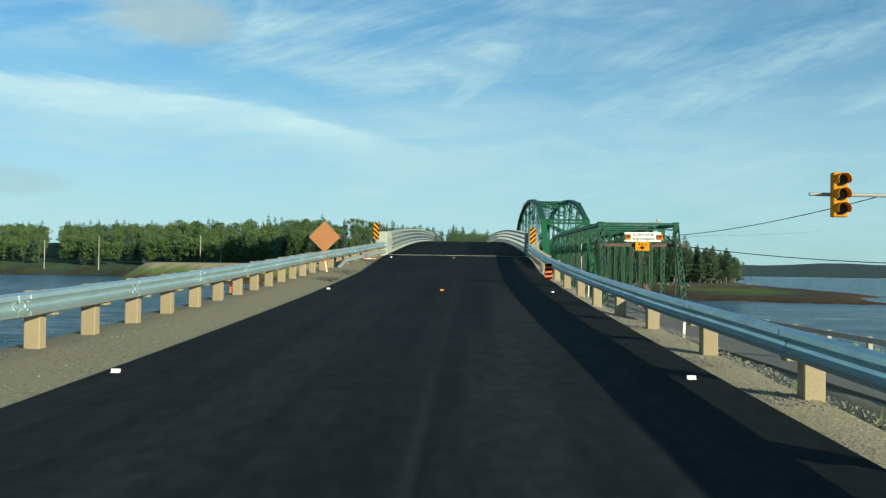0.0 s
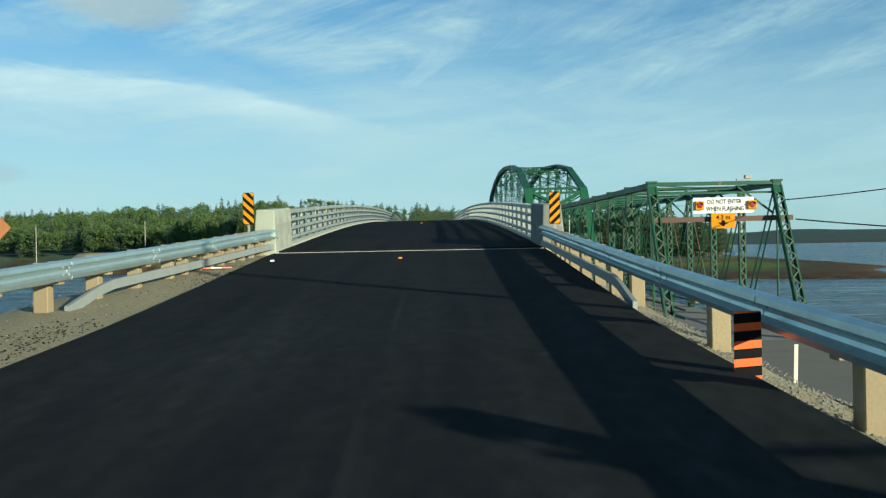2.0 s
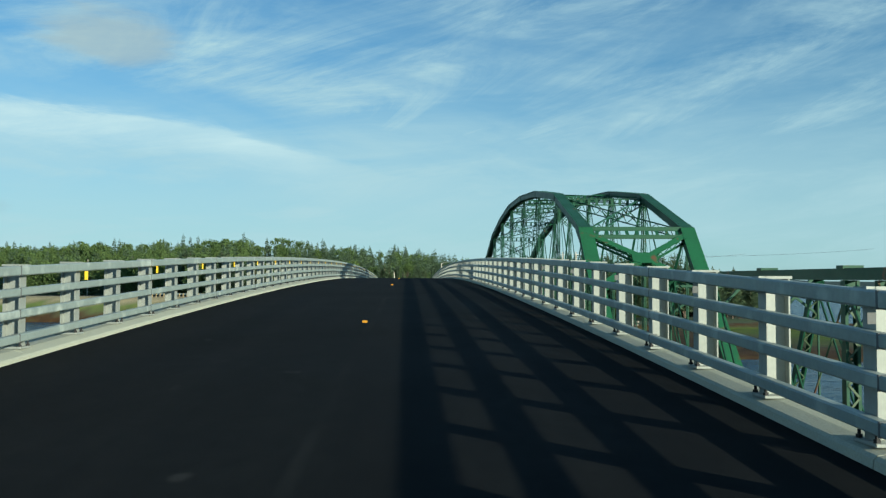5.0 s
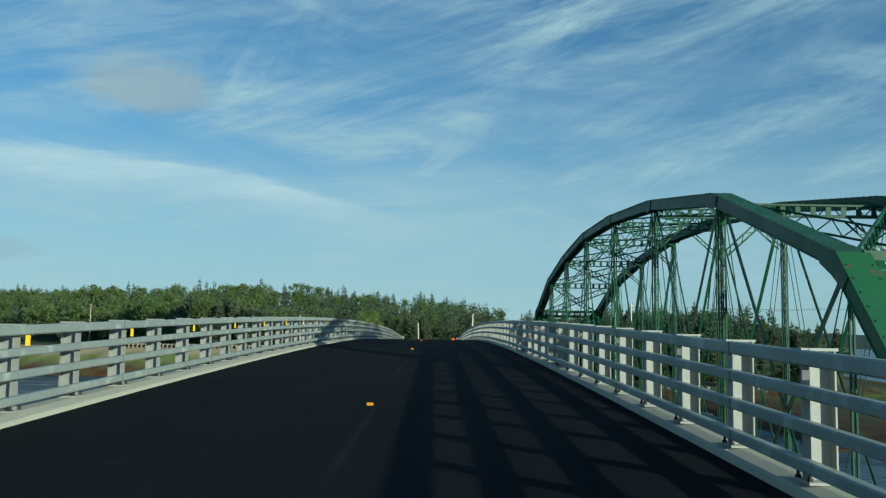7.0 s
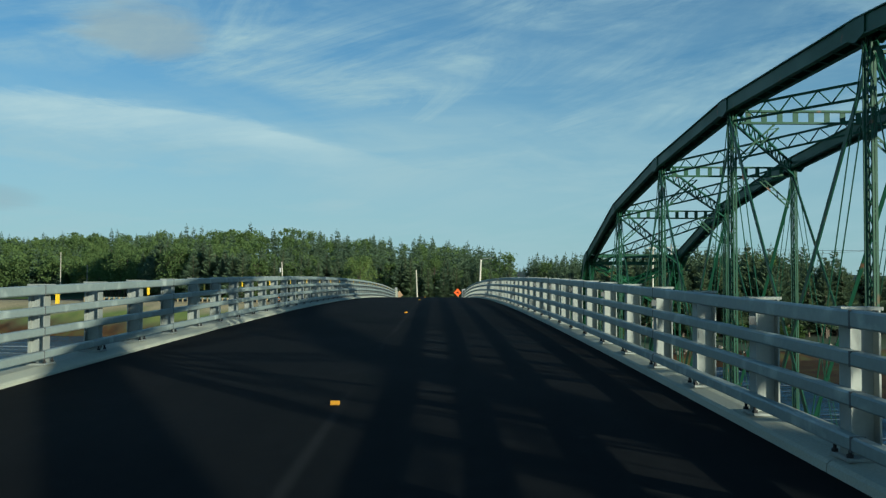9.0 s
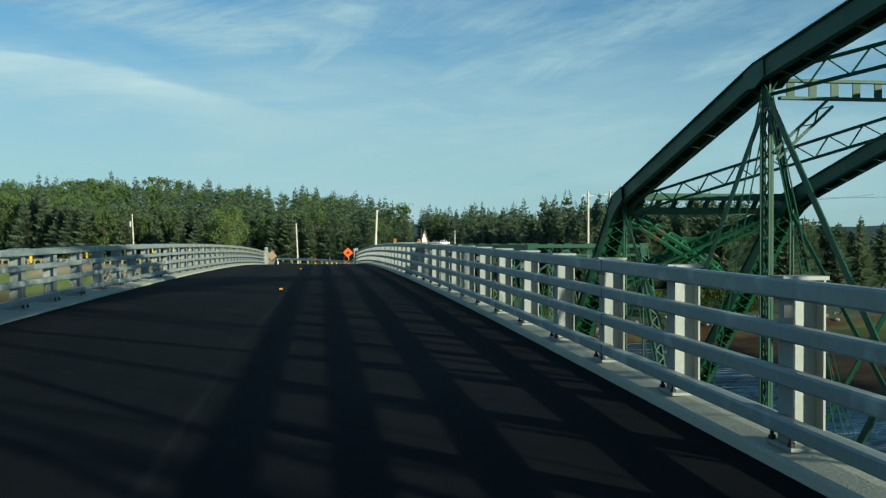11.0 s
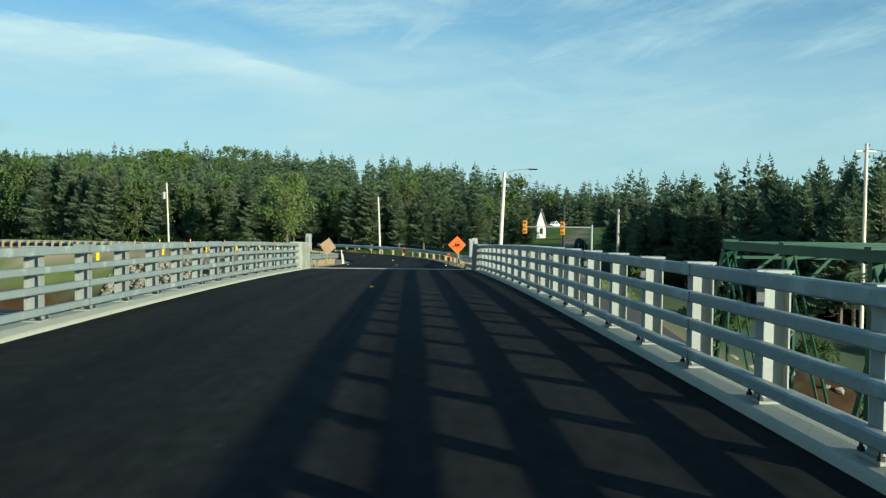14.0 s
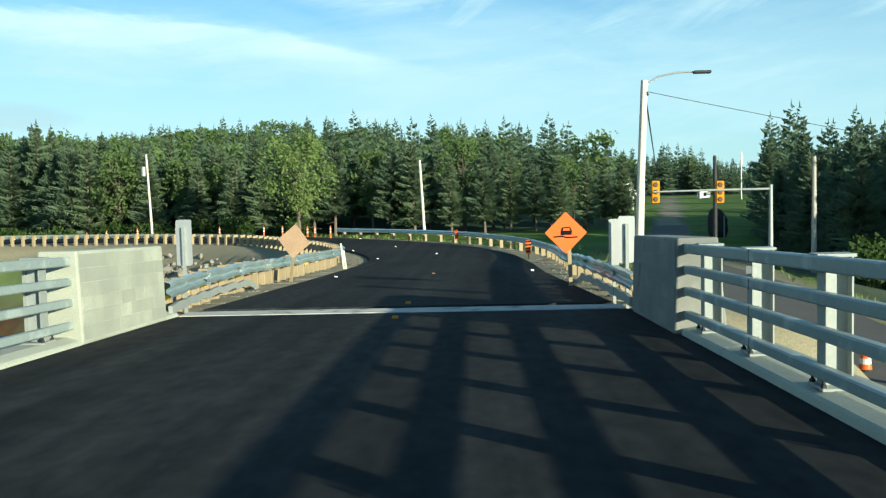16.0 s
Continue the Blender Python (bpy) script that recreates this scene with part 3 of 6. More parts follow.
def build_water():
    bm = bmesh.new()
    box(bm, -4000, 4000, -4000, 4000, WATER - 0.5, WATER)
    mat = bpy.data.materials.new("sea_water")
    mat.use_nodes = True
    nd, lk = mat.node_tree.nodes, mat.node_tree.links
    b = nd["Principled BSDF"]
    b.inputs["Base Color"].default_value = (0.014, 0.05, 0.10, 1)
    b.inputs["Roughness"].default_value = 0.2
    b.inputs["IOR"].default_value = 1.33
    b.inputs["Specular IOR Level"].default_value = 0.09
    co = nd.new("ShaderNodeTexCoord")
    last = None
    for scale, stretch, strength, dist in ((0.09, (1, 3.0, 1), 0.9, 2.0), (0.55, (1, 2.2, 1), 1.0, 0.9), (2.5, (1, 1.8, 1), 0.9, 0.16)):
        m = nd.new("ShaderNodeMapping")
        m.inputs["Scale"].default_value = stretch
        m.inputs["Rotation"].default_value = (0, 0, radians(18))
        lk.new(co.outputs["Object"], m.inputs[0])
        t = nd.new("ShaderNodeTexNoise")
        t.inputs["Scale"].default_value, t.inputs["Detail"].default_value = scale, 5
        lk.new(m.outputs[0], t.inputs["Vector"])
        bp = nd.new("ShaderNodeBump")
        bp.inputs["Strength"].default_value, bp.inputs["Distance"].default_value = strength, dist
        lk.new(t.outputs["Fac"], bp.inputs["Height"])
        if last:
            lk.new(last, bp.inputs["Normal"])
        last = bp.outputs[0]
    lk.new(last, b.inputs["Normal"])
    # streaks of foam where the tide runs
    m = nd.new("ShaderNodeMapping")
    m.inputs["Scale"].default_value = (0.07, 0.42, 1)
    m.inputs["Rotation"].default_value = (0, 0, radians(8))
    t = nd.new("ShaderNodeTexNoise")
    t.inputs["Scale"].default_value, t.inputs["Detail"].default_value, t.inputs["Roughness"].default_value = 1.0, 9, 0.7
    r = nd.new("ShaderNodeMapRange")
    r.inputs["From Min"].default_value, r.inputs["From Max"].default_value, r.inputs["To Max"].default_value = 0.56, 0.72, 0.8
    mx = nd.new("ShaderNodeMix")
    mx.data_type = "RGBA"
    mx.inputs[6].default_value, mx.inputs[7].default_value = (0.014, 0.05, 0.10, 1), (0.55, 0.6, 0.62, 1)
    lk.new(co.outputs["Object"], m.inputs[0]), lk.new(m.outputs[0], t.inputs["Vector"])
    lk.new(t.outputs["Fac"], r.inputs["Value"]), lk.new(r.outputs[0], mx.inputs["Factor"]), lk.new(mx.outputs[2], b.inputs["Base Color"])
    # smooth and ruffled lanes of the current
    m2 = nd.new("ShaderNodeMapping")
    m2.inputs["Scale"].default_value = (0.035, 0.16, 1)
    m2.inputs["Rotation"].default_value = (0, 0, radians(-6))
    t2, r2 = nd.new("ShaderNodeTexNoise"), nd.new("ShaderNodeValToRGB")
    t2.inputs["Scale"].default_value, t2.inputs["Detail"].default_value, t2.inputs["Roughness"].default_value = 1.0, 7, 0.62
    r2.color_ramp.elements[0].position, r2.color_ramp.elements[0].color = 0.36, (0.006, 0.024, 0.05, 1)
    r2.color_ramp.elements[1].position, r2.color_ramp.elements[1].color = 0.66, (0.03, 0.085, 0.15, 1)
    lk.new(co.outputs["Object"], m2.inputs[0]), lk.new(m2.outputs[0], t2.inputs["Vector"])
    lk.new(t2.outputs["Fac"], r2.inputs[0]), lk.new(r2.outputs[0], mx.inputs[6])
    tagged(part("water", bm, mat), "rippled blue tidal water running under the bridges", "water", kind="structure")


build_water()

# ---- road ----


def build_road():
    def edge(y):
        k = min(max((y - 36) / 14, 0), 1)
        return -3.52 - 0.43 * k, 3.40 + 0.55 * k

    bm = bmesh.new()
    rows = []
    for y in list(np.arange(-60, B0 - 0.4, 1.5)) + [B0 - 0.4]:
        l, r = edge(y)
        z = road_z(y)
        rows.append([(l - 0.12, y, z - 0.16), (l, y, z), (r, y, z), (r + 0.12, y, z - 0.16)])
    sweep(bm, rows)
    road = part("road", bm, ASPHALT)
    tagged(road, "freshly laid black asphalt road without painted lines", "road", kind="structure")
    bm = bmesh.new()
    sweep(bm, [[(-CURB - 0.05, y, road_z(y) - 0.1), (-CURB - 0.05, y, road_z(y)), (CURB + 0.16, y, road_z(y)), (CURB + 0.16, y, road_z(y) - 0.1)] for y in np.linspace(B0 + 0.63, B1 - 0.02, 120)])
    tagged(part("road", bm, ASPHALT), "black asphalt surface over the arched bridge deck", "road", kind="structure")
    bm = bmesh.new()
    rows = []
    for i, p in enumerate(BEND[1:], 1):
        w, z = bend_way(i), BEND_Z[i]
        s = Vector((w.y, -w.x))
        k = min(1, i / 8)
        hl, hr = 3.95 - 0.25 * k, 3.95 - 0.45 * k
        a, b = p - s * hl, p + s * hr
        a2, b2 = p - s * (hl + 0.12), p + s * (hr + 0.12)
        rows.append([(a2.x, a2.y, z - 0.16), (a.x, a.y, z), (b.x, b.y, z), (b2.x, b2.y, z - 0.16)])
    sweep(bm, rows)
    tagged(part("road", bm, ASPHALT), "black asphalt road bending away past the bridge", "road", kind="structure")
    for y0, y1 in ((B0 - 0.4, B0 + 0.62), (B1, B1 + 0.55)):
        bm = bmesh.new()
        box(bm, -CURB + 0.02, CURB - 0.02, y0, y1, road_z(y0) - 0.2, road_z(y0) + 0.012)
        bevel(bm, 0.01)
        tagged(part("expansion_joint", bm, JOINT), "worn pale concrete expansion joint across the road", "joint", kind="structure")


build_road()


def old_road():
    bm = bmesh.new()
    rows = [[(9.4, y, z - 0.2), (9.4, y, z), (14.6, y, z), (14.6, y, z - 0.2)] for y, z in ((-60, -1.12), (20, -1.12), (56.2, -1.10))]
    sweep(bm, rows)
    tagged(part("road", bm, material("old_asphalt", (0.15, 0.138, 0.112), 0.9, scale=0.6, fine=60)), "grey worn asphalt of the closed old road", "road", kind="structure")

    bm = bmesh.new()
    rows = []
    for y in np.arange(211.5, 300, 3.0):
        c = 11.9 if y < 250 else 11.9 + (DRIVE(y) - 11.9) * min(1, (y - 250) / 22)
        w = 2.0 if y < 250 else 2.0 - 0.5 * min(1, (y - 250) / 22)
        z0, z1 = ground_z(c - w, y) + 0.05, ground_z(c + w, y) + 0.05
        z0 = z1 = max(z0, z1, ground_z(c, y) + 0.05)
        rows.append([(c - w, y, z0 - 0.2), (c - w, y, z0), (c + w, y, z1), (c + w, y, z1 - 0.2)])
    sweep(bm, rows)
    tagged(part("road", bm, material("old_gravelled_asphalt", (0.085, 0.08, 0.068), 0.9, tint=(0.055, 0.053, 0.046), scale=0.6, fine=60)), "worn tan surface of the old road and drive", "road", kind="structure")


old_road()

# ---- new bridge ----


KERB = 0.065
FOOT = 0.045  # the posts' footing above the kerb's edge
FACE = {-1: 3.95, 1: 4.01}  # the kerb faces


def build_deck():
    bm = bmesh.new()
    sweep(bm, [[(-4.62, y, road_z(y) - 0.45), (-4.62, y, road_z(y) - 0.105), (4.62, y, road_z(y) - 0.105), (4.62, y, road_z(y) - 0.45)] for y in np.linspace(B0 - 0.1, B1 + 0.1, 100)])
    deck = tagged(part("bridge_deck", bm, CONCRETE), "long arched concrete road bridge deck on girders", "bridge", kind="structure")
    for x in (-3.2, -1.1, 1.1, 3.2):
        bm = bmesh.new()
        sweep(bm, [[(x - 0.3, y, road_z(y) - 1.9), (x - 0.3, y, road_z(y) - 0.45), (x + 0.3, y, road_z(y) - 0.45), (x + 0.3, y, road_z(y) - 1.9)] for y in np.linspace(B0 + 0.5, B1 - 0.5, 60)])
        part("girder", bm, CONCRETE, deck)
    for y in (95.0, 140.0, 185.0):
        bm = bmesh.new()
        box(bm, -3.9, 3.9, y - 0.9, y + 0.9, -7.5, road_z(y) - 1.9)
        bevel(bm, 0.2, 2)
        part("pier", bm, CONCRETE, deck)
    for y0, y1 in ((B0 - 0.9, B0 - 0.42), (B1 + 0.57, B1 + 1.1)):
        bm = bmesh.new()
        box(bm, -4.6, 4.6, y0, y1, -4, road_z((y0 + y1) / 2) - 0.2)
        part("abutment", bm, CONCRETE, deck)
    for s in (-1, 1):
        # the kerb in lengths with open joints
        cuts = list(np.linspace(B0 - 0.05, B1 + 0.05, 31))
        for a, b in zip(cuts, cuts[1:]):
            bm = bmesh.new()
            rows = []
            for y in np.linspace(a + 0.008, b - 0.008, 4):
                z = road_z(y)
                x0, x1 = s * FACE[s], s * 4.66
                edge = ((0.004, 0.035), (0.03, 0.06)) if s < 0 else ((0.015, KERB - 0.002), (0.045, KERB + 0.022))
                rows.append([(x0, y, z - 0.1), *[(x0 + s * o, y, z + h) for o, h in edge], (x0 + s * 0.20, y, z + KERB + FOOT), (x1, y, z + KERB + FOOT + 0.004), (x1, y, z - 0.45)][::s])
            sweep(bm, rows)
            part("kerb", bm, KERB_CAST, deck)


build_deck()


def end_block(x, y0, y1, label):
    """Concrete end block of the railing, cast between boards that left raised courses."""
    s = 1 if x > 0 else -1
    e = thing("end_block", label, "concrete block", (0, 0, 0), "end blocks of the bridge railing")
    z = road_z((y0 + y1) / 2)
    bm = bmesh.new()
    zz = [road_z(y0), road_z(y1)]
    hexa(bm, [(s * 3.93, y0, zz[0] + 0.002), (s * 4.62, y0, zz[0] + 0.002), (s * 4.62, y1, zz[1] + 0.002), (s * 3.93, y1, zz[1] + 0.002),
              (s * 3.97, y0, zz[0] + 1.27), (s * 4.5, y0, zz[0] + 1.27), (s * 4.5, y1, zz[1] + 1.27), (s * 3.97, y1, zz[1] + 1.27)][:: 1])
    bmesh.ops.recalc_face_normals(bm, faces=bm.faces[:])
    bevel(bm, 0.025, 2)
    # right blocks face away from the sun and take the colour darkened for shade
    part("body", bm, SHADED_CAST if s > 0 else SUNLIT_CAST, e)
    rnd = random.Random(int(y0) + s)
    # board marks: thin courses of uneven length on the road face
    for k in range(6):
        y = y0 + 0.05
        h0, h1 = 0.06 + k * 0.195, 0.06 + k * 0.195 + 0.187
        while y < y1 - 0.15:
            n = min(y1 - 0.05, y + rnd.choice((rnd.uniform(0.35, 0.7), rnd.uniform(0.9, 1.7))))
            if y1 - n < 0.3:
                n = y1 - 0.05
            bm = bmesh.new()
            t = rnd.choice((0.001, 0.003, 0.006, 0.012))
            xa, xb = 3.93 + 0.04 * h0 / 1.27, 3.93 + 0.04 * h1 / 1.27
            g = lambda q: road_z(y0) + (road_z(y1) - road_z(y0)) * (q - y0) / (y1 - y0)
            hexa(bm, [(s * (xa - t), y, g(y) + h0), (s * (xa + 0.02), y, g(y) + h0), (s * (xa + 0.02), n - 0.006, g(n) + h0), (s * (xa - t), n - 0.006, g(n) + h0),
                      (s * (xb - t), y, g(y) + h1), (s * (xb + 0.02), y, g(y) + h1), (s * (xb + 0.02), n - 0.006, g(n) + h1), (s * (xb - t), n - 0.006, g(n) + h1)])
            bmesh.ops.recalc_face_normals(bm, faces=bm.faces[:])
            part("board_course", bm, SHADED_FORMED if s > 0 else SUNLIT_FORMED, e)
            y = n
    return e


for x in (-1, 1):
    words = "stained board-formed concrete end block of the bridge railing, shade darkened into its colour" if x > 0 else "board-formed concrete end block of the bridge railing, sunlight paled into its colour"
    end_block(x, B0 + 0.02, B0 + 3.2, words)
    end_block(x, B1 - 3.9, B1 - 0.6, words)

RAIL0, RAIL1 = B0 + 3.2, B1 - 3.9
PITCH = 1.96
FIRST = 55.54


def railing(s):
    """Four box rails on H posts bolted to the kerb."""
    e = thing("bridge_railing", "galvanised steel bridge railing with four box rails and H posts", "railing", group="bridge railings")
    xr = s * 4.10
    for h, t in ((1.065, 0.125), (0.79, 0.105), (0.51, 0.105), (0.20, 0.105)):
        bm = bmesh.new()
        rows = []
        for y in np.linspace(RAIL0 + 0.005, RAIL1 - 0.005, 95):
            z = road_z(y) + KERB + h
            c = 0.015
            x0, x1, z0, z1 = xr - 0.05, xr + 0.05, z - t / 2, z + t / 2
            rows.append([(x0 + c, y, z0), (x1 - c, y, z0), (x1, y, z0 + c), (x1, y, z1 - c), (x1 - c, y, z1), (x0 + c, y, z1), (x0, y, z1 - c), (x0, y, z0 + c)][::-1])
        sweep(bm, rows)
        part("rail", bm, RAIL, e)
    post, seams = None, {}
    n = int((RAIL1 - FIRST) / PITCH) + 1
    for k in range(n):
        y = FIRST + k * PITCH
        z = road_z(y) + KERB
        m = Matrix.Translation((s * 4.27, y, z)) @ pose(0, 0, 0, 0, 0, 0 if s > 0 else 180)
        if post is None:
            bm = bmesh.new()
            box(bm, -0.12, -0.105, -0.095, 0.095, FOOT + 0.02, 1.115)
            box(bm, 0.085, 0.10, -0.095, 0.095, FOOT + 0.02, 1.115)
            box(bm, -0.105, 0.085, -0.006, 0.006, FOOT + 0.02, 1.115)
            post = part("post", bm, GALV, e)
            post.matrix_basis = m
            bm = bmesh.new()
            box(bm, -0.17, 0.17, -0.16, 0.16, FOOT - 0.004, FOOT + 0.025)
            bevel(bm, 0.005)
            plate = part("base_plate", bm, GALV, post)
            bolts = []
            for dy in (-0.125, 0.125):
                bm = bmesh.new()
                tube(bm, [(0, 0, FOOT + 0.025), (0, 0, FOOT + 0.05), (0, 0, FOOT + 0.051), (0, 0, FOOT + 0.085)], [0.026, 0.026, 0.014, 0.014], 6)
                b = part("bolt", bm, DARK, post, "dark anchor bolt with its nut")
                b.location = (-0.145, dy, 0)
                bolts.append(b)
            bm = bmesh.new()
            box(bm, -0.185, -0.12, -0.095, 0.095, 1.115, 1.14)
            box(bm, -0.12, 0.12, -0.10, 0.10, 1.115, 1.14)
            cap = part("cap", bm, GALV, post)
        else:
            p = clone(post, m, e)
            for o in (plate, *bolts, cap):
                clone(o, o.matrix_basis.copy(), p)
        if k % 3 == 1:
            # sleeved joint of the rails beside the post
            for h, t in ((1.065, 0.125), (0.79, 0.105), (0.51, 0.105), (0.20, 0.105)):
                if (h, t) not in seams:
                    bm = bmesh.new()
                    box(bm, -0.0525, 0.0525, -0.012, 0.012, -t / 2 - 0.0025, t / 2 + 0.0025)
                    seams[h, t] = part("rail_seam", bm, JOINT_STEEL, e, "dark joint in the rail")
                    seams[h, t].location = (xr, y - 0.3, road_z(y - 0.3) + KERB + h)
                else:
                    clone(seams[h, t], Matrix.Translation((xr, y - 0.3, road_z(y - 0.3) + KERB + h)), e)
        if s > 0 and k % 2 == 1:
            bm = bmesh.new()
            box(bm, 4.08, 4.14, y - 0.112, y - 0.1, z + 0.88, z + 0.96)
            part("reflector", bm, JOINT_STEEL, e, "dull grey reflector plate")
        if s < 0 and k % 2 == 1:
            bm = bmesh.new()
            box(bm, -4.055, -4.045, y + 0.02, y + 0.14, z + 0.87, z + 1.0)
            part("reflector", bm, YELLOW, e, "yellow reflector plate")
    return e


railing(-1), railing(1)


def guardrail(line, z_of, posts, label, face, rub=None, step=2.0, reflect=2):
    """W-beam on timber posts with spacer blocks. line: face line; face: +1 when the road lies to its right-hand side (+ normal)."""
    e = thing("guardrail", label, "guardrail", group="guardrails")
    pts = smooth_line(line, 1.0)
    run = [0.0]
    for a, b in zip(pts, pts[1:]):
        run.append(run[-1] + (b - a).length)

    def at(d):
        i = min(max(int(np.searchsorted(run, d)) - 1, 0), len(pts) - 2)
        t = (d - run[i]) / max(run[i + 1] - run[i], 1e-6)
        p = pts[i].lerp(pts[i + 1], t)
        w = (pts[min(i + 2, len(pts) - 1)] - pts[max(i - 1, 0)]).normalized()
        return p, w, Vector((w.y, -w.x)) * face

    # section: offset towards the road, height; twice bowed
    sec = [(0.0, 0.41), (0.075, 0.435), (0.085, 0.49), (0.012, 0.53), (0.0, 0.565), (0.012, 0.60), (0.085, 0.645), (0.075, 0.70), (0.0, 0.725)]
    length, d, k = run[-1], 0.0, 0
    while d < length - 0.3:
        d2 = min(d + 3.81, length)
        bm = bmesh.new()
        rows = []
        for q in np.linspace(d, min(d2 + 0.3, length), 7):
            p, w, nrm = at(q)
            z = z_of(p.x, p.y)
            o = 0.007 * (k % 2)
            rows.append([(p.x + nrm.x * (a + o), p.y + nrm.y * (a + o), z + h) for a, h in sec] + [(p.x + nrm.x * (a + o - 0.006), p.y + nrm.y * (a + o - 0.006), z + h) for a, h in sec[::-1]])
        sweep(bm, rows)
        bmesh.ops.recalc_face_normals(bm, faces=bm.faces[:])
        beam_part = part("beam", bm, BEAM, e)
        if d2 < length - 0.3:
            # bolt heads and the rolled lip at the lap
            p, w, nrm = at(d2 + 0.15)
            z = z_of(p.x, p.y)
            for dq in (-0.1, 0.1):
                for a, h in ((0.05, 0.455), (0.045, 0.515), (0.045, 0.615), (0.05, 0.675)):
                    c = Vector((p.x + nrm.x * (a + 0.018) + w.x * dq, p.y + nrm.y * (a + 0.018) + w.y * dq, z + h))
                    bm = bmesh.new()
                    tube(bm, [c, c + Vector((nrm.x, nrm.y, 0)) * 0.016], [0.013, 0.009], 6)
                    part("splice_bolt", bm, BOLT, beam_part)
            p, w, nrm = at(d2 + 0.3)
            bm = bmesh.new()
            q, t3 = Vector((nrm.x, nrm.y, 0)), Vector((w.x, w.y, 0)) * 0.012
            rows = []
            for a, h in sec:
                c = Vector((p.x, p.y, z + h)) + q * (a + 0.009)
                rows.append([c - t3 * 0.5, c + t3 * 0.5, c + t3 * 0.5 + q * 0.007, c - t3 * 0.5 + q * 0.007])
            sweep(bm, rows)
            bmesh.ops.recalc_face_normals(bm, faces=bm.faces[:])
            part("lap_lip", bm, BOLT, beam_part)
        d, k = d2, k + 1
    bm = bmesh.new()
    box(bm, -0.115, 0.11, -0.1, 0.1, -0.7, 0.69 if face > 0 else 0.6)
    bevel(bm, 0.012)
    post = part("post", bm, WOOD, e)
    bm = bmesh.new()
    box(bm, 0.11, 0.29, -0.08, 0.08, 0.36, 0.71 if face > 0 else 0.62)
    bevel(bm, 0.01)
    block = part("spacer_block", bm, WOOD, post)
    bm = bmesh.new()
    box(bm, -0.04, 0.04, -0.001, 0.001, -0.04, 0.04)
    first = True
    for j, d in enumerate(posts(length)):
        p, w, nrm = at(d)
        c = p - nrm * 0.31
        m = Matrix.Translation((c.x, c.y, z_of(p.x, p.y))) @ Matrix.Rotation(math.atan2(nrm.y, nrm.x), 4, "Z")
        if first:
            post.matrix_basis, first, pst = m, False, post
        else:
            pst = clone(post, m, e)
            clone(block, Matrix.Identity(4), pst)
        if reflect and j % reflect == 0:
            b2 = bmesh.new()
            box(b2, 0.12, 0.26, -0.092, -0.0805, 0.37, 0.44) if face > 0 else box(b2, 0.01, 0.075, -0.112, -0.1005, 0.29, 0.39)
            part("reflector", b2, YELLOW if face > 0 else WHITE, pst, "yellow reflector" if face > 0 else "white reflector")
    bm.free()
    if rub:
        bm = bmesh.new()
        rows = []
        for q in np.linspace(rub[0], min(rub[1], length), 24):
            p, w, nrm = at(q)
            z = z_of(p.x, p.y)
            drop = -0.25 * max(0, 1 - (q - rub[0]) / 1.5) if rub[0] > 5 else -0.25 * max(0, 1 - (rub[1] - q) / 1.5)
            rows.append([(p.x + nrm.x * a, p.y + nrm.y * a, z + h + drop) for a, h in ((-0.03, 0.12), (0.04, 0.12), (0.04, 0.28), (-0.03, 0.28))])
        sweep(bm, rows)
        bmesh.ops.recalc_face_normals(bm, faces=bm.faces[:])
        part("rub_rail", bm, GALV, e, "lower steel rub rail")
    return e


def near_z(x, y):
    return road_z(min(y, 51)) + (-0.06 if x > 0 else -0.015 + 0.085 * min(max((46 - y) / 16, 0), 1))


def bend_ground(x, y):
    return near_line(x, y)[1] - 0.06


guardrail([(-5.0, -8), (-5.0, 28), (-4.88, 36), (-4.3, 48), (-4.0, 51.6)], near_z, lambda n: [q for q in np.arange(0.18, n - 9, 1.83)] + [q for q in np.arange(n - 8.2, n - 0.6, 0.95)],
          "bright steel guardrail on pale timber posts beside the gravel shoulder", 1, (46, 60))
guardrail([(3.98, -6), (3.85, 9), (3.7, 17), (3.62, 26), (3.66, 36), (3.9, 48), (3.95, 51.6)], near_z, lambda n: [3.3, 7.05, 11.6, 15.7, 19.5, 23.2, 26.5, 30.0, 33.3, 37.05, 40.8] + [q for q in np.arange(n - 12.3, n - 5, 1.905)] + [q for q in np.arange(n - 4.6, n - 0.6, 0.95)],
          "bright steel guardrail on pale timber posts along the road edge", -1, (43.9, 58), reflect=1)
guardrail([(4.0, 228.2), (4.1, 234), (4.15, 242), (4.5, 250), (4.5, 257), (3.6, 264.3), (1.6, 271.0), (-0.7, 275.9), (-4.8, 281.0), (-9.9, 285.6)], bend_ground, lambda n: [q for q in np.arange(0.6, 4, 0.95)] + [q for q in np.arange(4.4, n, 1.905)],
          "steel guardrail on timber posts round the outside of the bend", -1, (0.3, 10), reflect=0)
guardrail([(-4.0, 228.2), (-4.6, 233), (-4.9, 240), (-4.8, 247), (-4.85, 252.5), (-5.3, 257.5), (-6.5, 262), (-8.4, 266.6), (-11.6, 272.6), (-14.4, 276.6), (-17.6, 279.4), (-22.5, 282.2), (-27.5, 283.9), (-33, 285.2), (-45, 286.6), (-66, 288.6)], bend_ground,
          lambda n: [q for q in np.arange(0.6, n, 0.9525)],
          "steel guardrail on timber posts round the inside of the bend", 1, (0.3, 10))

# ---- old green truss bridge ----


def old(s, u, h):
    """A place on the old bridge: along, across from its near truss, above its deck."""
    rise = 0.011 * min(s, 118) - 0.0105 * max(s - 118, 0)
    return Vector((9.2 + u + 0.0045 * s, 60 + s, -1.1 + rise + h))


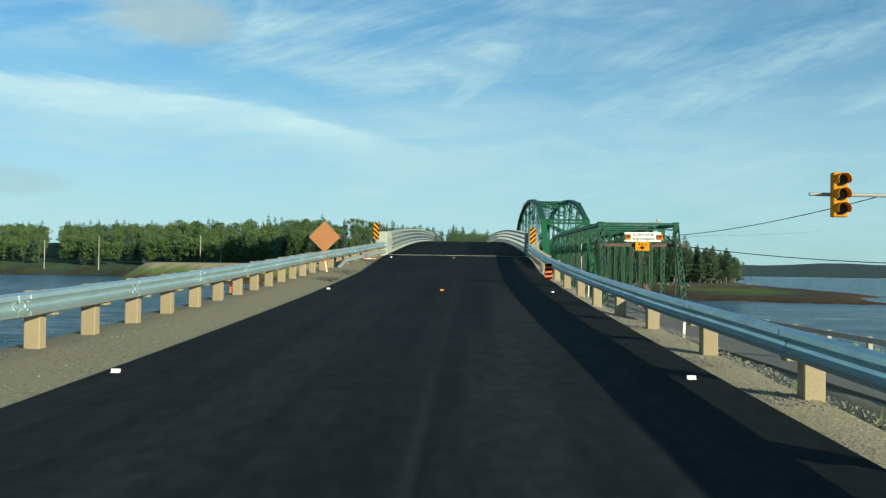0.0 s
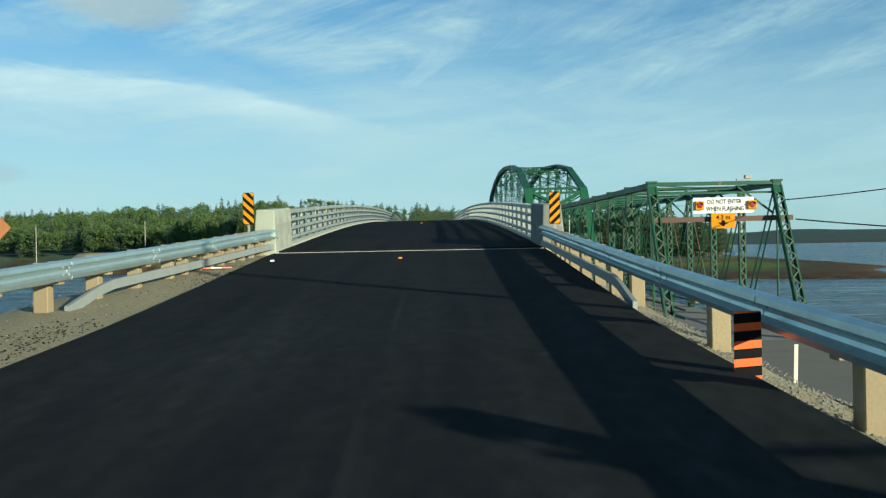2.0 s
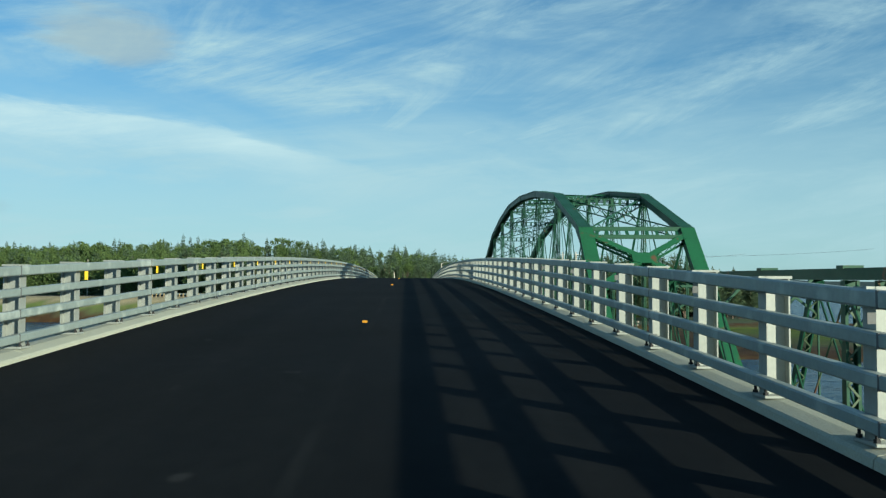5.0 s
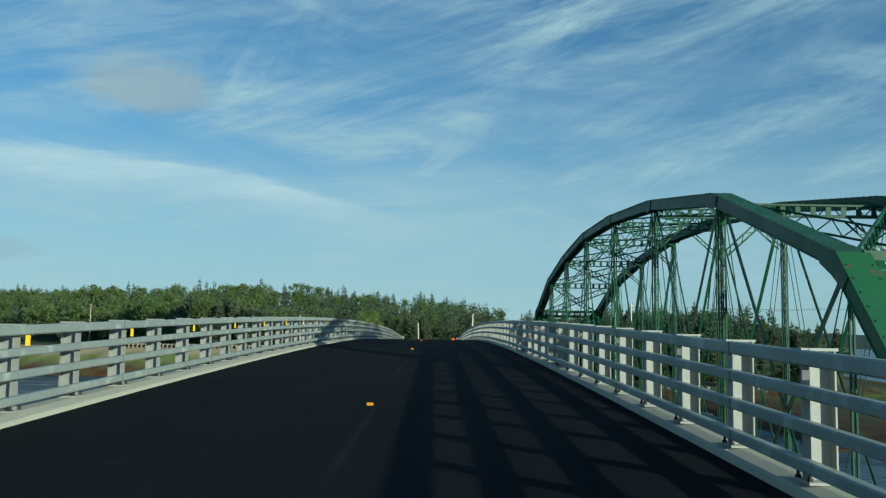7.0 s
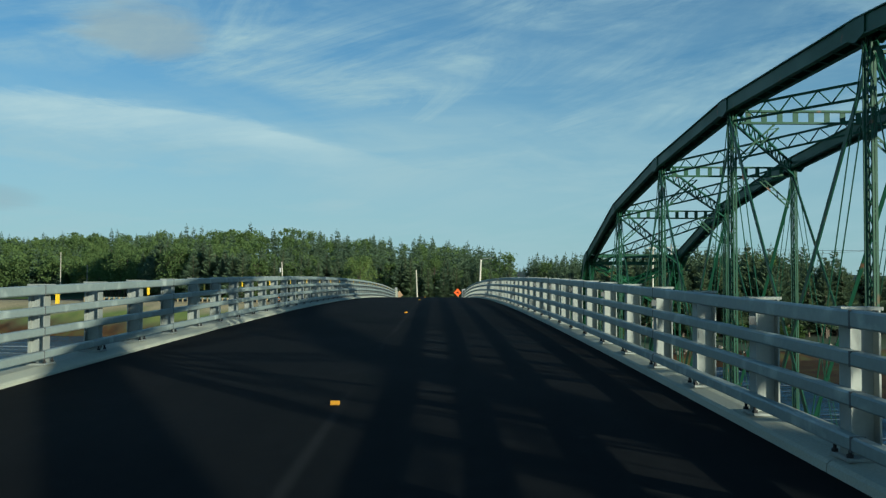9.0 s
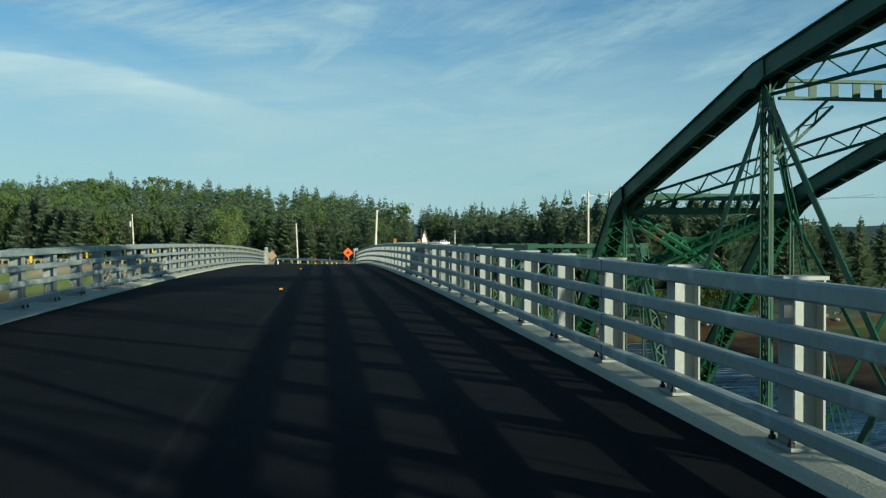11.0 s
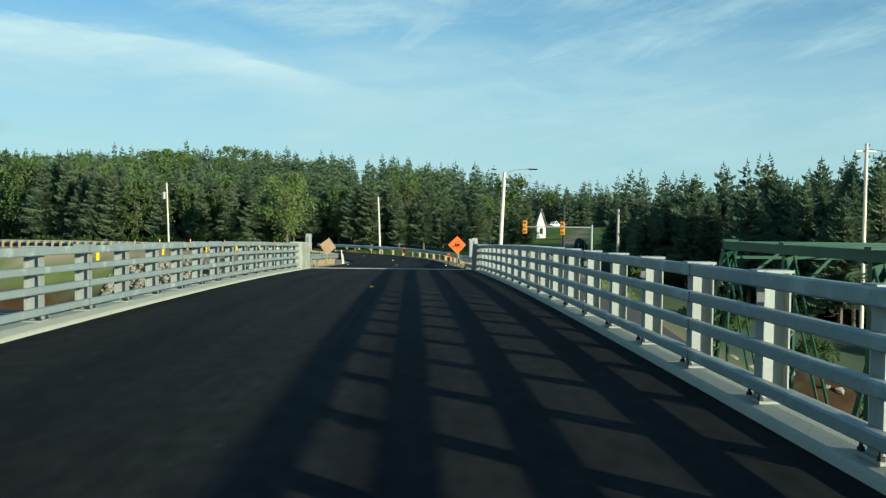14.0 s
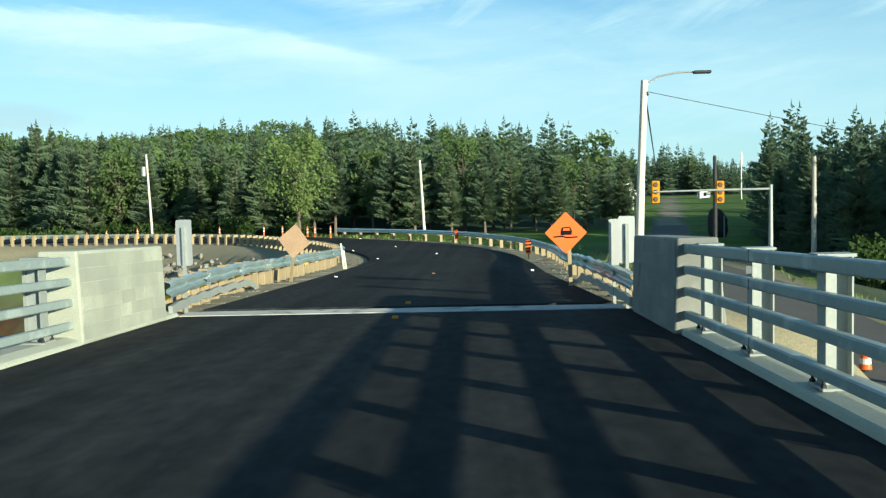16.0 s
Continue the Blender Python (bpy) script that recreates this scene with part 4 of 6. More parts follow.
WIDE = 4.85


def span_deck(e, s0, s1):
    bm = bmesh.new()
    sweep(bm, [[old(s, -0.1, -0.35), old(s, -0.1, -0.02), old(s, WIDE + 0.1, -0.02), old(s, WIDE + 0.1, -0.35)] for s in (s0, s1)])
    part("deck", bm, material("old_deck", (0.2, 0.19, 0.17), 0.9, scale=1.0, fine=25), e, "worn grey deck")
    for u in (0.45, WIDE - 0.45):
        for h in (0.45, 0.8, 1.1):
            bm = bmesh.new()
            beam(bm, old(s0, u, h), old(s1, u, h), 0.05, 0.07)
            part("hand_rail", bm, GREEN, e)


def laced_post(e, name, a, b, w, depth, pitch):
    """Two channels w apart with flat bars zigzagging over the front and the back."""
    d = (b - a).normalized()
    s = Vector((1, 0, 0))
    n = d.cross(s).normalized() * depth / 2
    post = None
    for k in (-1, 1):
        bm = bmesh.new()
        side, lip = s * k * (w / 2), s * k * (w / 2 - 0.06)
        inner, thin = s * k * (w / 2 - 0.022), n * 0.86
        sweep(bm, [[c + side - n, c + side + n, c + lip + n, c + lip + thin, c + inner + thin, c + inner - thin, c + lip - thin, c + lip - n] for c in (a, b)])
        bmesh.ops.recalc_face_normals(bm, faces=bm.faces[:])
        if post is None:
            post = part(name, bm, GREEN, e)
        else:
            part("channel", bm, GREEN, post)
    for t in (0.0, 0.95):
        bm = bmesh.new()
        beam(bm, a.lerp(b, t), a.lerp(b, t + 0.05), w - 0.05, depth * 0.8)
        part("tie_plate", bm, GREEN, post)
    m = max(4, round((b - a).length * 0.9 / pitch))
    bm = bmesh.new()
    for o, flip in ((n * 1.12, 1), (-n * 1.12, -1)):
        for i in range(m):
            k = flip if i % 2 else -flip
            p, q = a.lerp(b, 0.05 + 0.9 * i / m), a.lerp(b, 0.05 + 0.9 * (i + 1) / m)
            beam(bm, p + o + s * k * (w / 2 - 0.04), q + o - s * k * (w / 2 - 0.04), 0.042, 0.012)
    tagged(part("lacing", bm, LACING, post, "zigzag lacing bars with worn paint"), kind="stuff")


def low_span(s0, panels, panel, H, label):
    """A low through truss: laced posts, rod diagonals, box top chord, sloping end posts."""
    e = thing("truss_span", label, "truss bridge", group="spans of the old bridge")
    ends = 2.9
    s1 = s0 + panel * panels
    span_deck(e, s0 - ends, s1 + ends)
    for u in (0.0, WIDE):
        bm = bmesh.new()
        beam(bm, old(s0 - 0.1, u, H - 0.10), old(s1 + 0.1, u, H - 0.10), 0.32, 0.22)
        for k in range(panels + 1):
            beam(bm, old(s0 + k * panel - 0.14, u, H + 0.03), old(s0 + k * panel + 0.14, u, H + 0.03), 0.4, 0.07)
        part("top_chord", bm, GREEN, e)
        bm = bmesh.new()
        beam(bm, old(s0 - ends, u, -0.3), old(s1 + ends, u, -0.3), 0.2, 0.25)
        part("bottom_chord", bm, RUSTY, e)
        for a, b in ((s0, s0 - ends), (s1, s1 + ends)):
            laced_post(e, "end_post", old(a, u, H - 0.2), old(b, u, -0.4), 0.36, 0.26, 0.3)
        for k in range(panels + 1):
            s = s0 + k * panel
            if k in (0, panels):
                bm = bmesh.new()
                tube(bm, [old(s, u, -0.3), old(s, u, H - 0.2)], 0.04, 6)
                part("vertical", bm, GREEN, e)
            else:
                laced_post(e, "vertical", old(s, u, -0.3), old(s, u, H - 0.22), 0.29, 0.18, 0.24)
        for k in range(panels):
            a, b = s0 + k * panel, s0 + (k + 1) * panel
            if k >= panels / 2:
                a, b = b, a
            bm = bmesh.new()
            for q in (-0.1, 0.1):
                beam(bm, old(a, u + q, H - 0.25), old(b, u + q, -0.25), 0.03, 0.09)
            part("diagonal", bm, GREEN, e)
            if abs(k - panels / 2 + 0.5) < 2:
                bm = bmesh.new()
                tube(bm, [old(b, u, H - 0.25), old(a, u, -0.25)], 0.022, 6)
                part("counter_rod", bm, RUSTY, e)
    for k in range(panels + 1):
        s = s0 + k * panel
        bm = bmesh.new()
        beam(bm, old(s, 0.1, H - 0.05), old(s, WIDE - 0.1, H - 0.05), 0.16, 0.14)
        beam(bm, old(s, 0.1, H - 0.42), old(s, WIDE - 0.1, H - 0.42), 0.1, 0.08) if k in (0, panels) else None
        n = 12
        if k in (0, panels):
            beam(bm, old(s, 0.12, H - 1.25), old(s, 1.5, H - 0.2), 0.06, 0.07)
            beam(bm, old(s, WIDE - 0.12, H - 1.25), old(s, WIDE - 1.5, H - 0.2), 0.06, 0.07)
        part("cross_strut", bm, GREEN, e)
        if 0 < k < panels:
            for q in (0, 1):
                bm = bmesh.new()
                u0, u1 = (0.12, 1.1) if q == 0 else (WIDE - 0.12, WIDE - 1.1)
                beam(bm, old(s, u0, H - 1.15), old(s, u1, H - 0.15), 0.07, 0.08)
                part("knee_brace", bm, GREEN, e)
    for k in range(panels):
        a, b = s0 + k * panel, s0 + (k + 1) * panel
        for p, q, h in ((a, b, 0.1), (b, a, 0.14)):
            bm = bmesh.new()
            tube(bm, [old(p, 0.1, H - h), old(q, WIDE - 0.1, H - h)], 0.02, 5)
            part("lateral_rod", bm, GREEN, e)
    for k in range(panels + 1):
        bm = bmesh.new()
        s = s0 + k * panel
        beam(bm, old(s, -0.1, -0.55), old(s, WIDE + 0.1, -0.55), 0.22, 0.4)
        part("floor_beam", bm, RUSTY, e)
    return e


low_span(-0.4, 8, 4.1, 5.8, "green laced steel through truss of the closed old bridge")
low_span(119.5, 7, 4.1, 6.38, "green laced steel through truss beyond the arched span")


def plate(bm, outline, thick):
    """A flat plate from an outline in one plane, thick across."""
    pts = [Vector(p) for p in outline]
    n = (pts[1] - pts[0]).cross(pts[2] - pts[0]).normalized() * thick / 2
    a, b = [bm.verts.new(p - n) for p in pts], [bm.verts.new(p + n) for p in pts]
    bm.faces.new(a[::-1]), bm.faces.new(b)
    for k in range(len(pts)):
        q = (k + 1) % len(pts)
        bm.faces.new((a[k], a[q], b[q], b[k]))


def ladder(bm, a, b, gap, leg, count):
    """Two flanges, one over the other, joined by batten plates."""
    a, b, g = Vector(a), Vector(b), Vector((0, 0, gap / 2))
    for k in (-1, 1):
        beam(bm, a + g * k, b + g * k, 0.12, leg)
    for i in range(count):
        p, q = a.lerp(b, (i + 0.33) / count), a.lerp(b, (i + 0.67) / count)
        beam(bm, p, q, 0.03, gap)


def main_span():
    e = thing("truss_span", "tall arched green riveted steel truss span with rust stains", "truss bridge", group="spans of the old bridge")
    P = 8.55
    S0 = 39.05
    heights = [0.0, 8.19, 10.64, 11.61, 12.05, 12.05, 11.41, 10.31, 8.09, 0.0]
    S = [S0 + k * P for k in range(10)]
    W0, W1 = 0.05, WIDE + 0.25
    span_deck(e, S[0], S[9])
    for u in (W0, W1):
        ways = []
        for k in range(9):
            a, b = old(S[k], u, heights[k] - 0.2), old(S[k + 1], u, heights[k + 1] - 0.2)
            bm = bmesh.new()
            d = (b - a).normalized()
            w, h = (0.6, 0.40) if k in (0, 8) else (0.5, 0.35)
            up = d.cross(Vector((1, 0, 0))).normalized()
            up = up if up.z > 0 else -up
            ways.append((d, up))
            # two web plates, a cover plate above, flange angles below
            for q in (-1, 1):
                o = Vector((q * (w / 2 - 0.02), 0, 0))
                beam(bm, a + o, b + o, 0.04, h)
                o = Vector((q * (w / 2 - 0.05), 0, 0)) - up * (h / 2)
                beam(bm, a + o, b + o, 0.14, 0.03)
            beam(bm, a + up * (h / 2 + 0.012), b + up * (h / 2 + 0.012), w + 0.1, 0.024)
            n = int((b - a).length / 0.4)
            for i in range(1, n):
                p = a.lerp(b, i / n)
                for q in (-1, 1):
                    c = p + Vector((q * w * 0.44, 0, 0)) + up * (h / 2 + 0.03)
                    beam(bm, c - d * 0.022, c + d * 0.022, 0.045, 0.03)
                # tie plates across the open underside
                if k in (0, 8):
                    q = p + d * 0.4
                    for g in (-1, 1):
                        x = Vector((g * (w / 2 - 0.06), 0, 0))
                        beam(bm, p - up * (h / 2 + 0.02) - x, q - up * (h / 2 + 0.02) + x, 0.07, 0.012, (0, 1, 0))
                elif i % 2:
                    beam(bm, p - up * (h / 2 + 0.02) - Vector((w / 2 - 0.06, 0, 0)), p + d * 0.2 - up * (h / 2 + 0.02) + Vector((w / 2 - 0.06, 0, 0)), 0.06, 0.015, (0, 1, 0))
            part("end_post" if k in (0, 8) else "top_chord", bm, WORN if k in (0, 8) else GREEN, e)
        for k in range(1, 9):
            c = old(S[k], u, heights[k] - 0.2)
            (d1, u1), (d2, u2) = ways[k - 1], ways[k]
            r, t = (0.7, 0.2) if k in (1, 8) else (0.4, 0.175)
            for q in (-0.32 if k in (1, 8) else -0.27, 0.32 if k in (1, 8) else 0.27):
                bm = bmesh.new()
                o = Vector((q, 0, 0))
                plate(bm, [c + o - d1 * r + u1 * t, c + o + (u1 + u2).normalized() * t, c + o + d2 * r + u2 * t, c + o + d2 * r - u2 * t, c + o - (u1 + u2).normalized() * (t + 0.12), c + o - d1 * r - u1 * t], 0.02)
                part("gusset_plate", bm, GREEN, e)
        for q in (-0.15, 0.15):
            bm = bmesh.new()
            beam(bm, old(S[0], u + q, -0.25), old(S[9], u + q, -0.25), 0.05, 0.3)
            part("bottom_chord", bm, RUSTY, e)
        for k in range(1, 9):
            bm = bmesh.new()
            a, b = old(S[k], u, -0.3), old(S[k], u, heights[k] - 0.3)
            if k in (1, 8):
                for q in (-0.14, 0.14):
                    tube(bm, [a + Vector((0, q, 0)), b + Vector((0, q * 0.6, 0))], 0.035, 6)
            else:
                lattice(bm, a, b, (0, 1, 0), 0.2, 0.04, 0.05, 0.32)
                lattice(bm, a, b, (1, 0, 0), 0.22, 0.04, 0.05, 0.32)
            part("vertical", bm, GREEN, e)
        for k in range(1, 8):
            lo, hi = (k, k + 1) if k >= 4 else (k + 1, k)
            bm = bmesh.new()
            beam(bm, old(S[hi], u - 0.1, heights[hi] - 0.4), old(S[lo], u - 0.1, -0.3), *((0.13, 0.03) if hi < lo and u > 1 else (0.03, 0.14)))
            part("diagonal", bm, GREEN, e)
            lo, hi = hi, lo
            bm = bmesh.new()
            beam(bm, old(S[hi], u + 0.1, heights[hi] - 0.4), old(S[lo], u + 0.1, -0.3), *((0.13, 0.03) if hi < lo and u > 1 else (0.03, 0.14)))
            part("diagonal", bm, GREEN, e)
        # paired rods fanning down to the floor beams half way along the panels
        for k in range(1, 9):
            for g in (-0.5, 0.5):
                if not 1 <= k + g <= 8:
                    continue
                for q in (-0.12, 0.12):
                    bm = bmesh.new()
                    tube(bm, [old(S[k] + q * 0.6, u + q, heights[k] - 0.45), old(S[k] + g * P + q, u + q, -0.3)], 0.015, 5)
                    part("eye_rod", bm, GREEN, e)
    # struts and laced laterals between the trusses
    for k in range(2, 8):
        bm = bmesh.new()
        h = heights[k] - 0.5
        ladder(bm, old(S[k], W0 + 0.25, h), old(S[k], W1 - 0.25, h), 0.34, 0.06, 10)
        part("cross_strut", bm, GREEN, e)
        for u, q in ((W0 + 0.15, 1), (W1 - 0.15, -1)):
            bm = bmesh.new()
            lattice(bm, old(S[k], u, h - 1.3), old(S[k], u + q * 1.15, h - 0.25), (0, 0, 1), 0.16, 0.04, 0.05, 0.25)
            part("knee_brace", bm, GREEN, e)
    for k in range(1, 8):
        for f in (0, 1):
            bm = bmesh.new()
            a, b = (W0, W1) if f else (W1, W0)
            lattice(bm, old(S[k], a, heights[k] - 0.42), old(S[k + 1], b, heights[k + 1] - 0.42), (0, 0, 1), 0.40, 0.07, 0.06, 0.42)
            part("lateral_brace", bm, GREEN, e)
    # portals on the sloping end posts
    for k, o in ((1, 0), (8, 9)):
        def on(u, t, lift=0.0):
            return old(S[k] + (S[o] - S[k]) * t, u, heights[k] * (1 - t) - 0.2 + lift)
        for t in (0.0, 0.05):
            bm = bmesh.new()
            beam(bm, on(W0 + 0.25, t, 0.1), on(W1 - 0.25, t, 0.1), 0.22, 0.2)
            part("portal_strut", bm, GREEN, e)
        for i in range(9):
            u = W0 + 0.55 + (W1 - W0 - 1.1) * i / 8
            bm = bmesh.new()
            beam(bm, on(u, 0.012, 0.1), on(u, 0.04, 0.1), 0.16, 0.02)
            part("batten_plate", bm, GREEN, e)
        mid = (W0 + W1) / 2
        slope = (on(0, 1) - on(0, 0)).normalized()
        for u in (W0 + 0.25, W1 - 0.25):
            for t0, t1, w in ((PORTAL[0], PORTAL[1], 0.3), (PORTAL[2], PORTAL[1], 0.3)):
                bm = bmesh.new()
                a, b = on(u, t0), on(mid, t1)
                d = (b - a).normalized()
                nrm = d.cross(slope).normalized()
                nrm = nrm if nrm.z > 0 else -nrm
                s = nrm.cross(d)
                beam(bm, a + nrm * 0.19, b + nrm * 0.19, w, 0.03, s)
                for q in (-1, 1):
                    beam(bm, a + s * q * (w / 2 - 0.02) - nrm * 0.16, b + s * q * (w / 2 - 0.02) - nrm * 0.16, 0.09, 0.07, s)
                n = 9
                for i in range(n):
                    z = -0.16 if i % 2 else 0.17
                    for q in (-1, 1):
                        beam(bm, a.lerp(b, i / n) + nrm * z + s * q * (w / 2 - 0.02), a.lerp(b, (i + 1) / n) - nrm * (0.16 if z > 0 else -0.17) + s * q * (w / 2 - 0.02), 0.02, 0.06, s)
                part("portal_arm", bm, WORN, e)
        bm = bmesh.new()
        c = on(mid, PORTAL[1], 0.0)
        nrm = Vector((1, 0, 0)).cross(slope).normalized()
        nrm = nrm if nrm.z > 0 else -nrm
        c += nrm * 0.215
        plate(bm, [c + Vector((x, 0, 0)) + slope * y for x, y in ((-0.6, -0.2), (-0.32, -0.36), (0.32, -0.36), (0.6, -0.2), (0.6, 0.2), (0.32, 0.36), (-0.32, 0.36), (-0.6, 0.2))], 0.02)
        part("portal_gusset", bm, WORN, e)
    for k in range(10):
        bm = bmesh.new()
        beam(bm, old(S[k], W0, -0.65), old(S[k], W1, -0.65), 0.3, 0.55)
        part("floor_beam", bm, RUSTY, e)
    return e


PORTAL = (0.045, 0.185, 0.335)  # where the cross meets the end posts and its own middle, down the slope
main_span()

for s in (-3.4, 36.6, 117.6, 152.0):
    bm = bmesh.new()
    p = old(s, WIDE / 2, -0.9)
    box(bm, p.x - 3.3, p.x + 3.3, p.y - 1.0, p.y + 1.0, -8, p.z)
    bevel(bm, 0.25, 2)
    tagged(part("pier", bm, CONCRETE), "stained concrete pier of the old truss bridge", "bridge pier", "piers", "structure")

# ---- woods ----


def spruce(seed, H, R, whorls, per, gap, bare=0.1):
    """Crown triangles of a spruce of height H: whorls of boughs, each a flat spray of short side twigs gap metres apart."""
    rnd = random.Random(seed)
    tris = []
    lean = rnd.uniform(0, 6.28)
    for w in range(whorls):
        t = (max(0.0, w + rnd.uniform(-0.4, 0.4)) / whorls) ** 0.85
        z = H * (bare + (0.965 - bare) * t)
        r = R * (max(0.0, 1 - t) ** 0.74 * 0.95 + 0.04) * rnd.uniform(0.7, 1.18)
        if t < 0.15:
            r *= 0.7 + t
        n = max(4, round(per * (0.6 + 0.4 * (1 - t))))
        a0 = rnd.uniform(0, 6.28)
        for k in range(n):
            a = a0 + k * math.tau / n + rnd.uniform(-0.35, 0.35)
            L = r * rnd.uniform(0.6, 1.2) * (1 + 0.12 * math.cos(a - lean))
            zb = min(z + rnd.uniform(-0.55, 0.55) * H / whorls, H * 0.97)
            if rnd.random() < 0.08:
                continue
            droop = rnd.uniform(0.1, 0.36) * (1 - 0.8 * t) - 0.25 * t
            d, s = Vector((math.cos(a), math.sin(a), 0)), Vector((-math.sin(a), math.cos(a), 0))

            def on(f):
                return Vector((0, 0, zb)) + d * (L * f) + Vector((0, 0, -droop * L * f + 0.2 * L * f * f * f))

            m = max(2, round(L / gap))
            for i in range(m):
                f = 0.12 + 0.9 * i / m
                p, q = on(f), on(f + 0.95 / m)
                wd = (L * 0.34 * (1 - 0.75 * f) + 0.07) * rnd.uniform(0.7, 1.35)
                hang = wd * rnd.uniform(0.25, 0.75)
                out = d * wd * rnd.uniform(0.35, 0.8)
                tris.append((p, q, p + s * wd + out - Vector((0, 0, hang))))
                tris.append((q, p, p - s * wd + out - Vector((0, 0, hang * rnd.uniform(0.7, 1.3)))))
            e, tip = on(0.1), on(1.12)
            tris.append((e - Vector((0, 0, 0.10 * L + 0.06)), e + Vector((0, 0, 0.05)), tip))
    top = Vector((0, 0, H))
    for k in range(5):
        a = k * 1.2566
        tris.append((top, Vector((0.07 * math.cos(a), 0.07 * math.sin(a), H * 0.955)), Vector((0.07 * math.cos(a + 1), 0.07 * math.sin(a + 1), H * 0.95))))
    return tris


def broadleaf(seed, H, R, clumps, leaves, size):
    """Leaf triangles in clumps about the limb ends."""
    rnd = random.Random(seed)
    tris, ends = [], []
    for _ in range(clumps):
        a, t = rnd.uniform(0, 6.28), rnd.random() ** 0.8
        z = H * (0.28 + 0.66 * t)
        r = R * math.sin(math.pi * (0.18 + 0.72 * (1 - t))) * rnd.uniform(0.35, 1.0)
        c = Vector((r * math.cos(a), r * math.sin(a), z))
        ends.append(c)
        k = R * rnd.uniform(0.2, 0.38)
        for _ in range(leaves):
            v = Vector((rnd.gauss(0, 1), rnd.gauss(0, 1), rnd.gauss(0, 0.75))).normalized() * k * rnd.uniform(0.55, 1.08)
            p = c + v
            n = Vector((rnd.gauss(0, 1), rnd.gauss(0, 1), rnd.gauss(0.6, 1))).normalized()
            s = n.orthogonal().normalized() * size * rnd.uniform(0.6, 1.3)
            u = n.cross(s)
            tris.append((p - s * 0.5, p + s * 0.5 + u * 0.2, p + u))
            tris.append((p + s * 0.5 + u * 0.2, p + s * 0.2 + u * 1.1, p + u))
    return tris, ends


def tri_mesh(name, tris, mat):
    verts = [tuple(v) for t in tris for v in t]
    me = bpy.data.meshes.new(name)
    me.from_pydata(verts, [], [(3 * i, 3 * i + 1, 3 * i + 2) for i in range(len(tris))])
    me.materials.append(mat)
    return me


def make_tree(kind, seed):
    rnd = random.Random(seed)
    if kind == "leafy":
        H, R = rnd.uniform(8, 10.5), rnd.uniform(2.4, 3.3)
        tris, ends = broadleaf(seed, H, R, 46, 60, 0.24)
        e = thing("broadleaf_tree", "leafy green broadleaf tree with pale trunk in the wood", "tree", group="trees of the wood")
        bm = bmesh.new()
        tube(bm, [(0, 0, -0.4), (0.05, 0.03, H * 0.3), (0.0, 0.1, H * 0.62), (0.1, 0, H * 0.9)], [0.15, 0.12, 0.07, 0.02], 7)
        for c in ends[:16]:
            z = c.z * 0.62
            tube(bm, [(0.03, 0.05, z), (c.x * 0.5, c.y * 0.5, (z + c.z) / 2 + 0.2), tuple(c)], [0.05, 0.035, 0.012], 5)
        part("trunk", bm, BARK, e)
        crown = new("crown", tri_mesh("crown", tris, LEAF))
    else:
        H, R = rnd.uniform(8.8, 10.4), rnd.uniform(2.0, 2.7)
        bare = rnd.uniform(0.08, 0.24)
        tris = spruce(seed, H, R, 38, 9, 0.25, bare)
        e = thing("spruce_tree", "tall dark green spruce with drooping boughs in the wood", "tree", group="trees of the wood")
        bm = bmesh.new()
        tube(bm, [(0, 0, -0.4), (0.03, 0, H * 0.5), (0, 0, H * 0.93)], [0.17, 0.1, 0.015], 7)
        for k in range(10):
            a, z = rnd.uniform(0, 6.28), H * rnd.uniform(0.03, bare + 0.1)
            tube(bm, [(0, 0, z), (0.9 * math.cos(a), 0.9 * math.sin(a), z - 0.15)], [0.02, 0.006], 4)
        part("trunk", bm, BARK, e)
        crown = new("crown", tri_mesh("crown", tris, NEEDLE if seed % 2 else NEEDLE_B))
    crown.parent = e
    return e


def tree_line(x):
    return float(np.interp(x, *TREES))


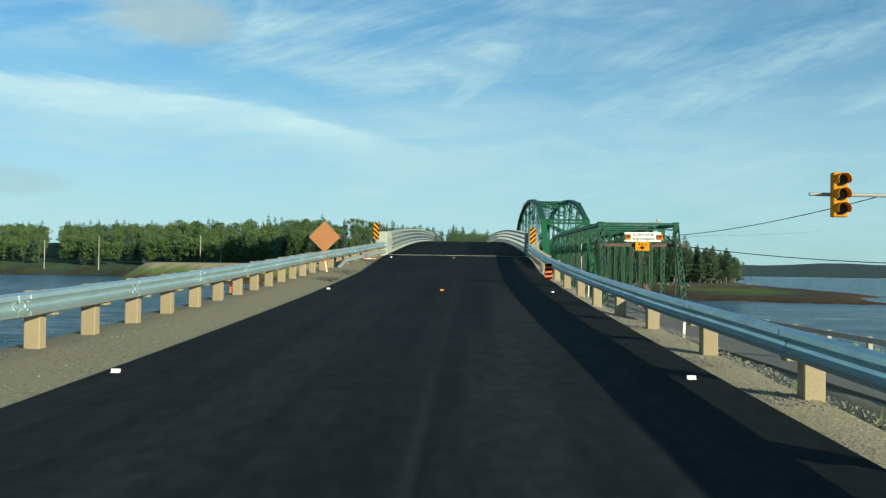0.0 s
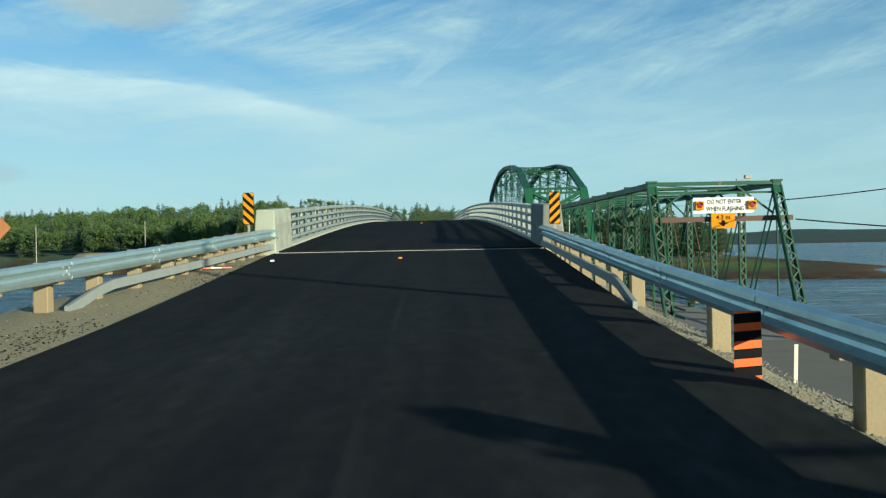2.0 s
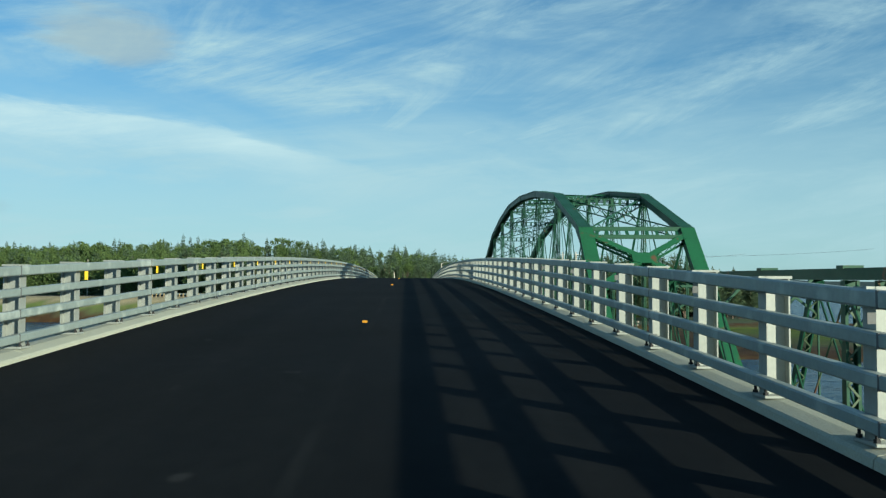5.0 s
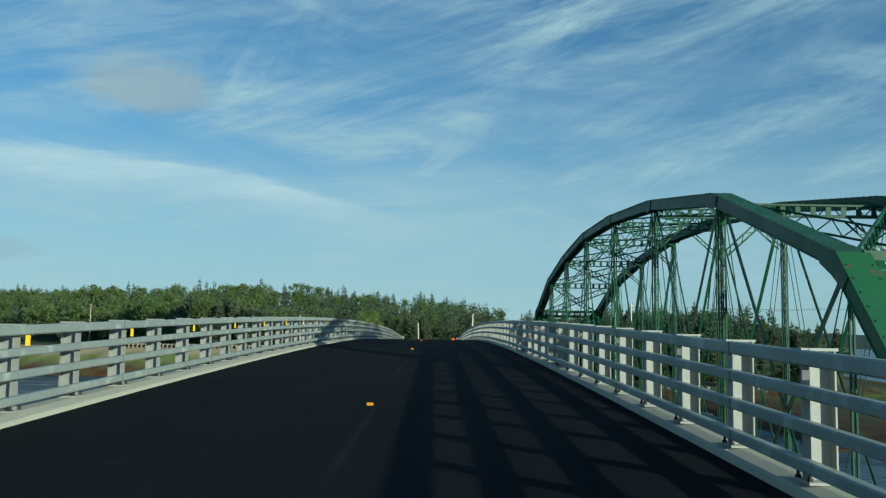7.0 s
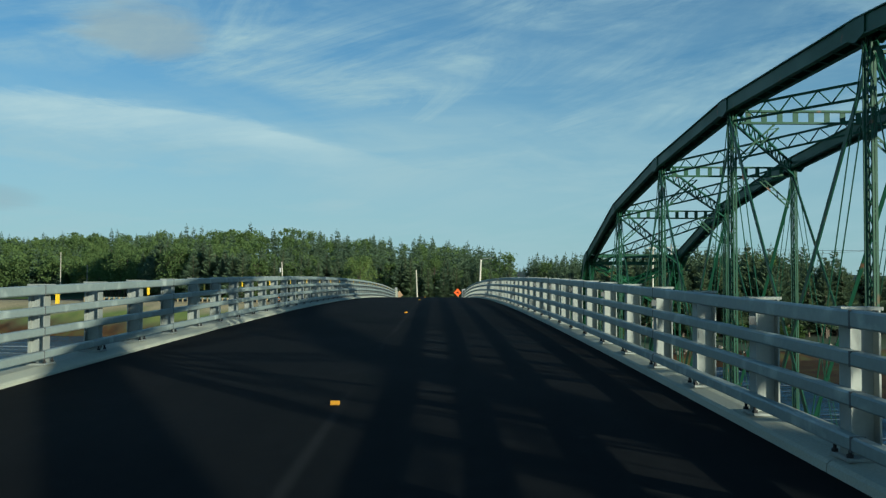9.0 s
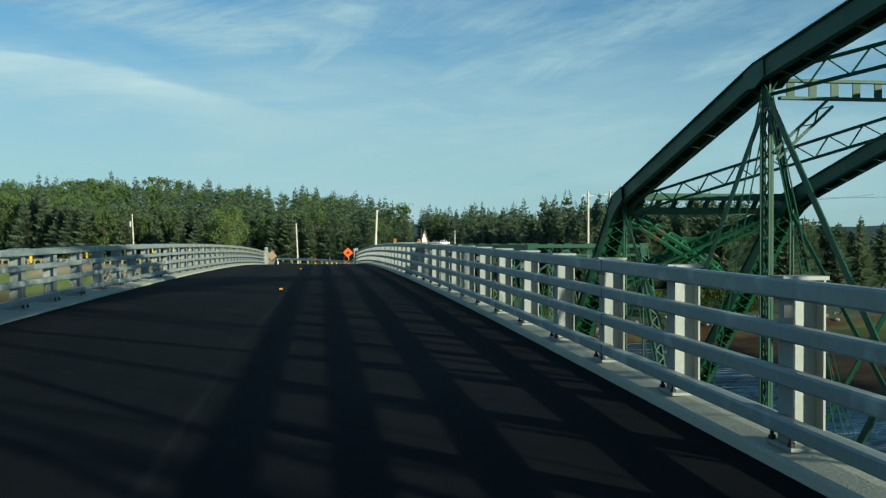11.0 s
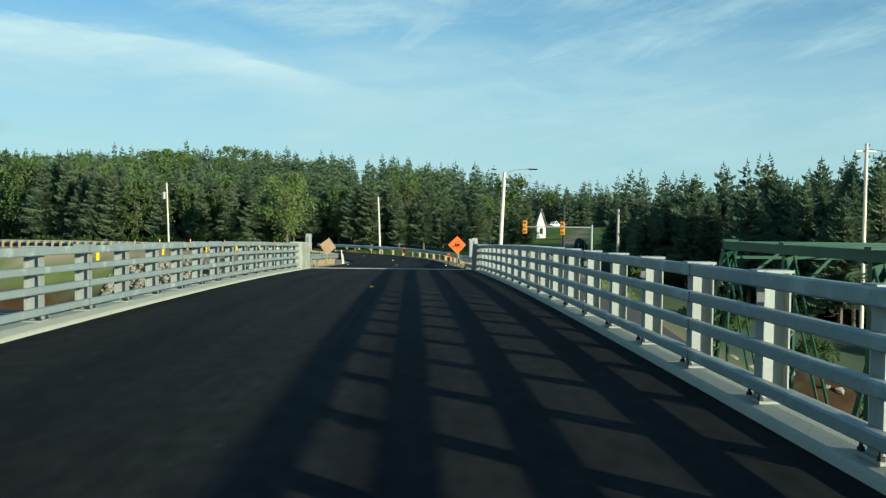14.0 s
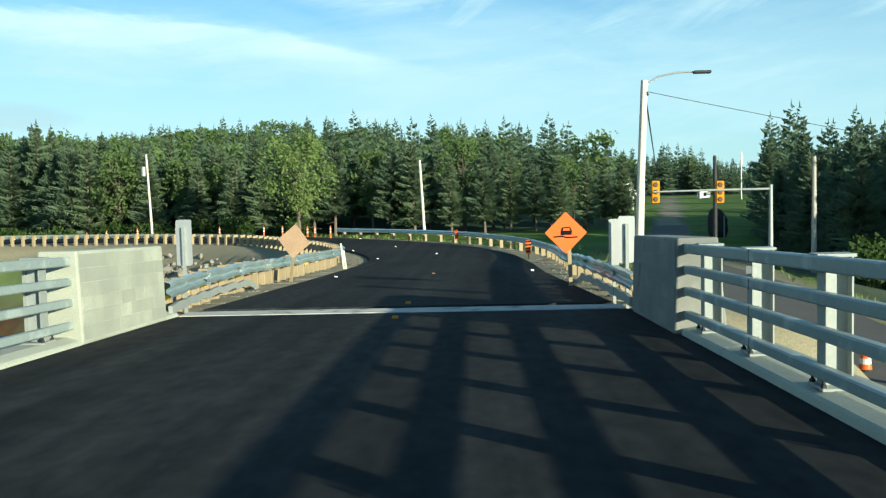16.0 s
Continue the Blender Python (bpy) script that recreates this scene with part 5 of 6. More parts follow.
def plant():
    rnd = random.Random(11)
    kinds = [make_tree("spruce", 21 + k) for k in range(7)] + [make_tree("leafy", 40 + k) for k in range(3)]
    used = set()
    spots = []
    # the front rows, tree by tree
    for row, depth in enumerate((0.5, 4.0, 8.0, 13.0)):
        x = -105.0 if row < 3 else -60.0
        while x < 95:
            x += (rnd.uniform(2.0, 3.9) + row * 0.4) * (1.0 if x < 18 else 0.72)
            y = tree_line(x) + depth + rnd.uniform(-1.5, 1.5)
            if clearing(x, y) or 7 < x < 17 and y < 290 or y < 350 and 8.2 < math.degrees(math.atan2(x - 1.25, y - 176)) < 9.0:
                continue
            if ground_z(x, y) < (-2.6 if x > 17 else -0.5):
                continue
            spots.append((x, y))
    for x, y in spots[:300]:
        leafy = rnd.random() < (0.66 if x < -72 else 0.4 if x < -55 else 0.12 if x < 17 else 0.05)
        k = rnd.choice((7, 8, 9)) if leafy else rnd.randrange(7)
        z = ground_z(x, y)
        m = Matrix.Translation((x, y, z)) @ Matrix.Rotation(rnd.uniform(0, 6.28), 4, "Z") @ pose(0, 0, 0, rnd.uniform(-2, 2), rnd.uniform(-2, 2), 0)
        sc = rnd.uniform(0.74, 0.96) * float(np.interp(x, (-90, -60, -42, -30, -15, 10, 18, 24, 30, 45, 80), (1.75, 1.55, 1.36, 1.15, 1.02, 0.97, 0.92, 1.1, 1.26, 1.34, 0.95)))
        if 5 < x < 17 or 17 < x < 30 and y > 255:
            sc *= 0.78 if x < 23 else 0.95
        if k in used:
            o = copy_thing(kinds[k], m)
        else:
            o = kinds[k]
            o.matrix_basis = m
            used.add(k)
        o.scale = (sc, sc, sc * rnd.uniform(0.92, 1.1))


def shrubs():
    """Low leafy growth under the trees and along the old road."""
    rnd = random.Random(77)
    first = None
    for k in range(78):
        x, y = (rnd.uniform(18, 52), rnd.uniform(233, 262)) if k < 34 else (rnd.uniform(-60, -14), 0)
        if k >= 34:
            y = tree_line(x) - rnd.uniform(0, 5)
        m = Matrix.Translation((x, y, ground_z(x, y))) @ Matrix.Rotation(rnd.uniform(0, 6.28), 4, "Z")
        if first is None:
            tris, ends = broadleaf(9, 2.4, 1.5, 24, 40, 0.2)
            e = thing("shrub", "low dark green leafy shrub on the bank", "shrub", group="shrubs")
            bm = bmesh.new()
            for c in ends[:9]:
                tube(bm, [(0, 0, -0.2), (c.x * 0.5, c.y * 0.5, c.z * 0.55), tuple(c)], [0.03, 0.02, 0.008], 4)
            part("stem", bm, BARK, e)
            crown = new("crown", tri_mesh("crown", [[Vector((v.x, v.y, v.z * 1.15 - 0.55)) for v in t] for t in tris], LEAF_DARK))
            crown.parent = e
            e.matrix_basis, first = m, e
        else:
            e = copy_thing(first, m)
        s = rnd.uniform(0.6, 1.15)
        e.scale = (s * rnd.uniform(0.9, 1.4), s, s)


plant()


def pale_tree(x, y):
    tris, ends = broadleaf(63, 9.4, 3.4, 70, 70, 0.22)
    e = thing("broadleaf_tree", "pale green round-crowned tree standing out among dark spruces", "tree", (x, y, ground_z(x, y)), "trees of the wood")
    bm = bmesh.new()
    tube(bm, [(0, 0, -0.4), (0.1, 0, 3), (0, 0.1, 6), (0.1, 0, 8.4)], [0.2, 0.15, 0.09, 0.02], 8)
    for c in ends[:22]:
        tube(bm, [(0.05, 0.03, c.z * 0.55), (c.x * 0.5, c.y * 0.5, c.z * 0.8), tuple(c)], [0.06, 0.04, 0.012], 5)
    part("trunk", bm, BARK, e)
    crown = new("crown", tri_mesh("crown", tris, PALE_LEAF))
    crown.parent = e


pale_tree(-14.2, 291.5)
shrubs()


def woods():
    """The depth of the wood, too dense to tell tree from tree: one object of a kind."""
    rnd = random.Random(5)
    temps = [np.array([[tuple(v) for v in t] for t in spruce(70 + k, rnd.uniform(10, 13.2), rnd.uniform(2.2, 3.0), 24, 6, 0.55)]) for k in range(5)]
    fine = [np.array([[tuple(v) for v in t] for t in spruce(90 + k, rnd.uniform(9.6, 12), rnd.uniform(2.3, 3.0), 40, 9, 0.24)]) for k in range(4)]
    leaf = [np.array([[tuple(v) for v in t] for t in broadleaf(80 + k, 10.5, 3.4, 26, 22, 0.5)[0]]) for k in range(3)]
    for name, stock, share, mat, label, count in (("spruce_wood", temps, 0.72, NEEDLE, "dense dark spruce wood on the hillside", 980), ("broadleaf_wood", leaf, 0.28, LEAF, "green broadleaf trees scattered through the wood", 560)):
        chunks = []
        made = 0
        tries = 0
        while made < count and tries < 40000:
            tries += 1
            near = rnd.random() < 0.27
            x = rnd.uniform(17, 64) if near else rnd.uniform(-330, 112)
            y = tree_line(x) + (4 + rnd.random() * 50 if near else 14 + rnd.random() ** 1.4 * 150)
            if x > 85:
                y = tree_line(x) + 3 + rnd.random() * 60
            if rnd.random() < 0.07:
                # behind the houses at the end of the drive
                a, far = radians(rnd.uniform(7.5, 18)), rnd.uniform(246, 310)
                x, y = 1.4 + far * math.sin(a), 212.7 + far * math.cos(a)
            if clearing(x, y) or 7 < x < 17 and y < 290 or y < 350 and 7.35 < math.degrees(math.atan2(x - 1.25, y - 176)) < 9.0 or ground_z(x, y) < (-2.6 if x > 17 else -0.5):
                continue
            if rnd.random() < (1.0 if x > 17 and stock is leaf and y < 310 else 0.9 if x > 17 and stock is leaf else 0.6 if (x < -40) == (stock is temps) else 0.0) or 24.0 < math.degrees(math.atan2(-x, y)) < 25.0:
                continue
            a, sc = rnd.uniform(0, 6.28), rnd.uniform(0.74, 1.04) * (1.32 if x < -75 else 1.2 if x < -55 else 0.8 if x > 62 else 1.13 if x > 34 else 1.75 if y > 335 and 8 < math.degrees(math.atan2(x - 1.4, y - 212.7)) < 18 else 1.0)
            if 5 < x < 30 and 255 < y < 305:
                sc *= 0.74 if x < 23 else 0.93
            t = rnd.choice(fine if stock is temps and 17 < x < 56 and y < 278 else stock)
            c, s = math.cos(a) * sc, math.sin(a) * sc
            q = t @ np.array([[c, s, 0], [-s, c, 0], [0, 0, sc]]) + np.array([x, y, ground_z(x, y) - 0.2])
            chunks.append(q)
            made += 1
        v = np.concatenate(chunks).reshape(-1, 3)
        me = bpy.data.meshes.new(name)
        n = len(v) // 3
        me.vertices.add(len(v)), me.loops.add(len(v)), me.polygons.add(n)
        me.vertices.foreach_set("co", v.astype("f").ravel())
        me.loops.foreach_set("vertex_index", np.arange(len(v), dtype="i"))
        me.polygons.foreach_set("loop_start", np.arange(0, len(v), 3, dtype="i"))
        me.update(calc_edges=True)
        me.materials.append(mat)
        tagged(new(name, me), label, "wood", kind="stuff")


woods()

# ---- signs, signals, poles ----


def wording(name, text, size, mat, parent, m, label="", align="CENTER"):
    """Letters of the built-in font as a mesh part, lying in their parent's x-z plane."""
    cu = bpy.data.curves.new(name, "FONT")
    cu.body, cu.size, cu.extrude, cu.offset, cu.align_x, cu.align_y = text, size, 0.002, size * 0.022, align, "CENTER"
    tmp = bpy.data.objects.new(name, cu)
    scene.collection.objects.link(tmp)
    bpy.context.view_layer.update()
    me = bpy.data.meshes.new_from_object(tmp)
    bpy.data.objects.remove(tmp)
    me.materials.clear()
    me.materials.append(mat)
    ob = new(name, me)
    ob.parent = parent
    ob.matrix_basis = m @ Matrix.Rotation(radians(90), 4, "X")
    if label:
        tagged(ob, label)
    return ob


def plate(bm, outline, y0, y1):
    """A flat plate of an outline in x-z, from y0 to y1."""
    a = [bm.verts.new((x, y0, z)) for x, z in outline]
    b = [bm.verts.new((x, y1, z)) for x, z in outline]
    bm.faces.new(a), bm.faces.new(b[::-1])
    for i in range(len(a)):
        j = (i + 1) % len(a)
        bm.faces.new((a[j], a[i], b[i], b[j]))
    bmesh.ops.recalc_face_normals(bm, faces=bm.faces[:])


def rounded(w, h, r=0.03, n=3):
    out = []
    for cx, cz, a0 in ((w / 2 - r, h / 2 - r, 0), (-w / 2 + r, h / 2 - r, 90), (-w / 2 + r, -h / 2 + r, 180), (w / 2 - r, -h / 2 + r, 270)):
        for k in range(n + 1):
            a = radians(a0 + 90 * k / n)
            out.append((cx + r * math.cos(a), cz + r * math.sin(a)))
    return out


def stripe(w, h, c, half, slope):
    """The piece of a slanting band inside a panel: clipped polygon."""
    pts = [(-w / 2, slope * -w / 2 + c - half), (w / 2, slope * w / 2 + c - half), (w / 2, slope * w / 2 + c + half), (-w / 2, slope * -w / 2 + c + half)]

    def clip(poly, lim, sign):
        out = []
        for p, q in zip(poly, poly[1:] + poly[:1]):
            a, b = sign * (lim - p[1]), sign * (lim - q[1])
            if a >= 0:
                out.append(p)
            if a * b < 0:
                t = a / (a - b)
                out.append((p[0] + (q[0] - p[0]) * t, p[1] + (q[1] - p[1]) * t))
        return out

    return clip(clip(pts, h / 2, 1), -h / 2, -1)


def hazard_marker(x, y, top, lean, front, base):
    """Striped yellow and black object marker on a steel post; front: its face is towards the coming traffic."""
    e = thing("hazard_marker", "yellow and black striped hazard marker on a steel post" if front else "grey metal back of a hazard marker on its post", "road sign",
              (x, y, top - 0.45), "hazard markers")
    e.rotation_euler.z = radians(0 if front else 180)
    bm = bmesh.new()
    plate(bm, rounded(0.31, 0.89, 0.04), 0.0, 0.004)
    part("panel", bm, BLACK if front else ALU, e)
    if front:
        for k in range(-3, 4):
            poly = stripe(0.29, 0.865, k * 0.245 + 0.03, 0.062, lean)
            if len(poly) > 2:
                bm = bmesh.new()
                plate(bm, poly, -0.004, 0.0)
                part("stripe", bm, AMBER, e, "yellow slanting stripe")
    bm = bmesh.new()
    y1 = 0.012
    box(bm, -0.03, 0.03, y1, y1 + 0.05, base - (top - 0.45), 0.3)
    part("post", bm, GALV, e)
    return e


hazard_marker(-4.42, 49.8, 4.01, -0.95, True, road_z(49.8) - 0.5)
hazard_marker(4.11, 49.8, 3.87, 0.95, True, road_z(49.8) - 0.5)
hazard_marker(4.2, 230.2, 5.72, 1, False, 3.3)
hazard_marker(-4.3, 230.2, 5.84, 1, False, 3.3)
bm = bmesh.new()
e = thing("hazard_marker", "pale weathered back of a striped marker on its post", "road sign", (4.02, 230.6, 5.2), "hazard markers")
plate(bm, rounded(0.2, 0.9, 0.03), 0, 0.004)
part("panel", bm, ALU, e)
bm = bmesh.new()
box(bm, -0.03, 0.03, 0.01, 0.06, -1.8, 0.3)
part("post", bm, GALV, e)


def diamond(name, label, x, y, z, side, mat, back=0.0):
    e = thing(name, label, "road sign", (x, y, z))
    r = side / math.sqrt(2)
    out = []
    for k in range(4):
        a = radians(90 * k)
        c = 0.014
        for s in (-1, 1):
            d = Vector((math.cos(a), math.sin(a))) * (r - c) + Vector((-math.sin(a), math.cos(a))) * s * c
            out.append((d.x, d.y))
    bm = bmesh.new()
    plate(bm, out, 0, 0.018)
    part("board", bm, mat, e)
    return e


# plywood-backed sign for the other direction, on a leaning plank
e = diamond("road_work_sign", "bare brown plywood back of a diamond road work sign", -4.98, 35.3, 2.72, 0.87, PLYWOOD)
bm = bmesh.new()
beam(bm, (0.0, 0.04, 0.3), (0.1, 0.06, -1.75), 0.14, 0.04)
part("plank_post", bm, PLYWOOD, e)
bm = bmesh.new()
beam(bm, (0.06, -0.1, -0.95), (0.24, -0.35, -1.80), 0.05, 0.03)
part("stake", bm, POLE_WOOD, e, "pale raw timber stake")
e = diamond("road_work_sign", "pale brown plywood back of a diamond road work sign", -4.4, 241.2, 4.80, 0.78, material("faded_plywood", (0.5, 0.33, 0.2), 0.8, scale=2, fine=18, bump=0.1))
e.rotation_euler = (0, radians(8), radians(-14))
bm = bmesh.new()
beam(bm, (0.0, 0.04, 0.2), (0.0, 0.06, -1.35), 0.1, 0.04)
part("plank_post", bm, WOOD, e)
e = thing("marker_post", "two short timber marker stakes with orange tips beside the bend", "stake", (-4.2, 250.3, bend_ground(-4.2, 250.3)))
for dx, h in ((0.0, 1.05), (0.1, 0.75)):
    bm = bmesh.new()
    beam(bm, (dx, 0, -0.1), (dx - 0.1, 0, h), 0.07, 0.03)
    part("stake", bm, POLE_WOOD, e)

# orange slippery-road sign
e = diamond("warning_sign", "bright orange diamond sign with a black skidding car symbol", 3.5, 234.9, 5.19, 0.72, ORANGE)
bm = bmesh.new()
plate(bm, [(-0.13, 0.02), (-0.10, 0.13), (0.10, 0.15), (0.15, 0.04), (0.14, -0.05), (-0.13, -0.06)], -0.004, 0)
part("symbol_car", bm, BLACK, e, "black car symbol")
bm = bmesh.new()
plate(bm, [(-0.075, 0.05), (-0.06, 0.105), (0.075, 0.12), (0.1, 0.055)], -0.007, -0.004)
part("symbol_window", bm, ORANGE, e)
bm = bmesh.new()
plate(bm, [(-0.3, -0.08), (-0.1, -0.065), (0.05, -0.1), (0.28, -0.085), (0.28, -0.12), (0.04, -0.135), (-0.1, -0.1), (-0.3, -0.115)], -0.004, 0)
part("symbol_skid_marks", bm, BLACK, e)
bm = bmesh.new()
beam(bm, (0.05, 0.05, 0.3), (0.12, 0.07, -1.65), 0.09, 0.09)
part("post", bm, WOOD, e)


def striped_panel(x, y, z, turn=0.0):
    e = thing("barricade_panel", "orange and black striped marker panel on a timber stake", "road marker", (x, y, z), "striped panels")
    e.rotation_euler.z = radians(turn)
    bm = bmesh.new()
    plate(bm, rounded(0.24, 0.64, 0.02), 0, 0.006)
    part("panel", bm, ORANGE, e)
    for k in range(4):
        bm = bmesh.new()
        plate(bm, [(-0.12, 0.21 - k * 0.155), (0.12, 0.225 - k * 0.155), (0.12, 0.31 - k * 0.155), (-0.12, 0.295 - k * 0.155)], -0.003, 0)
        part("stripe", bm, BLACK, e)
    bm = bmesh.new()
    beam(bm, (0, 0.03, 0.25), (0, 0.03, -0.75), 0.06, 0.04)
    part("stake", bm, WOOD, e)


striped_panel(3.40, 32.2, 1.46)
striped_panel(3.75, 256.5, bend_ground(3.75, 256.5) + 0.5)
striped_panel(-0.1, 274.4, bend_ground(-0.1, 274.4) + 0.5)


def old_bridge_signs():
    y = 59.2
    bm = bmesh.new()
    beam(bm, (9.1, y + 0.25, 3.25), (14.6, y + 0.25, 3.27), 0.12, 0.2)
    sb = tagged(part("sign_beam", bm, BROWN), "rusty brown steel beam carrying the signs on the old bridge portal", "beam")
    e = thing("flashing_sign", "white sign reading do not enter when flashing with two red lamps", "road sign", (11.85, y, 3.78))
    bm = bmesh.new()
    plate(bm, rounded(2.34, 0.6, 0.03), 0, 0.012)
    part("panel", bm, WHITE, e)
    wording("lettering", "DO NOT ENTER", 0.235, BLACK, e, Matrix.Translation((0.03, -0.006, 0.13)) @ Matrix.Diagonal((0.77, 1, 1, 1)))
    wording("lettering", "WHEN FLASHING", 0.235, BLACK, e, Matrix.Translation((0.06, -0.006, -0.14)) @ Matrix.Diagonal((0.79, 1, 1, 1)))
    for x in (-0.94, 1.08):
        bm = bmesh.new()
        box(bm, x - 0.17, x + 0.17, -0.1, 0, -0.17, 0.17)
        bevel(bm, 0.02)
        lamp = part("lamp_box", bm, AMBER, e, "yellow lamp housing")
        bm = bmesh.new()
        tube(bm, [(x, -0.1, 0), (x, -0.115, 0), (x, -0.12, 0)], [0.115, 0.11, 0.05], 20)
        part("lens", bm, RED, lamp, "dark red lens")
        bm = bmesh.new()
        rows = [[(x + 0.125 * math.cos(a), yy, 0.125 * math.sin(a)) for a in np.linspace(0.2, math.pi - 0.2, 10)] for yy in (-0.1, -0.19)]
        sweep(bm, rows, False)
        part("visor", bm, AMBER, lamp)
    e = thing("clearance_sign", "yellow sign reading 4.3 m with a black arrow pointing down", "road sign", (11.82, y - 0.02, 3.18))
    bm = bmesh.new()
    plate(bm, rounded(0.9, 0.57, 0.03), 0, 0.01)
    part("panel", bm, AMBER, e)
    wording("lettering", "4.3 m", 0.24, BLACK, e, Matrix.Translation((0, -0.005, 0.13)))
    bm = bmesh.new()
    plate(bm, [(-0.07, 0.02), (0.07, 0.02), (0.07, -0.06), (0.21, -0.06), (0.0, -0.22), (-0.21, -0.06), (-0.07, -0.06)], -0.004, 0)
    part("arrow", bm, BLACK, e)
    bm = bmesh.new()
    for x in (-0.3, 0.3):
        box(bm, x - 0.03, x + 0.03, 0.012, 0.05, -0.25, 0.55)
    part("brackets", bm, GALV, e)
    e = thing("junction_box", "small dark lamp bracket on the top strut of the portal", "fixture", (12.9, 59.5, 4.74))
    bm = bmesh.new()
    box(bm, -0.45, 0.1, -0.06, 0.06, 0.0, 0.06)
    box(bm, -0.12, 0.12, -0.1, 0.1, 0.06, 0.2)
    bevel(bm, 0.01)
    part("box", bm, GREY_POLE, e)


old_bridge_signs()


def signal_head(parent, x, y, z, backs=False):
    """Three-lamp yellow signal head; backs: seen from behind."""
    s = 1 if not backs else -1
    bm = bmesh.new()
    box(bm, x - 0.18, x + 0.18, y - 0.11, y + 0.11, z - 0.53, z + 0.53)
    bevel(bm, 0.03, 2)
    head = part("signal_head", bm, AMBER, parent, "yellow three-lamp signal housing")
    for k in (-1, 0, 1):
        bm = bmesh.new()
        c = z + k * 0.345
        tube(bm, [(x, y - s * 0.11, c), (x, y - s * 0.13, c)], [0.15, 0.14], 18)
        part("lens", bm, DARK, head, "unlit dark lens")
        bm = bmesh.new()
        rows = [[(x + 0.16 * math.cos(a), y - s * d, c + 0.16 * math.sin(a)) for a in np.linspace(-0.5, math.pi + 0.5, 14)] for d in (0.11, 0.36)]
        rows += [[(x + 0.15 * math.cos(a), y - s * d, c + 0.15 * math.sin(a)) for a in np.linspace(-0.5, math.pi + 0.5, 14)] for d in (0.36, 0.11)]
        sweep(bm, rows, False)
        part("visor", bm, AMBER, head)
        if backs:
            bm = bmesh.new()
            tube(bm, [(x - 0.02, y - 0.11, c), (x - 0.02, y - 0.15, c)], [0.13, 0.09], 12)
            part("back_boss", bm, BROWN, head)
    return head


e = thing("traffic_signal", "yellow traffic signal on a grey mast arm beside the old road", "traffic signal", (0, 0, 0), "traffic signals")
signal_head(e, 9.38, 22.0, 3.42)
bm = bmesh.new()
tube(bm, [(8.72, 22.13, 3.44), (12.0, 22.13, 3.42), (17.6, 22.13, 3.36)], [0.045, 0.055, 0.08], 10)
part("mast_arm", bm, GALV, e)
bm = bmesh.new()
tube(bm, [(17.6, 22.13, -2.6), (17.6, 22.13, 9.6)], [0.17, 0.12], 12)
part("mast", bm, POLE_WOOD, e)

e = thing("traffic_signal", "two yellow traffic signals seen from behind on a steel mast arm", "traffic signal", (0, 0, 0), "traffic signals")
signal_head(e, 9.9, 257.0, 5.97, True)
signal_head(e, 12.95, 257.0, 5.9, True)
bm = bmesh.new()
tube(bm, [(9.75, 256.86, 5.98), (12.5, 256.86, 6.0), (15.3, 256.86, 6.0)], [0.04, 0.05, 0.06], 10)
part("mast_arm", bm, GALV, e)
bm = bmesh.new()
tube(bm, [(15.3, 256.86, ground_z(15.3, 257) - 0.3), (15.3, 256.86, 6.2)], [0.12, 0.09], 12)
part("mast", bm, GALV, e)


def pole(x, y, top, r=0.13, mat=POLE_WOOD, lean=0.0, label="tall pale timber utility pole beside the road", arm=False, box_at=None):
    g = ground_z(x, y)
    e = thing("utility_pole", label, "pole", (x, y, g), "utility poles")
    bm = bmesh.new()
    H = top - g
    tube(bm, [(0, 0, -0.6), (lean * 0.5, 0, H / 2), (lean, 0, H)], [r, r * 0.85, r * 0.7], 10)
    part("shaft", bm, mat, e)
    if arm:
        bm = bmesh.new()
        beam(bm, (lean - 0.7, 0.1, H - 0.5), (lean + 0.7, 0.1, H - 0.5), 0.1, 0.1, (0, 1, 0))
        part("cross_arm", bm, mat, e)
    for dx, h in ((0.1, H - 0.15), (0.12, H - 0.9)):
        bm = bmesh.new()
        tube(bm, [(lean, 0, h), (lean + dx + 0.1, 0, h + 0.02)], 0.02, 5)
        tube(bm, [(lean + dx + 0.1, 0, h - 0.03), (lean + dx + 0.1, 0, h + 0.1)], 0.04, 8)
        part("insulator", bm, DARK, e)
    if box_at:
        bm = bmesh.new()
        tube(bm, [(lean - 0.32, 0, H - box_at - 0.9), (lean - 0.32, 0, H - box_at)], 0.2, 12)
        part("transformer", bm, ALU, e, "grey transformer can")
    return e


pole(-30.6, 301.5, 10.5, lean=-0.35, box_at=1.2)
pole(-3.0, 287.6, 8.8, lean=-0.3)
pole(17.6, 257.6, 7.5, r=0.14, mat=GREY_POLE, label="grey weathered timber pole with a small white lamp")
pole(30.9, 243.3, 11.95, r=0.15, arm=True)
pole(33.6, 243.7, 12.05, r=0.15, arm=True)
for x, y, top in ((-209, 449, 13.4), (-174, 430, 15.5), (-117, 401, 15.3), (-106, 394, 11.3)):
    pole(x, y, top, r=0.2, mat=GREY_POLE, label="grey utility pole on the far shore")

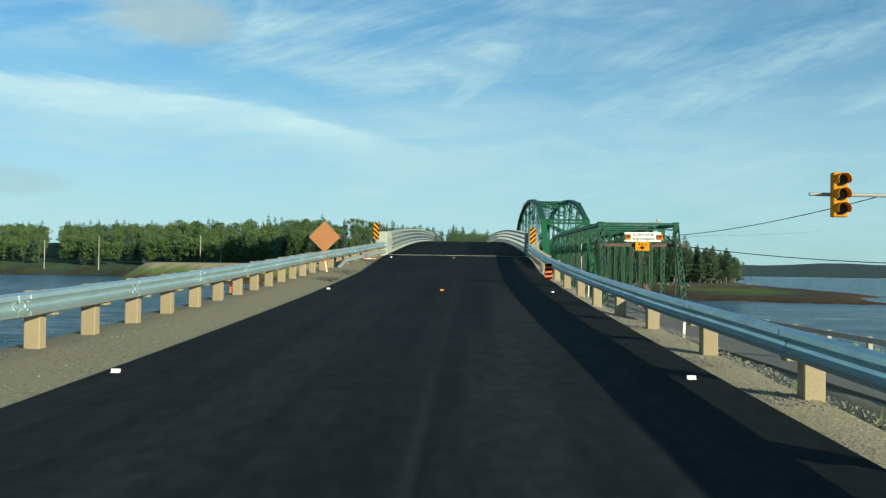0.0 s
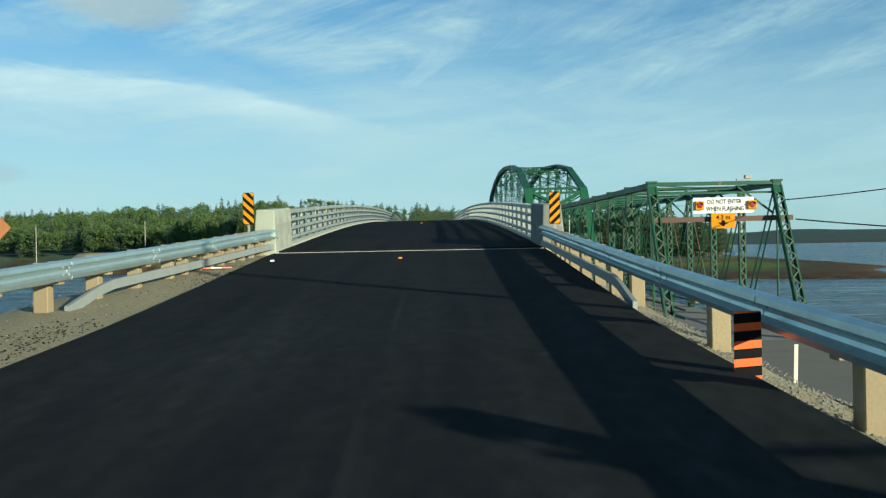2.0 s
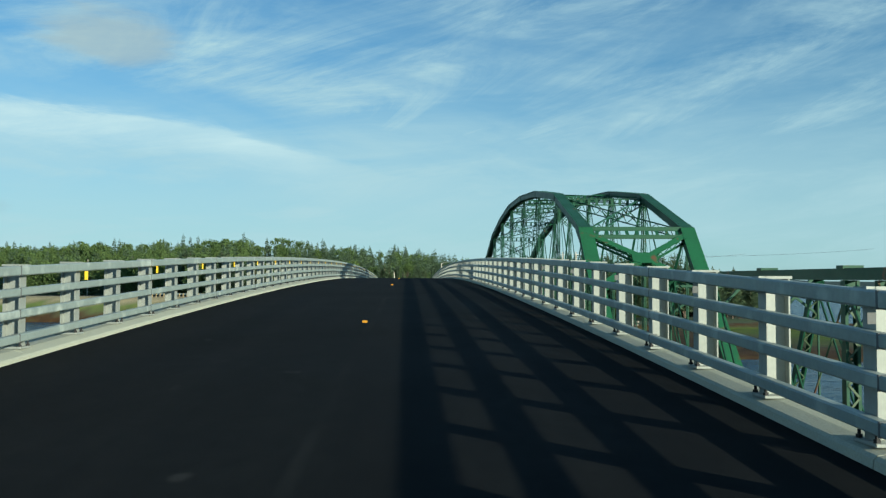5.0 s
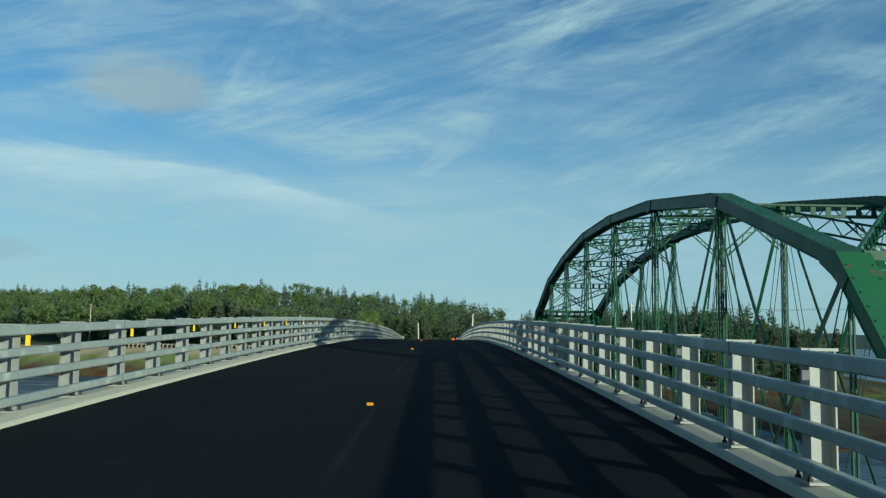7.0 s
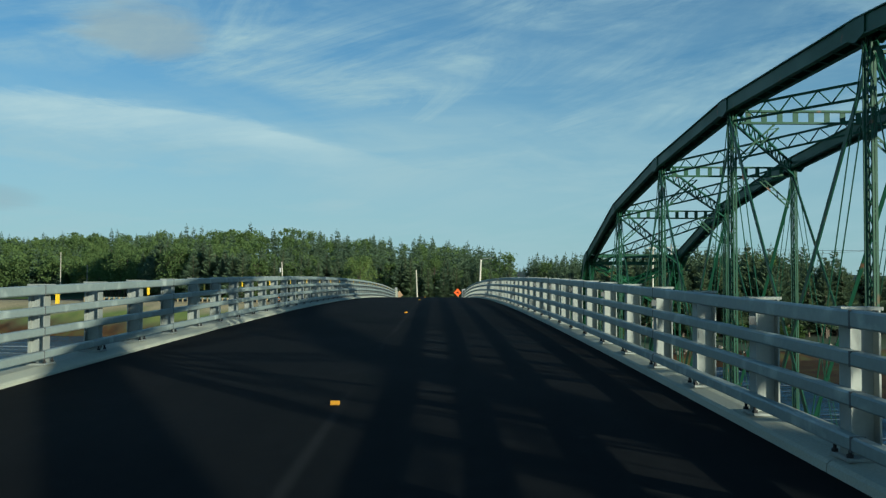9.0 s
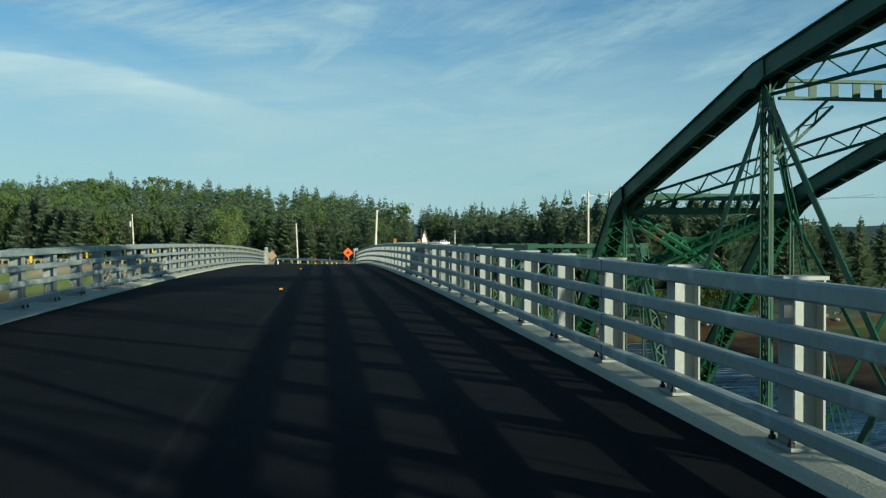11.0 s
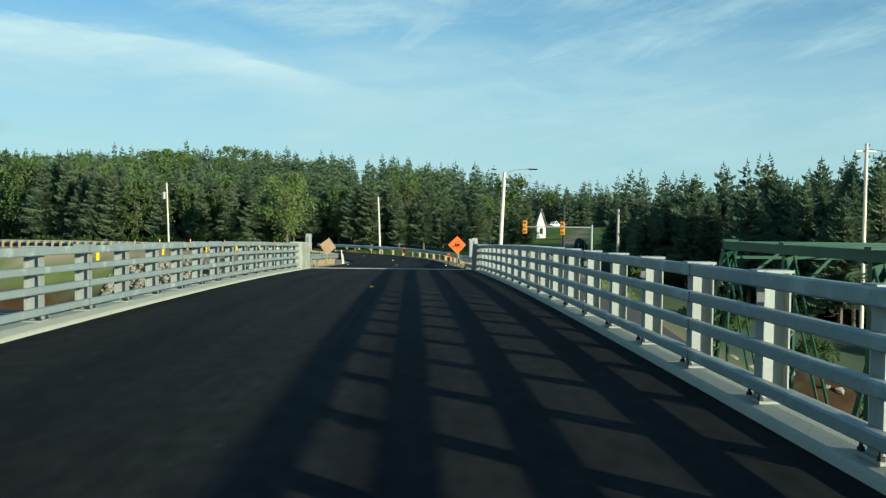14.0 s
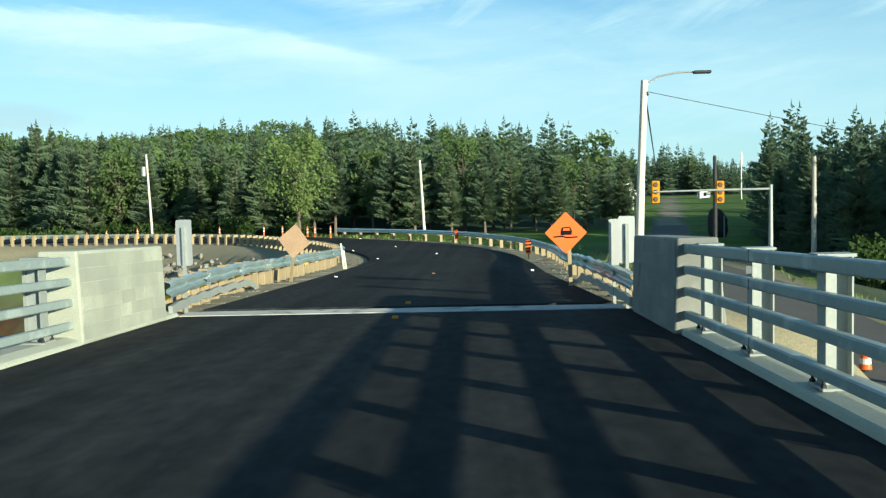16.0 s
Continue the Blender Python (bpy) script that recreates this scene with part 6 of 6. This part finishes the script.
# street lamp beside the far end
g = ground_z(6.65, 243)
e = thing("street_lamp", "pale timber street lamp pole with a slim grey lamp arm", "street lamp", (6.62, 243, g))
bm = bmesh.new()
tube(bm, [(0, 0, -0.5), (0.12, 0, (9.7 - g) / 2), (0.26, 0, 9.7 - g)], [0.15, 0.13, 0.11], 12)
part("pole", bm, POLE_WOOD, e)
bm = bmesh.new()
tube(bm, [(0.26, 0, 9.35 - g), (0.4, 0, 9.62 - g), (0.75, 0, 9.82 - g), (1.3, 0, 9.92 - g), (1.9, 0, 9.93 - g)], 0.03, 8)
part("lamp_arm", bm, ALU, e)
bm = bmesh.new()
box(bm, 1.85, 2.4, -0.13, 0.13, 9.87 - g, 9.96 - g)
bevel(bm, 0.02)
part("lamp_head", bm, DARK, e, "flat dark lamp head")
bm = bmesh.new()
tube(bm, [(0.26, 0, 9.3 - g), (0.33, -0.05, 9.3 - g), (0.36, -0.05, 9.2 - g)], 0.05, 6)
part("cable_clamp", bm, DARK, e)


def cable(a, b, sag, r=0.022, label="thin black overhead cable between poles"):
    bm = bmesh.new()
    a, b = Vector(a), Vector(b)
    tube(bm, [a.lerp(b, t) - Vector((0, 0, sag * 4 * t * (1 - t))) for t in np.linspace(0, 1, 24)], r, 5)
    tagged(part("overhead_cable", bm, CABLE), label, "cable", "cables")


cable((14.3, 59.6, 3.95), (17.6, 22.1, 5.7), 0.55, 0.02)
cable((14.7, 59.4, 3.2), (40, 34, 3.3), 1.15, 0.026, "thick black cable hanging from the old bridge")
cable((6.9, 243, 9.35), (25.6, 252, 6.7), 0.1, 0.012, "thin grey cable from the street lamp into the trees")
cable((6.9, 243, 9.3), (18.5, 300.0, 6.6), 0.3, 0.028, "black cable from the street lamp to the woods")
cable((30.9, 243.3, 11.6), (70, 250, 12), 1.0, 0.02)
cable((33.6, 243.7, 11.8), (90, 236, 12.5), 1.0, 0.02)

# ---- small things on the road and beside it ----


def road_marker(x, y, z, mat, label):
    bm = bmesh.new()
    box(bm, -0.05, 0.05, -0.01, 0.01, 0, 0.042)
    box(bm, -0.05, 0.05, -0.05, 0.01, 0, 0.007)
    bevel(bm, 0.002)
    o = tagged(part("road_marker", bm, mat), label, "road marker", "temporary road markers")
    o.location = (x, y, z + 0.001)


def marker_z(x, y):
    return near_line(x, y)[1] if y > 229 else road_z(y)


for x, y in ((-0.15, 25.5), (-0.15, 47.7), (0.05, 80.6), (0.1, 103.1), (0.1, 125.3), (0.08, 146), (0.06, 166.8), (0.06, 186.4), (0.05, 208.3), (0.0, 227.6), (-0.1, 242.4), (0.0, 230.3)):
    road_marker(x, y, marker_z(x, y), TAB, "small yellow temporary road marker on the asphalt")
for x, y in ((-3.35, 10.1), (3.05, 10.3), (-3.32, 25.5), (2.9, 25.3), (-3.4, 47.6), (-3.14, 241.4), (-3.6, 257.6), (-6.0, 266.2), (-3.8, 269.6), (-7.5, 281.2), (-0.84, 260.8), (2.6, 264.0), (3.15, 243.0)):
    road_marker(x, y, marker_z(x, y), WHITE, "small white temporary road marker at the road edge")

for x, y, h in ((5.95, 31.6, 0.85), (6.4, 31.5, 0.73), (4.75, 17.9, 0.65), (-6.6, 27.5, 0.8), (5.3, 36.0, 0.7)):
    z = ground_z(x, y)
    e = thing("survey_stake", "thin timber survey stake painted bright orange", "stake", (x, y, z), "survey stakes")
    bm = bmesh.new()
    beam(bm, (0, 0, -0.2), (0.03, 0, h), 0.05, 0.02)
    part("stake", bm, ORANGE if h > 0.72 else POLE_WOOD, e)

# a striped stake lying in spilled asphalt at the road's edge
e = thing("marker_stake", "fallen orange and white striped marker stake lying on the shoulder", "stake", (-4.55, 45.4, ground_z(-4.55, 45.4) + 0.06))
e.rotation_euler.z = radians(25)
for k in range(5):
    bm = bmesh.new()
    box(bm, -0.6 + k * 0.24, -0.6 + k * 0.24 + 0.24, -0.03, 0.03, -0.012, 0.012)
    part("band", bm, WHITE if k % 2 else ORANGE, e)

# a fallen sign board propped behind the guardrail
bm = bmesh.new()
board = [Vector(p) for p in ((4.41, 19.07, 0.48), (4.98, 20.6, 0.72), (4.5, 20.8, 1.26), (4.28, 20.0, 0.9))]
lay = Vector((0.03, -0.01, 0.02))
hexa(bm, board + [p + lay for p in board])
bmesh.ops.recalc_face_normals(bm, faces=bm.faces[:])
tagged(part("fallen_sign_board", bm, material("dull_red_brown_board", (0.12, 0.05, 0.033), 0.7, tint=(0.08, 0.04, 0.03), scale=3, fine=20)), "dull red-brown sign board fallen behind the guardrail", "sign board")


def drum(x, y, z, label="small orange and white banded traffic drum on the old road"):
    e = thing("traffic_drum", label, "traffic drum", (x, y, z), "traffic drums")
    prof = [(0.29, 0), (0.30, 0.06), (0.27, 0.08), (0.26, 0.3), (0.25, 0.32), (0.245, 0.55), (0.235, 0.57), (0.225, 0.8), (0.2, 0.92), (0.12, 0.96)]
    for a, b, m in ((0, 3, ORANGE), (3, 5, WHITE), (5, 7, ORANGE), (7, 8, WHITE), (8, 9, ORANGE)):
        bm = bmesh.new()
        tube(bm, [(0, 0, prof[i][1]) for i in range(a, b + 1)], [prof[i][0] + (0.003 if m is WHITE else 0) for i in range(a, b + 1)], 16)
        part("band" if m is WHITE else "drum_body", bm, m, e, "white reflective band" if m is WHITE else "")
    bm = bmesh.new()
    tube(bm, [(0, 0, -0.01), (0, 0, 0.05)], 0.36, 16)
    part("base_ring", bm, DARK, e)
    e.scale = (0.55, 0.55, 0.55)


for x, y in ((11.0, 235.8), (12.1, 233.4)):
    drum(x, y, ground_z(x, y) + 0.05)


def cone(x, y, tall=0.9):
    z = ground_z(x, y)
    e = thing("traffic_post", "slim orange traffic post with white bands beside the far road", "traffic cone", (x, y, z), "orange traffic posts")
    bm = bmesh.new()
    tube(bm, [(0, 0, 0), (0, 0, tall)], [0.075, 0.05], 10)
    part("tube", bm, ORANGE, e)
    for h in (0.6, 0.8):
        bm = bmesh.new()
        tube(bm, [(0, 0, h * tall - 0.05), (0, 0, h * tall + 0.05)], 0.072, 10)
        part("band", bm, WHITE, e)
    bm = bmesh.new()
    tube(bm, [(0, 0, 0), (0, 0, 0.05)], 0.2, 8)
    part("base", bm, DARK, e)


for x, y in ((-17.5, 292.6), (-15.7, 291.9), (-13.3, 290.8), (-12.6, 290.5), (-11.0, 288.9), (-36.3, 299.4), (-34.2, 299.0), (-30.9, 298.2), (-26.8, 297.0), (-22.3, 295.6)):
    cone(x, y, 1.2)


def wrapped_sign():
    z = ground_z(18.1, 277.3)
    e = thing("wrapped_sign", "tall board wrapped in crumpled black plastic beside the drive", "covered sign", (18.1, 277.3, z))
    for x in (-0.35, 0.3):
        bm = bmesh.new()
        tube(bm, [(x, -0.5, -0.3), (x, -0.5, 1.6)], 0.05, 8)
        part("post", bm, GALV, e, "slim pale steel post")
    bm = bmesh.new()
    rows = []
    rnd = random.Random(3)
    top = 4.6 - z
    for h, r in ((0.05, 0.62), (0.25, 0.7), (0.45, 0.66), (0.6, 0.72), (0.75, 0.62), (0.88, 0.5), (0.97, 0.3), (1.0, 0.1)):
        rows.append([(r * rnd.uniform(0.85, 1.1) * math.cos(a) - 0.2 * h * h, 0.55 * r * rnd.uniform(0.7, 1.25) * math.sin(a), h * top + rnd.uniform(-0.05, 0.05)) for a in np.linspace(0, math.tau, 17)[:-1]])
    sweep(bm, rows)
    part("plastic_wrap", bm, DARK, e, "crumpled black plastic sheet", smooth=True)
    z = ground_z(13.6, 260.5)
    e = thing("dark_post", "tall dark stained timber post beside the old road", "post", (13.6, 260.5, z))
    bm = bmesh.new()
    tube(bm, [(0, 0, -0.3), (0.02, 0, 4.0), (0, 0, 7.7 - z)], [0.12, 0.11, 0.09], 10)
    part("shaft", bm, DARK, e)
    bm = bmesh.new()
    tube(bm, [(0, 0, 7.68 - z), (0, 0, 7.76 - z)], [0.1, 0.05], 10)
    part("cap", bm, BROWN, e)


wrapped_sign()


def pickup(x, y, turn, mat, label):
    """A small far pick-up: body, cab, glass, wheels."""
    z = ground_z(x, y)
    e = thing("pickup_truck", label, "pickup truck", (x, y, z))
    e.rotation_euler.z = radians(turn)
    bm = bmesh.new()
    box(bm, -2.6, 2.6, -0.9, 0.9, 0.45, 1.05)
    bevel(bm, 0.08, 2)
    part("body", bm, mat, e)
    bm = bmesh.new()
    hexa(bm, [(-0.6, -0.85, 1.05), (1.3, -0.85, 1.05), (1.3, 0.85, 1.05), (-0.6, 0.85, 1.05), (-0.3, -0.72, 1.75), (0.8, -0.72, 1.75), (0.8, 0.72, 1.75), (-0.3, 0.72, 1.75)])
    cab = part("cab", bm, mat, e)
    bm = bmesh.new()
    for s in (-1, 1):
        hexa(bm, [(-0.4, s * 0.83, 1.15), (1.1, s * 0.83, 1.15), (1.1, s * 0.85, 1.15), (-0.4, s * 0.85, 1.15), (-0.2, s * 0.735, 1.65), (0.72, s * 0.735, 1.65), (0.72, s * 0.755, 1.65), (-0.2, s * 0.755, 1.65)])
    part("side_windows", bm, DARK, cab)
    for wx in (-1.7, 1.7):
        for s in (-1, 1):
            bm = bmesh.new()
            tube(bm, [(wx, s * 0.72, 0.37), (wx, s * 0.93, 0.37)], 0.37, 14)
            part("wheel", bm, DARK, e)


pickup(40.0, 444, 42, WHITE, "white pickup truck parked on the grass by the drive")
pickup(35.6, 436, 25, DARK, "dark pickup truck parked under the trees")



def house(x0, x1, y0, y1, eave, peak, label):
    """A small gabled house, its white end wall towards the bridge."""
    z = min(ground_z(x, y) for x in (x0, x1) for y in (y0, y1)) - 0.3
    e = thing("house", label, "house", ((x0 + x1) / 2, y0, z))
    w, d, h, p = (x1 - x0) / 2, y1 - y0, eave - z, peak - z
    bm = bmesh.new()
    sweep(bm, [[(-w, y, 0), (w, y, 0), (w, y, h), (0, y, p), (-w, y, h)] for y in (0, d)])
    bmesh.ops.recalc_face_normals(bm, faces=bm.faces[:])
    part("wall", bm, WHITE, e)
    for s in (-1, 1):
        bm = bmesh.new()
        rows = [[(s * (w + 0.25), y, h - 0.35), (0, y, p + 0.05), (0, y, p + 0.2), (s * (w + 0.25), y, h - 0.2)] for y in (-0.3, d + 0.3)]
        sweep(bm, rows)
        bmesh.ops.recalc_face_normals(bm, faces=bm.faces[:])
        part("roof", bm, GREY_POLE, e, "dark weathered roof slope")
    bm = bmesh.new()
    box(bm, -0.3, 0.3, -0.04, 0.0, h * 0.4, h * 0.4 + min(1.1, h * 0.4))
    window = part("window", bm, DARK, e)
    bm = bmesh.new()
    box(bm, -0.38, 0.38, -0.06, -0.01, h * 0.4 - 0.1, h * 0.4)
    part("sill", bm, WHITE, window)


house(23.1, 24.7, 351, 353.6, 5.2, 8.0, "narrow white wooden house with a steep gable behind the trees")
house(49.6, 51.8, 414, 416.5, 4.95, 5.05, "small white shed at the end of the drive")

z = ground_z(52, 391)
e = thing("flag_pole", "slim white flag pole with a furled red and white flag", "flag pole", (52.0, 391, z))
bm = bmesh.new()
tube(bm, [(0, 0, -0.2), (0, 0, 9.2)], [0.11, 0.08], 8)
part("pole", bm, WHITE, e)
bm = bmesh.new()
sweep(bm, [[(0.06 + 0.05 * math.sin(h * 5), -0.08, h), (0.28 + 0.05 * math.sin(h * 7), 0.02, h), (0.1, 0.1, h)] for h in np.linspace(6.6, 9.0, 7)])
part("flag", bm, material("flag_cloth", (0.6, 0.05, 0.04), 0.8, tint=(0.7, 0.6, 0.58), scale=1.2, amount=0.8), e)

# low guide rail of the old road
e = thing("guide_rail", "low weathered timber guide rail beside the old road", "guardrail")
for k in range(17):
    y = -8 + k * 3.8
    bm = bmesh.new()
    box(bm, 15.15, 15.33, y - 0.09, y + 0.09, -1.6, -0.72)
    bevel(bm, 0.015)
    part("post", bm, GREY_POLE, e)
bm = bmesh.new()
beam(bm, (15.1, -10, -0.85), (15.1, 55.5, -0.83), 0.05, 0.2)
part("rail", bm, GREY_POLE, e)

# ---- stones, gravel, grass ----


def stone_mesh(seed, flat=0.7):
    rnd = random.Random(seed)
    bm = bmesh.new()
    bmesh.ops.create_icosphere(bm, subdivisions=1, radius=0.5)
    for v in bm.verts:
        v.co *= rnd.uniform(0.72, 1.2)
        v.co.z *= flat
    me = bpy.data.meshes.new("stone")
    bm.to_mesh(me)
    bm.free()
    me.materials.append(ROCK)
    return me


def rip_rap():
    rnd = random.Random(8)
    stock = [stone_mesh(k) for k in range(8)]
    e = thing("rip_rap", "pale broken stone heaped along the banks below the road", "stone bank", kind="structure")
    spots = []
    for _ in range(290):
        i = rnd.randrange(4, 47)
        p, w = BEND[i], bend_way(i)
        d = -(8.7 + rnd.random() ** 1.2 * 3.4)
        spots.append((p.x + w.y * d, p.y - w.x * d, rnd.uniform(0.5, 1.2)))
    for _ in range(60):
        x = rnd.uniform(16, 58)
        spots.append((x, np.interp(x, *SHORE) + rnd.uniform(3, 9), rnd.uniform(0.35, 0.9)))
    for _ in range(20):
        y = rnd.uniform(-2, 56)
        spots.append((rnd.choice((rnd.uniform(16.4, 18.2), rnd.uniform(-8.3, -6.9))), y, rnd.uniform(0.25, 0.6)))
    for x, y, r in spots:
        o = new("stone", rnd.choice(stock))
        o.parent = e
        o.matrix_basis = Matrix.Translation((x, y, ground_z(x, y) + 0.1 * r)) @ pose(0, 0, 0, rnd.uniform(-25, 25), rnd.uniform(-25, 25), rnd.uniform(0, 360)) @ Matrix.Diagonal((r, r * rnd.uniform(0.7, 1.2), r, 1))
    # the smaller stones between them
    verts, faces = [], []
    shapes = [([v.co.copy() for v in me.vertices], [tuple(q.vertices) for q in me.polygons]) for me in stock]
    for _ in range(1900):
        i = rnd.randrange(4, 47)
        p, w = BEND[i], bend_way(i)
        d = -(8.5 + rnd.random() * 3.6)
        x, y, r = p.x + w.y * d + rnd.uniform(-0.8, 0.8), p.y - w.x * d + rnd.uniform(-0.8, 0.8), rnd.uniform(0.22, 0.6)
        m = Matrix.Translation((x, y, ground_z(x, y) + 0.08 * r)) @ Matrix.Rotation(rnd.uniform(0, 6.28), 4, Vector((rnd.gauss(0, 1), rnd.gauss(0, 1), 1)).normalized()) @ Matrix.Scale(r, 4)
        vs, fs = rnd.choice(shapes)
        n = len(verts)
        verts += [tuple(m @ v) for v in vs]
        faces += [tuple(n + q for q in t) for t in fs]
    me = bpy.data.meshes.new("small_stones")
    me.from_pydata(verts, [], faces)
    me.materials.append(ROCK)
    tagged(new("small_stones", me), "pale broken stone filling the bank below the bend", "stone bank", kind="stuff")


rip_rap()


def scatter(name, label, category, mat, shape, spots):
    """Many small alike pieces as one object."""
    tris = []
    for (x, y, z), s, a in spots:
        c, q = math.cos(a) * s, math.sin(a) * s
        for t in shape:
            tris.append([(x + c * p[0] - q * p[1], y + q * p[0] + c * p[1], z + s * p[2]) for p in t])
    tagged(new(name, tri_mesh(name, tris, mat)), label, category, kind="stuff")


def litter():
    rnd = random.Random(4)
    v = [(0.5, 0, 0), (-0.1, 0.45, 0.05), (-0.45, -0.1, 0), (0.05, -0.5, 0.02), (0.05, 0.05, 0.38)]
    stone = [(v[0], v[1], v[4]), (v[1], v[2], v[4]), (v[2], v[3], v[4]), (v[3], v[0], v[4])]
    spots = []
    for _ in range(16000):
        if rnd.random() < 0.95:
            x, y = 3.5 + abs(rnd.gauss(0, 0.9)), rnd.uniform(3, 51)
        else:
            x, y = -3.95 - abs(rnd.gauss(0.9, 0.8)), rnd.uniform(3, 51)
        if x < 5.8:
            spots.append(((x, y, ground_z(x, y) - 0.004), rnd.uniform(0.012, 0.05), rnd.uniform(0, 6.28)))
    for _ in range(2500):
        i = rnd.randrange(2, 26)
        p, w = BEND[i], bend_way(i)
        d = rnd.choice((-1, 1)) * rnd.uniform(3.9, 6.0)
        x, y = p.x + w.y * d, p.y - w.x * d
        spots.append(((x, y, ground_z(x, y) - 0.004), rnd.uniform(0.04, 0.12), rnd.uniform(0, 6.28)))
    crumbs = []
    for _ in range(1100):
        x, y = -3.75 - abs(rnd.gauss(0, 0.4)), rnd.choice((rnd.gauss(44.5, 2.2), rnd.gauss(35.5, 0.9), rnd.gauss(31, 0.5)))
        crumbs.append(((x, y, ground_z(x, y) - 0.002), rnd.uniform(0.012, 0.05), rnd.uniform(0, 6.28)))
    scatter("asphalt_crumbs", "spilled black asphalt crumbs on the gravel shoulder", "asphalt", ASPHALT, stone, crumbs)
    scatter("gravel_stones", "loose pale gravel stones on the shoulders", "gravel", ROCK, stone, spots)
    blade = []
    for k in range(7):
        a, h, l = k * 0.9, rnd.uniform(0.6, 1.0), rnd.uniform(0.15, 0.4)
        b = (0.08 * math.cos(a * 2), 0.08 * math.sin(a * 2), 0)
        blade.append(((b[0] - 0.03, b[1], 0), (b[0] + 0.03, b[1] + 0.02, 0), (b[0] + l * math.cos(a), b[1] + l * math.sin(a), h)))
    spots = []
    for _ in range(16000):
        x = rnd.uniform(-75, 60)
        y = np.interp(x, *SHORE) + 5 + rnd.random() ** 1.3 * 34
        h, c = ground(x, y)
        if c[1] > 0.5 and h > -1.6:
            spots.append(((x, y, h - 0.02), rnd.uniform(0.08, 0.2) if x < -5 and y < tree_line(x) - 12 else rnd.uniform(0.2, 0.5), rnd.uniform(0, 6.28)))
    for _ in range(2500):
        x, y = rnd.choice((rnd.uniform(15.4, 17.5), rnd.uniform(6.2, 8.6))), rnd.uniform(0, 56)
        spots.append(((x, y, ground_z(x, y) - 0.02), rnd.uniform(0.2, 0.5), rnd.uniform(0, 6.28)))
    scatter("grass", "rough green grass on the banks", "grass", material("grass_blades", (0.13, 0.18, 0.04), 0.8, tint=(0.2, 0.2, 0.06), scale=0.4, fine=3, bump=0), blade, spots)


litter()
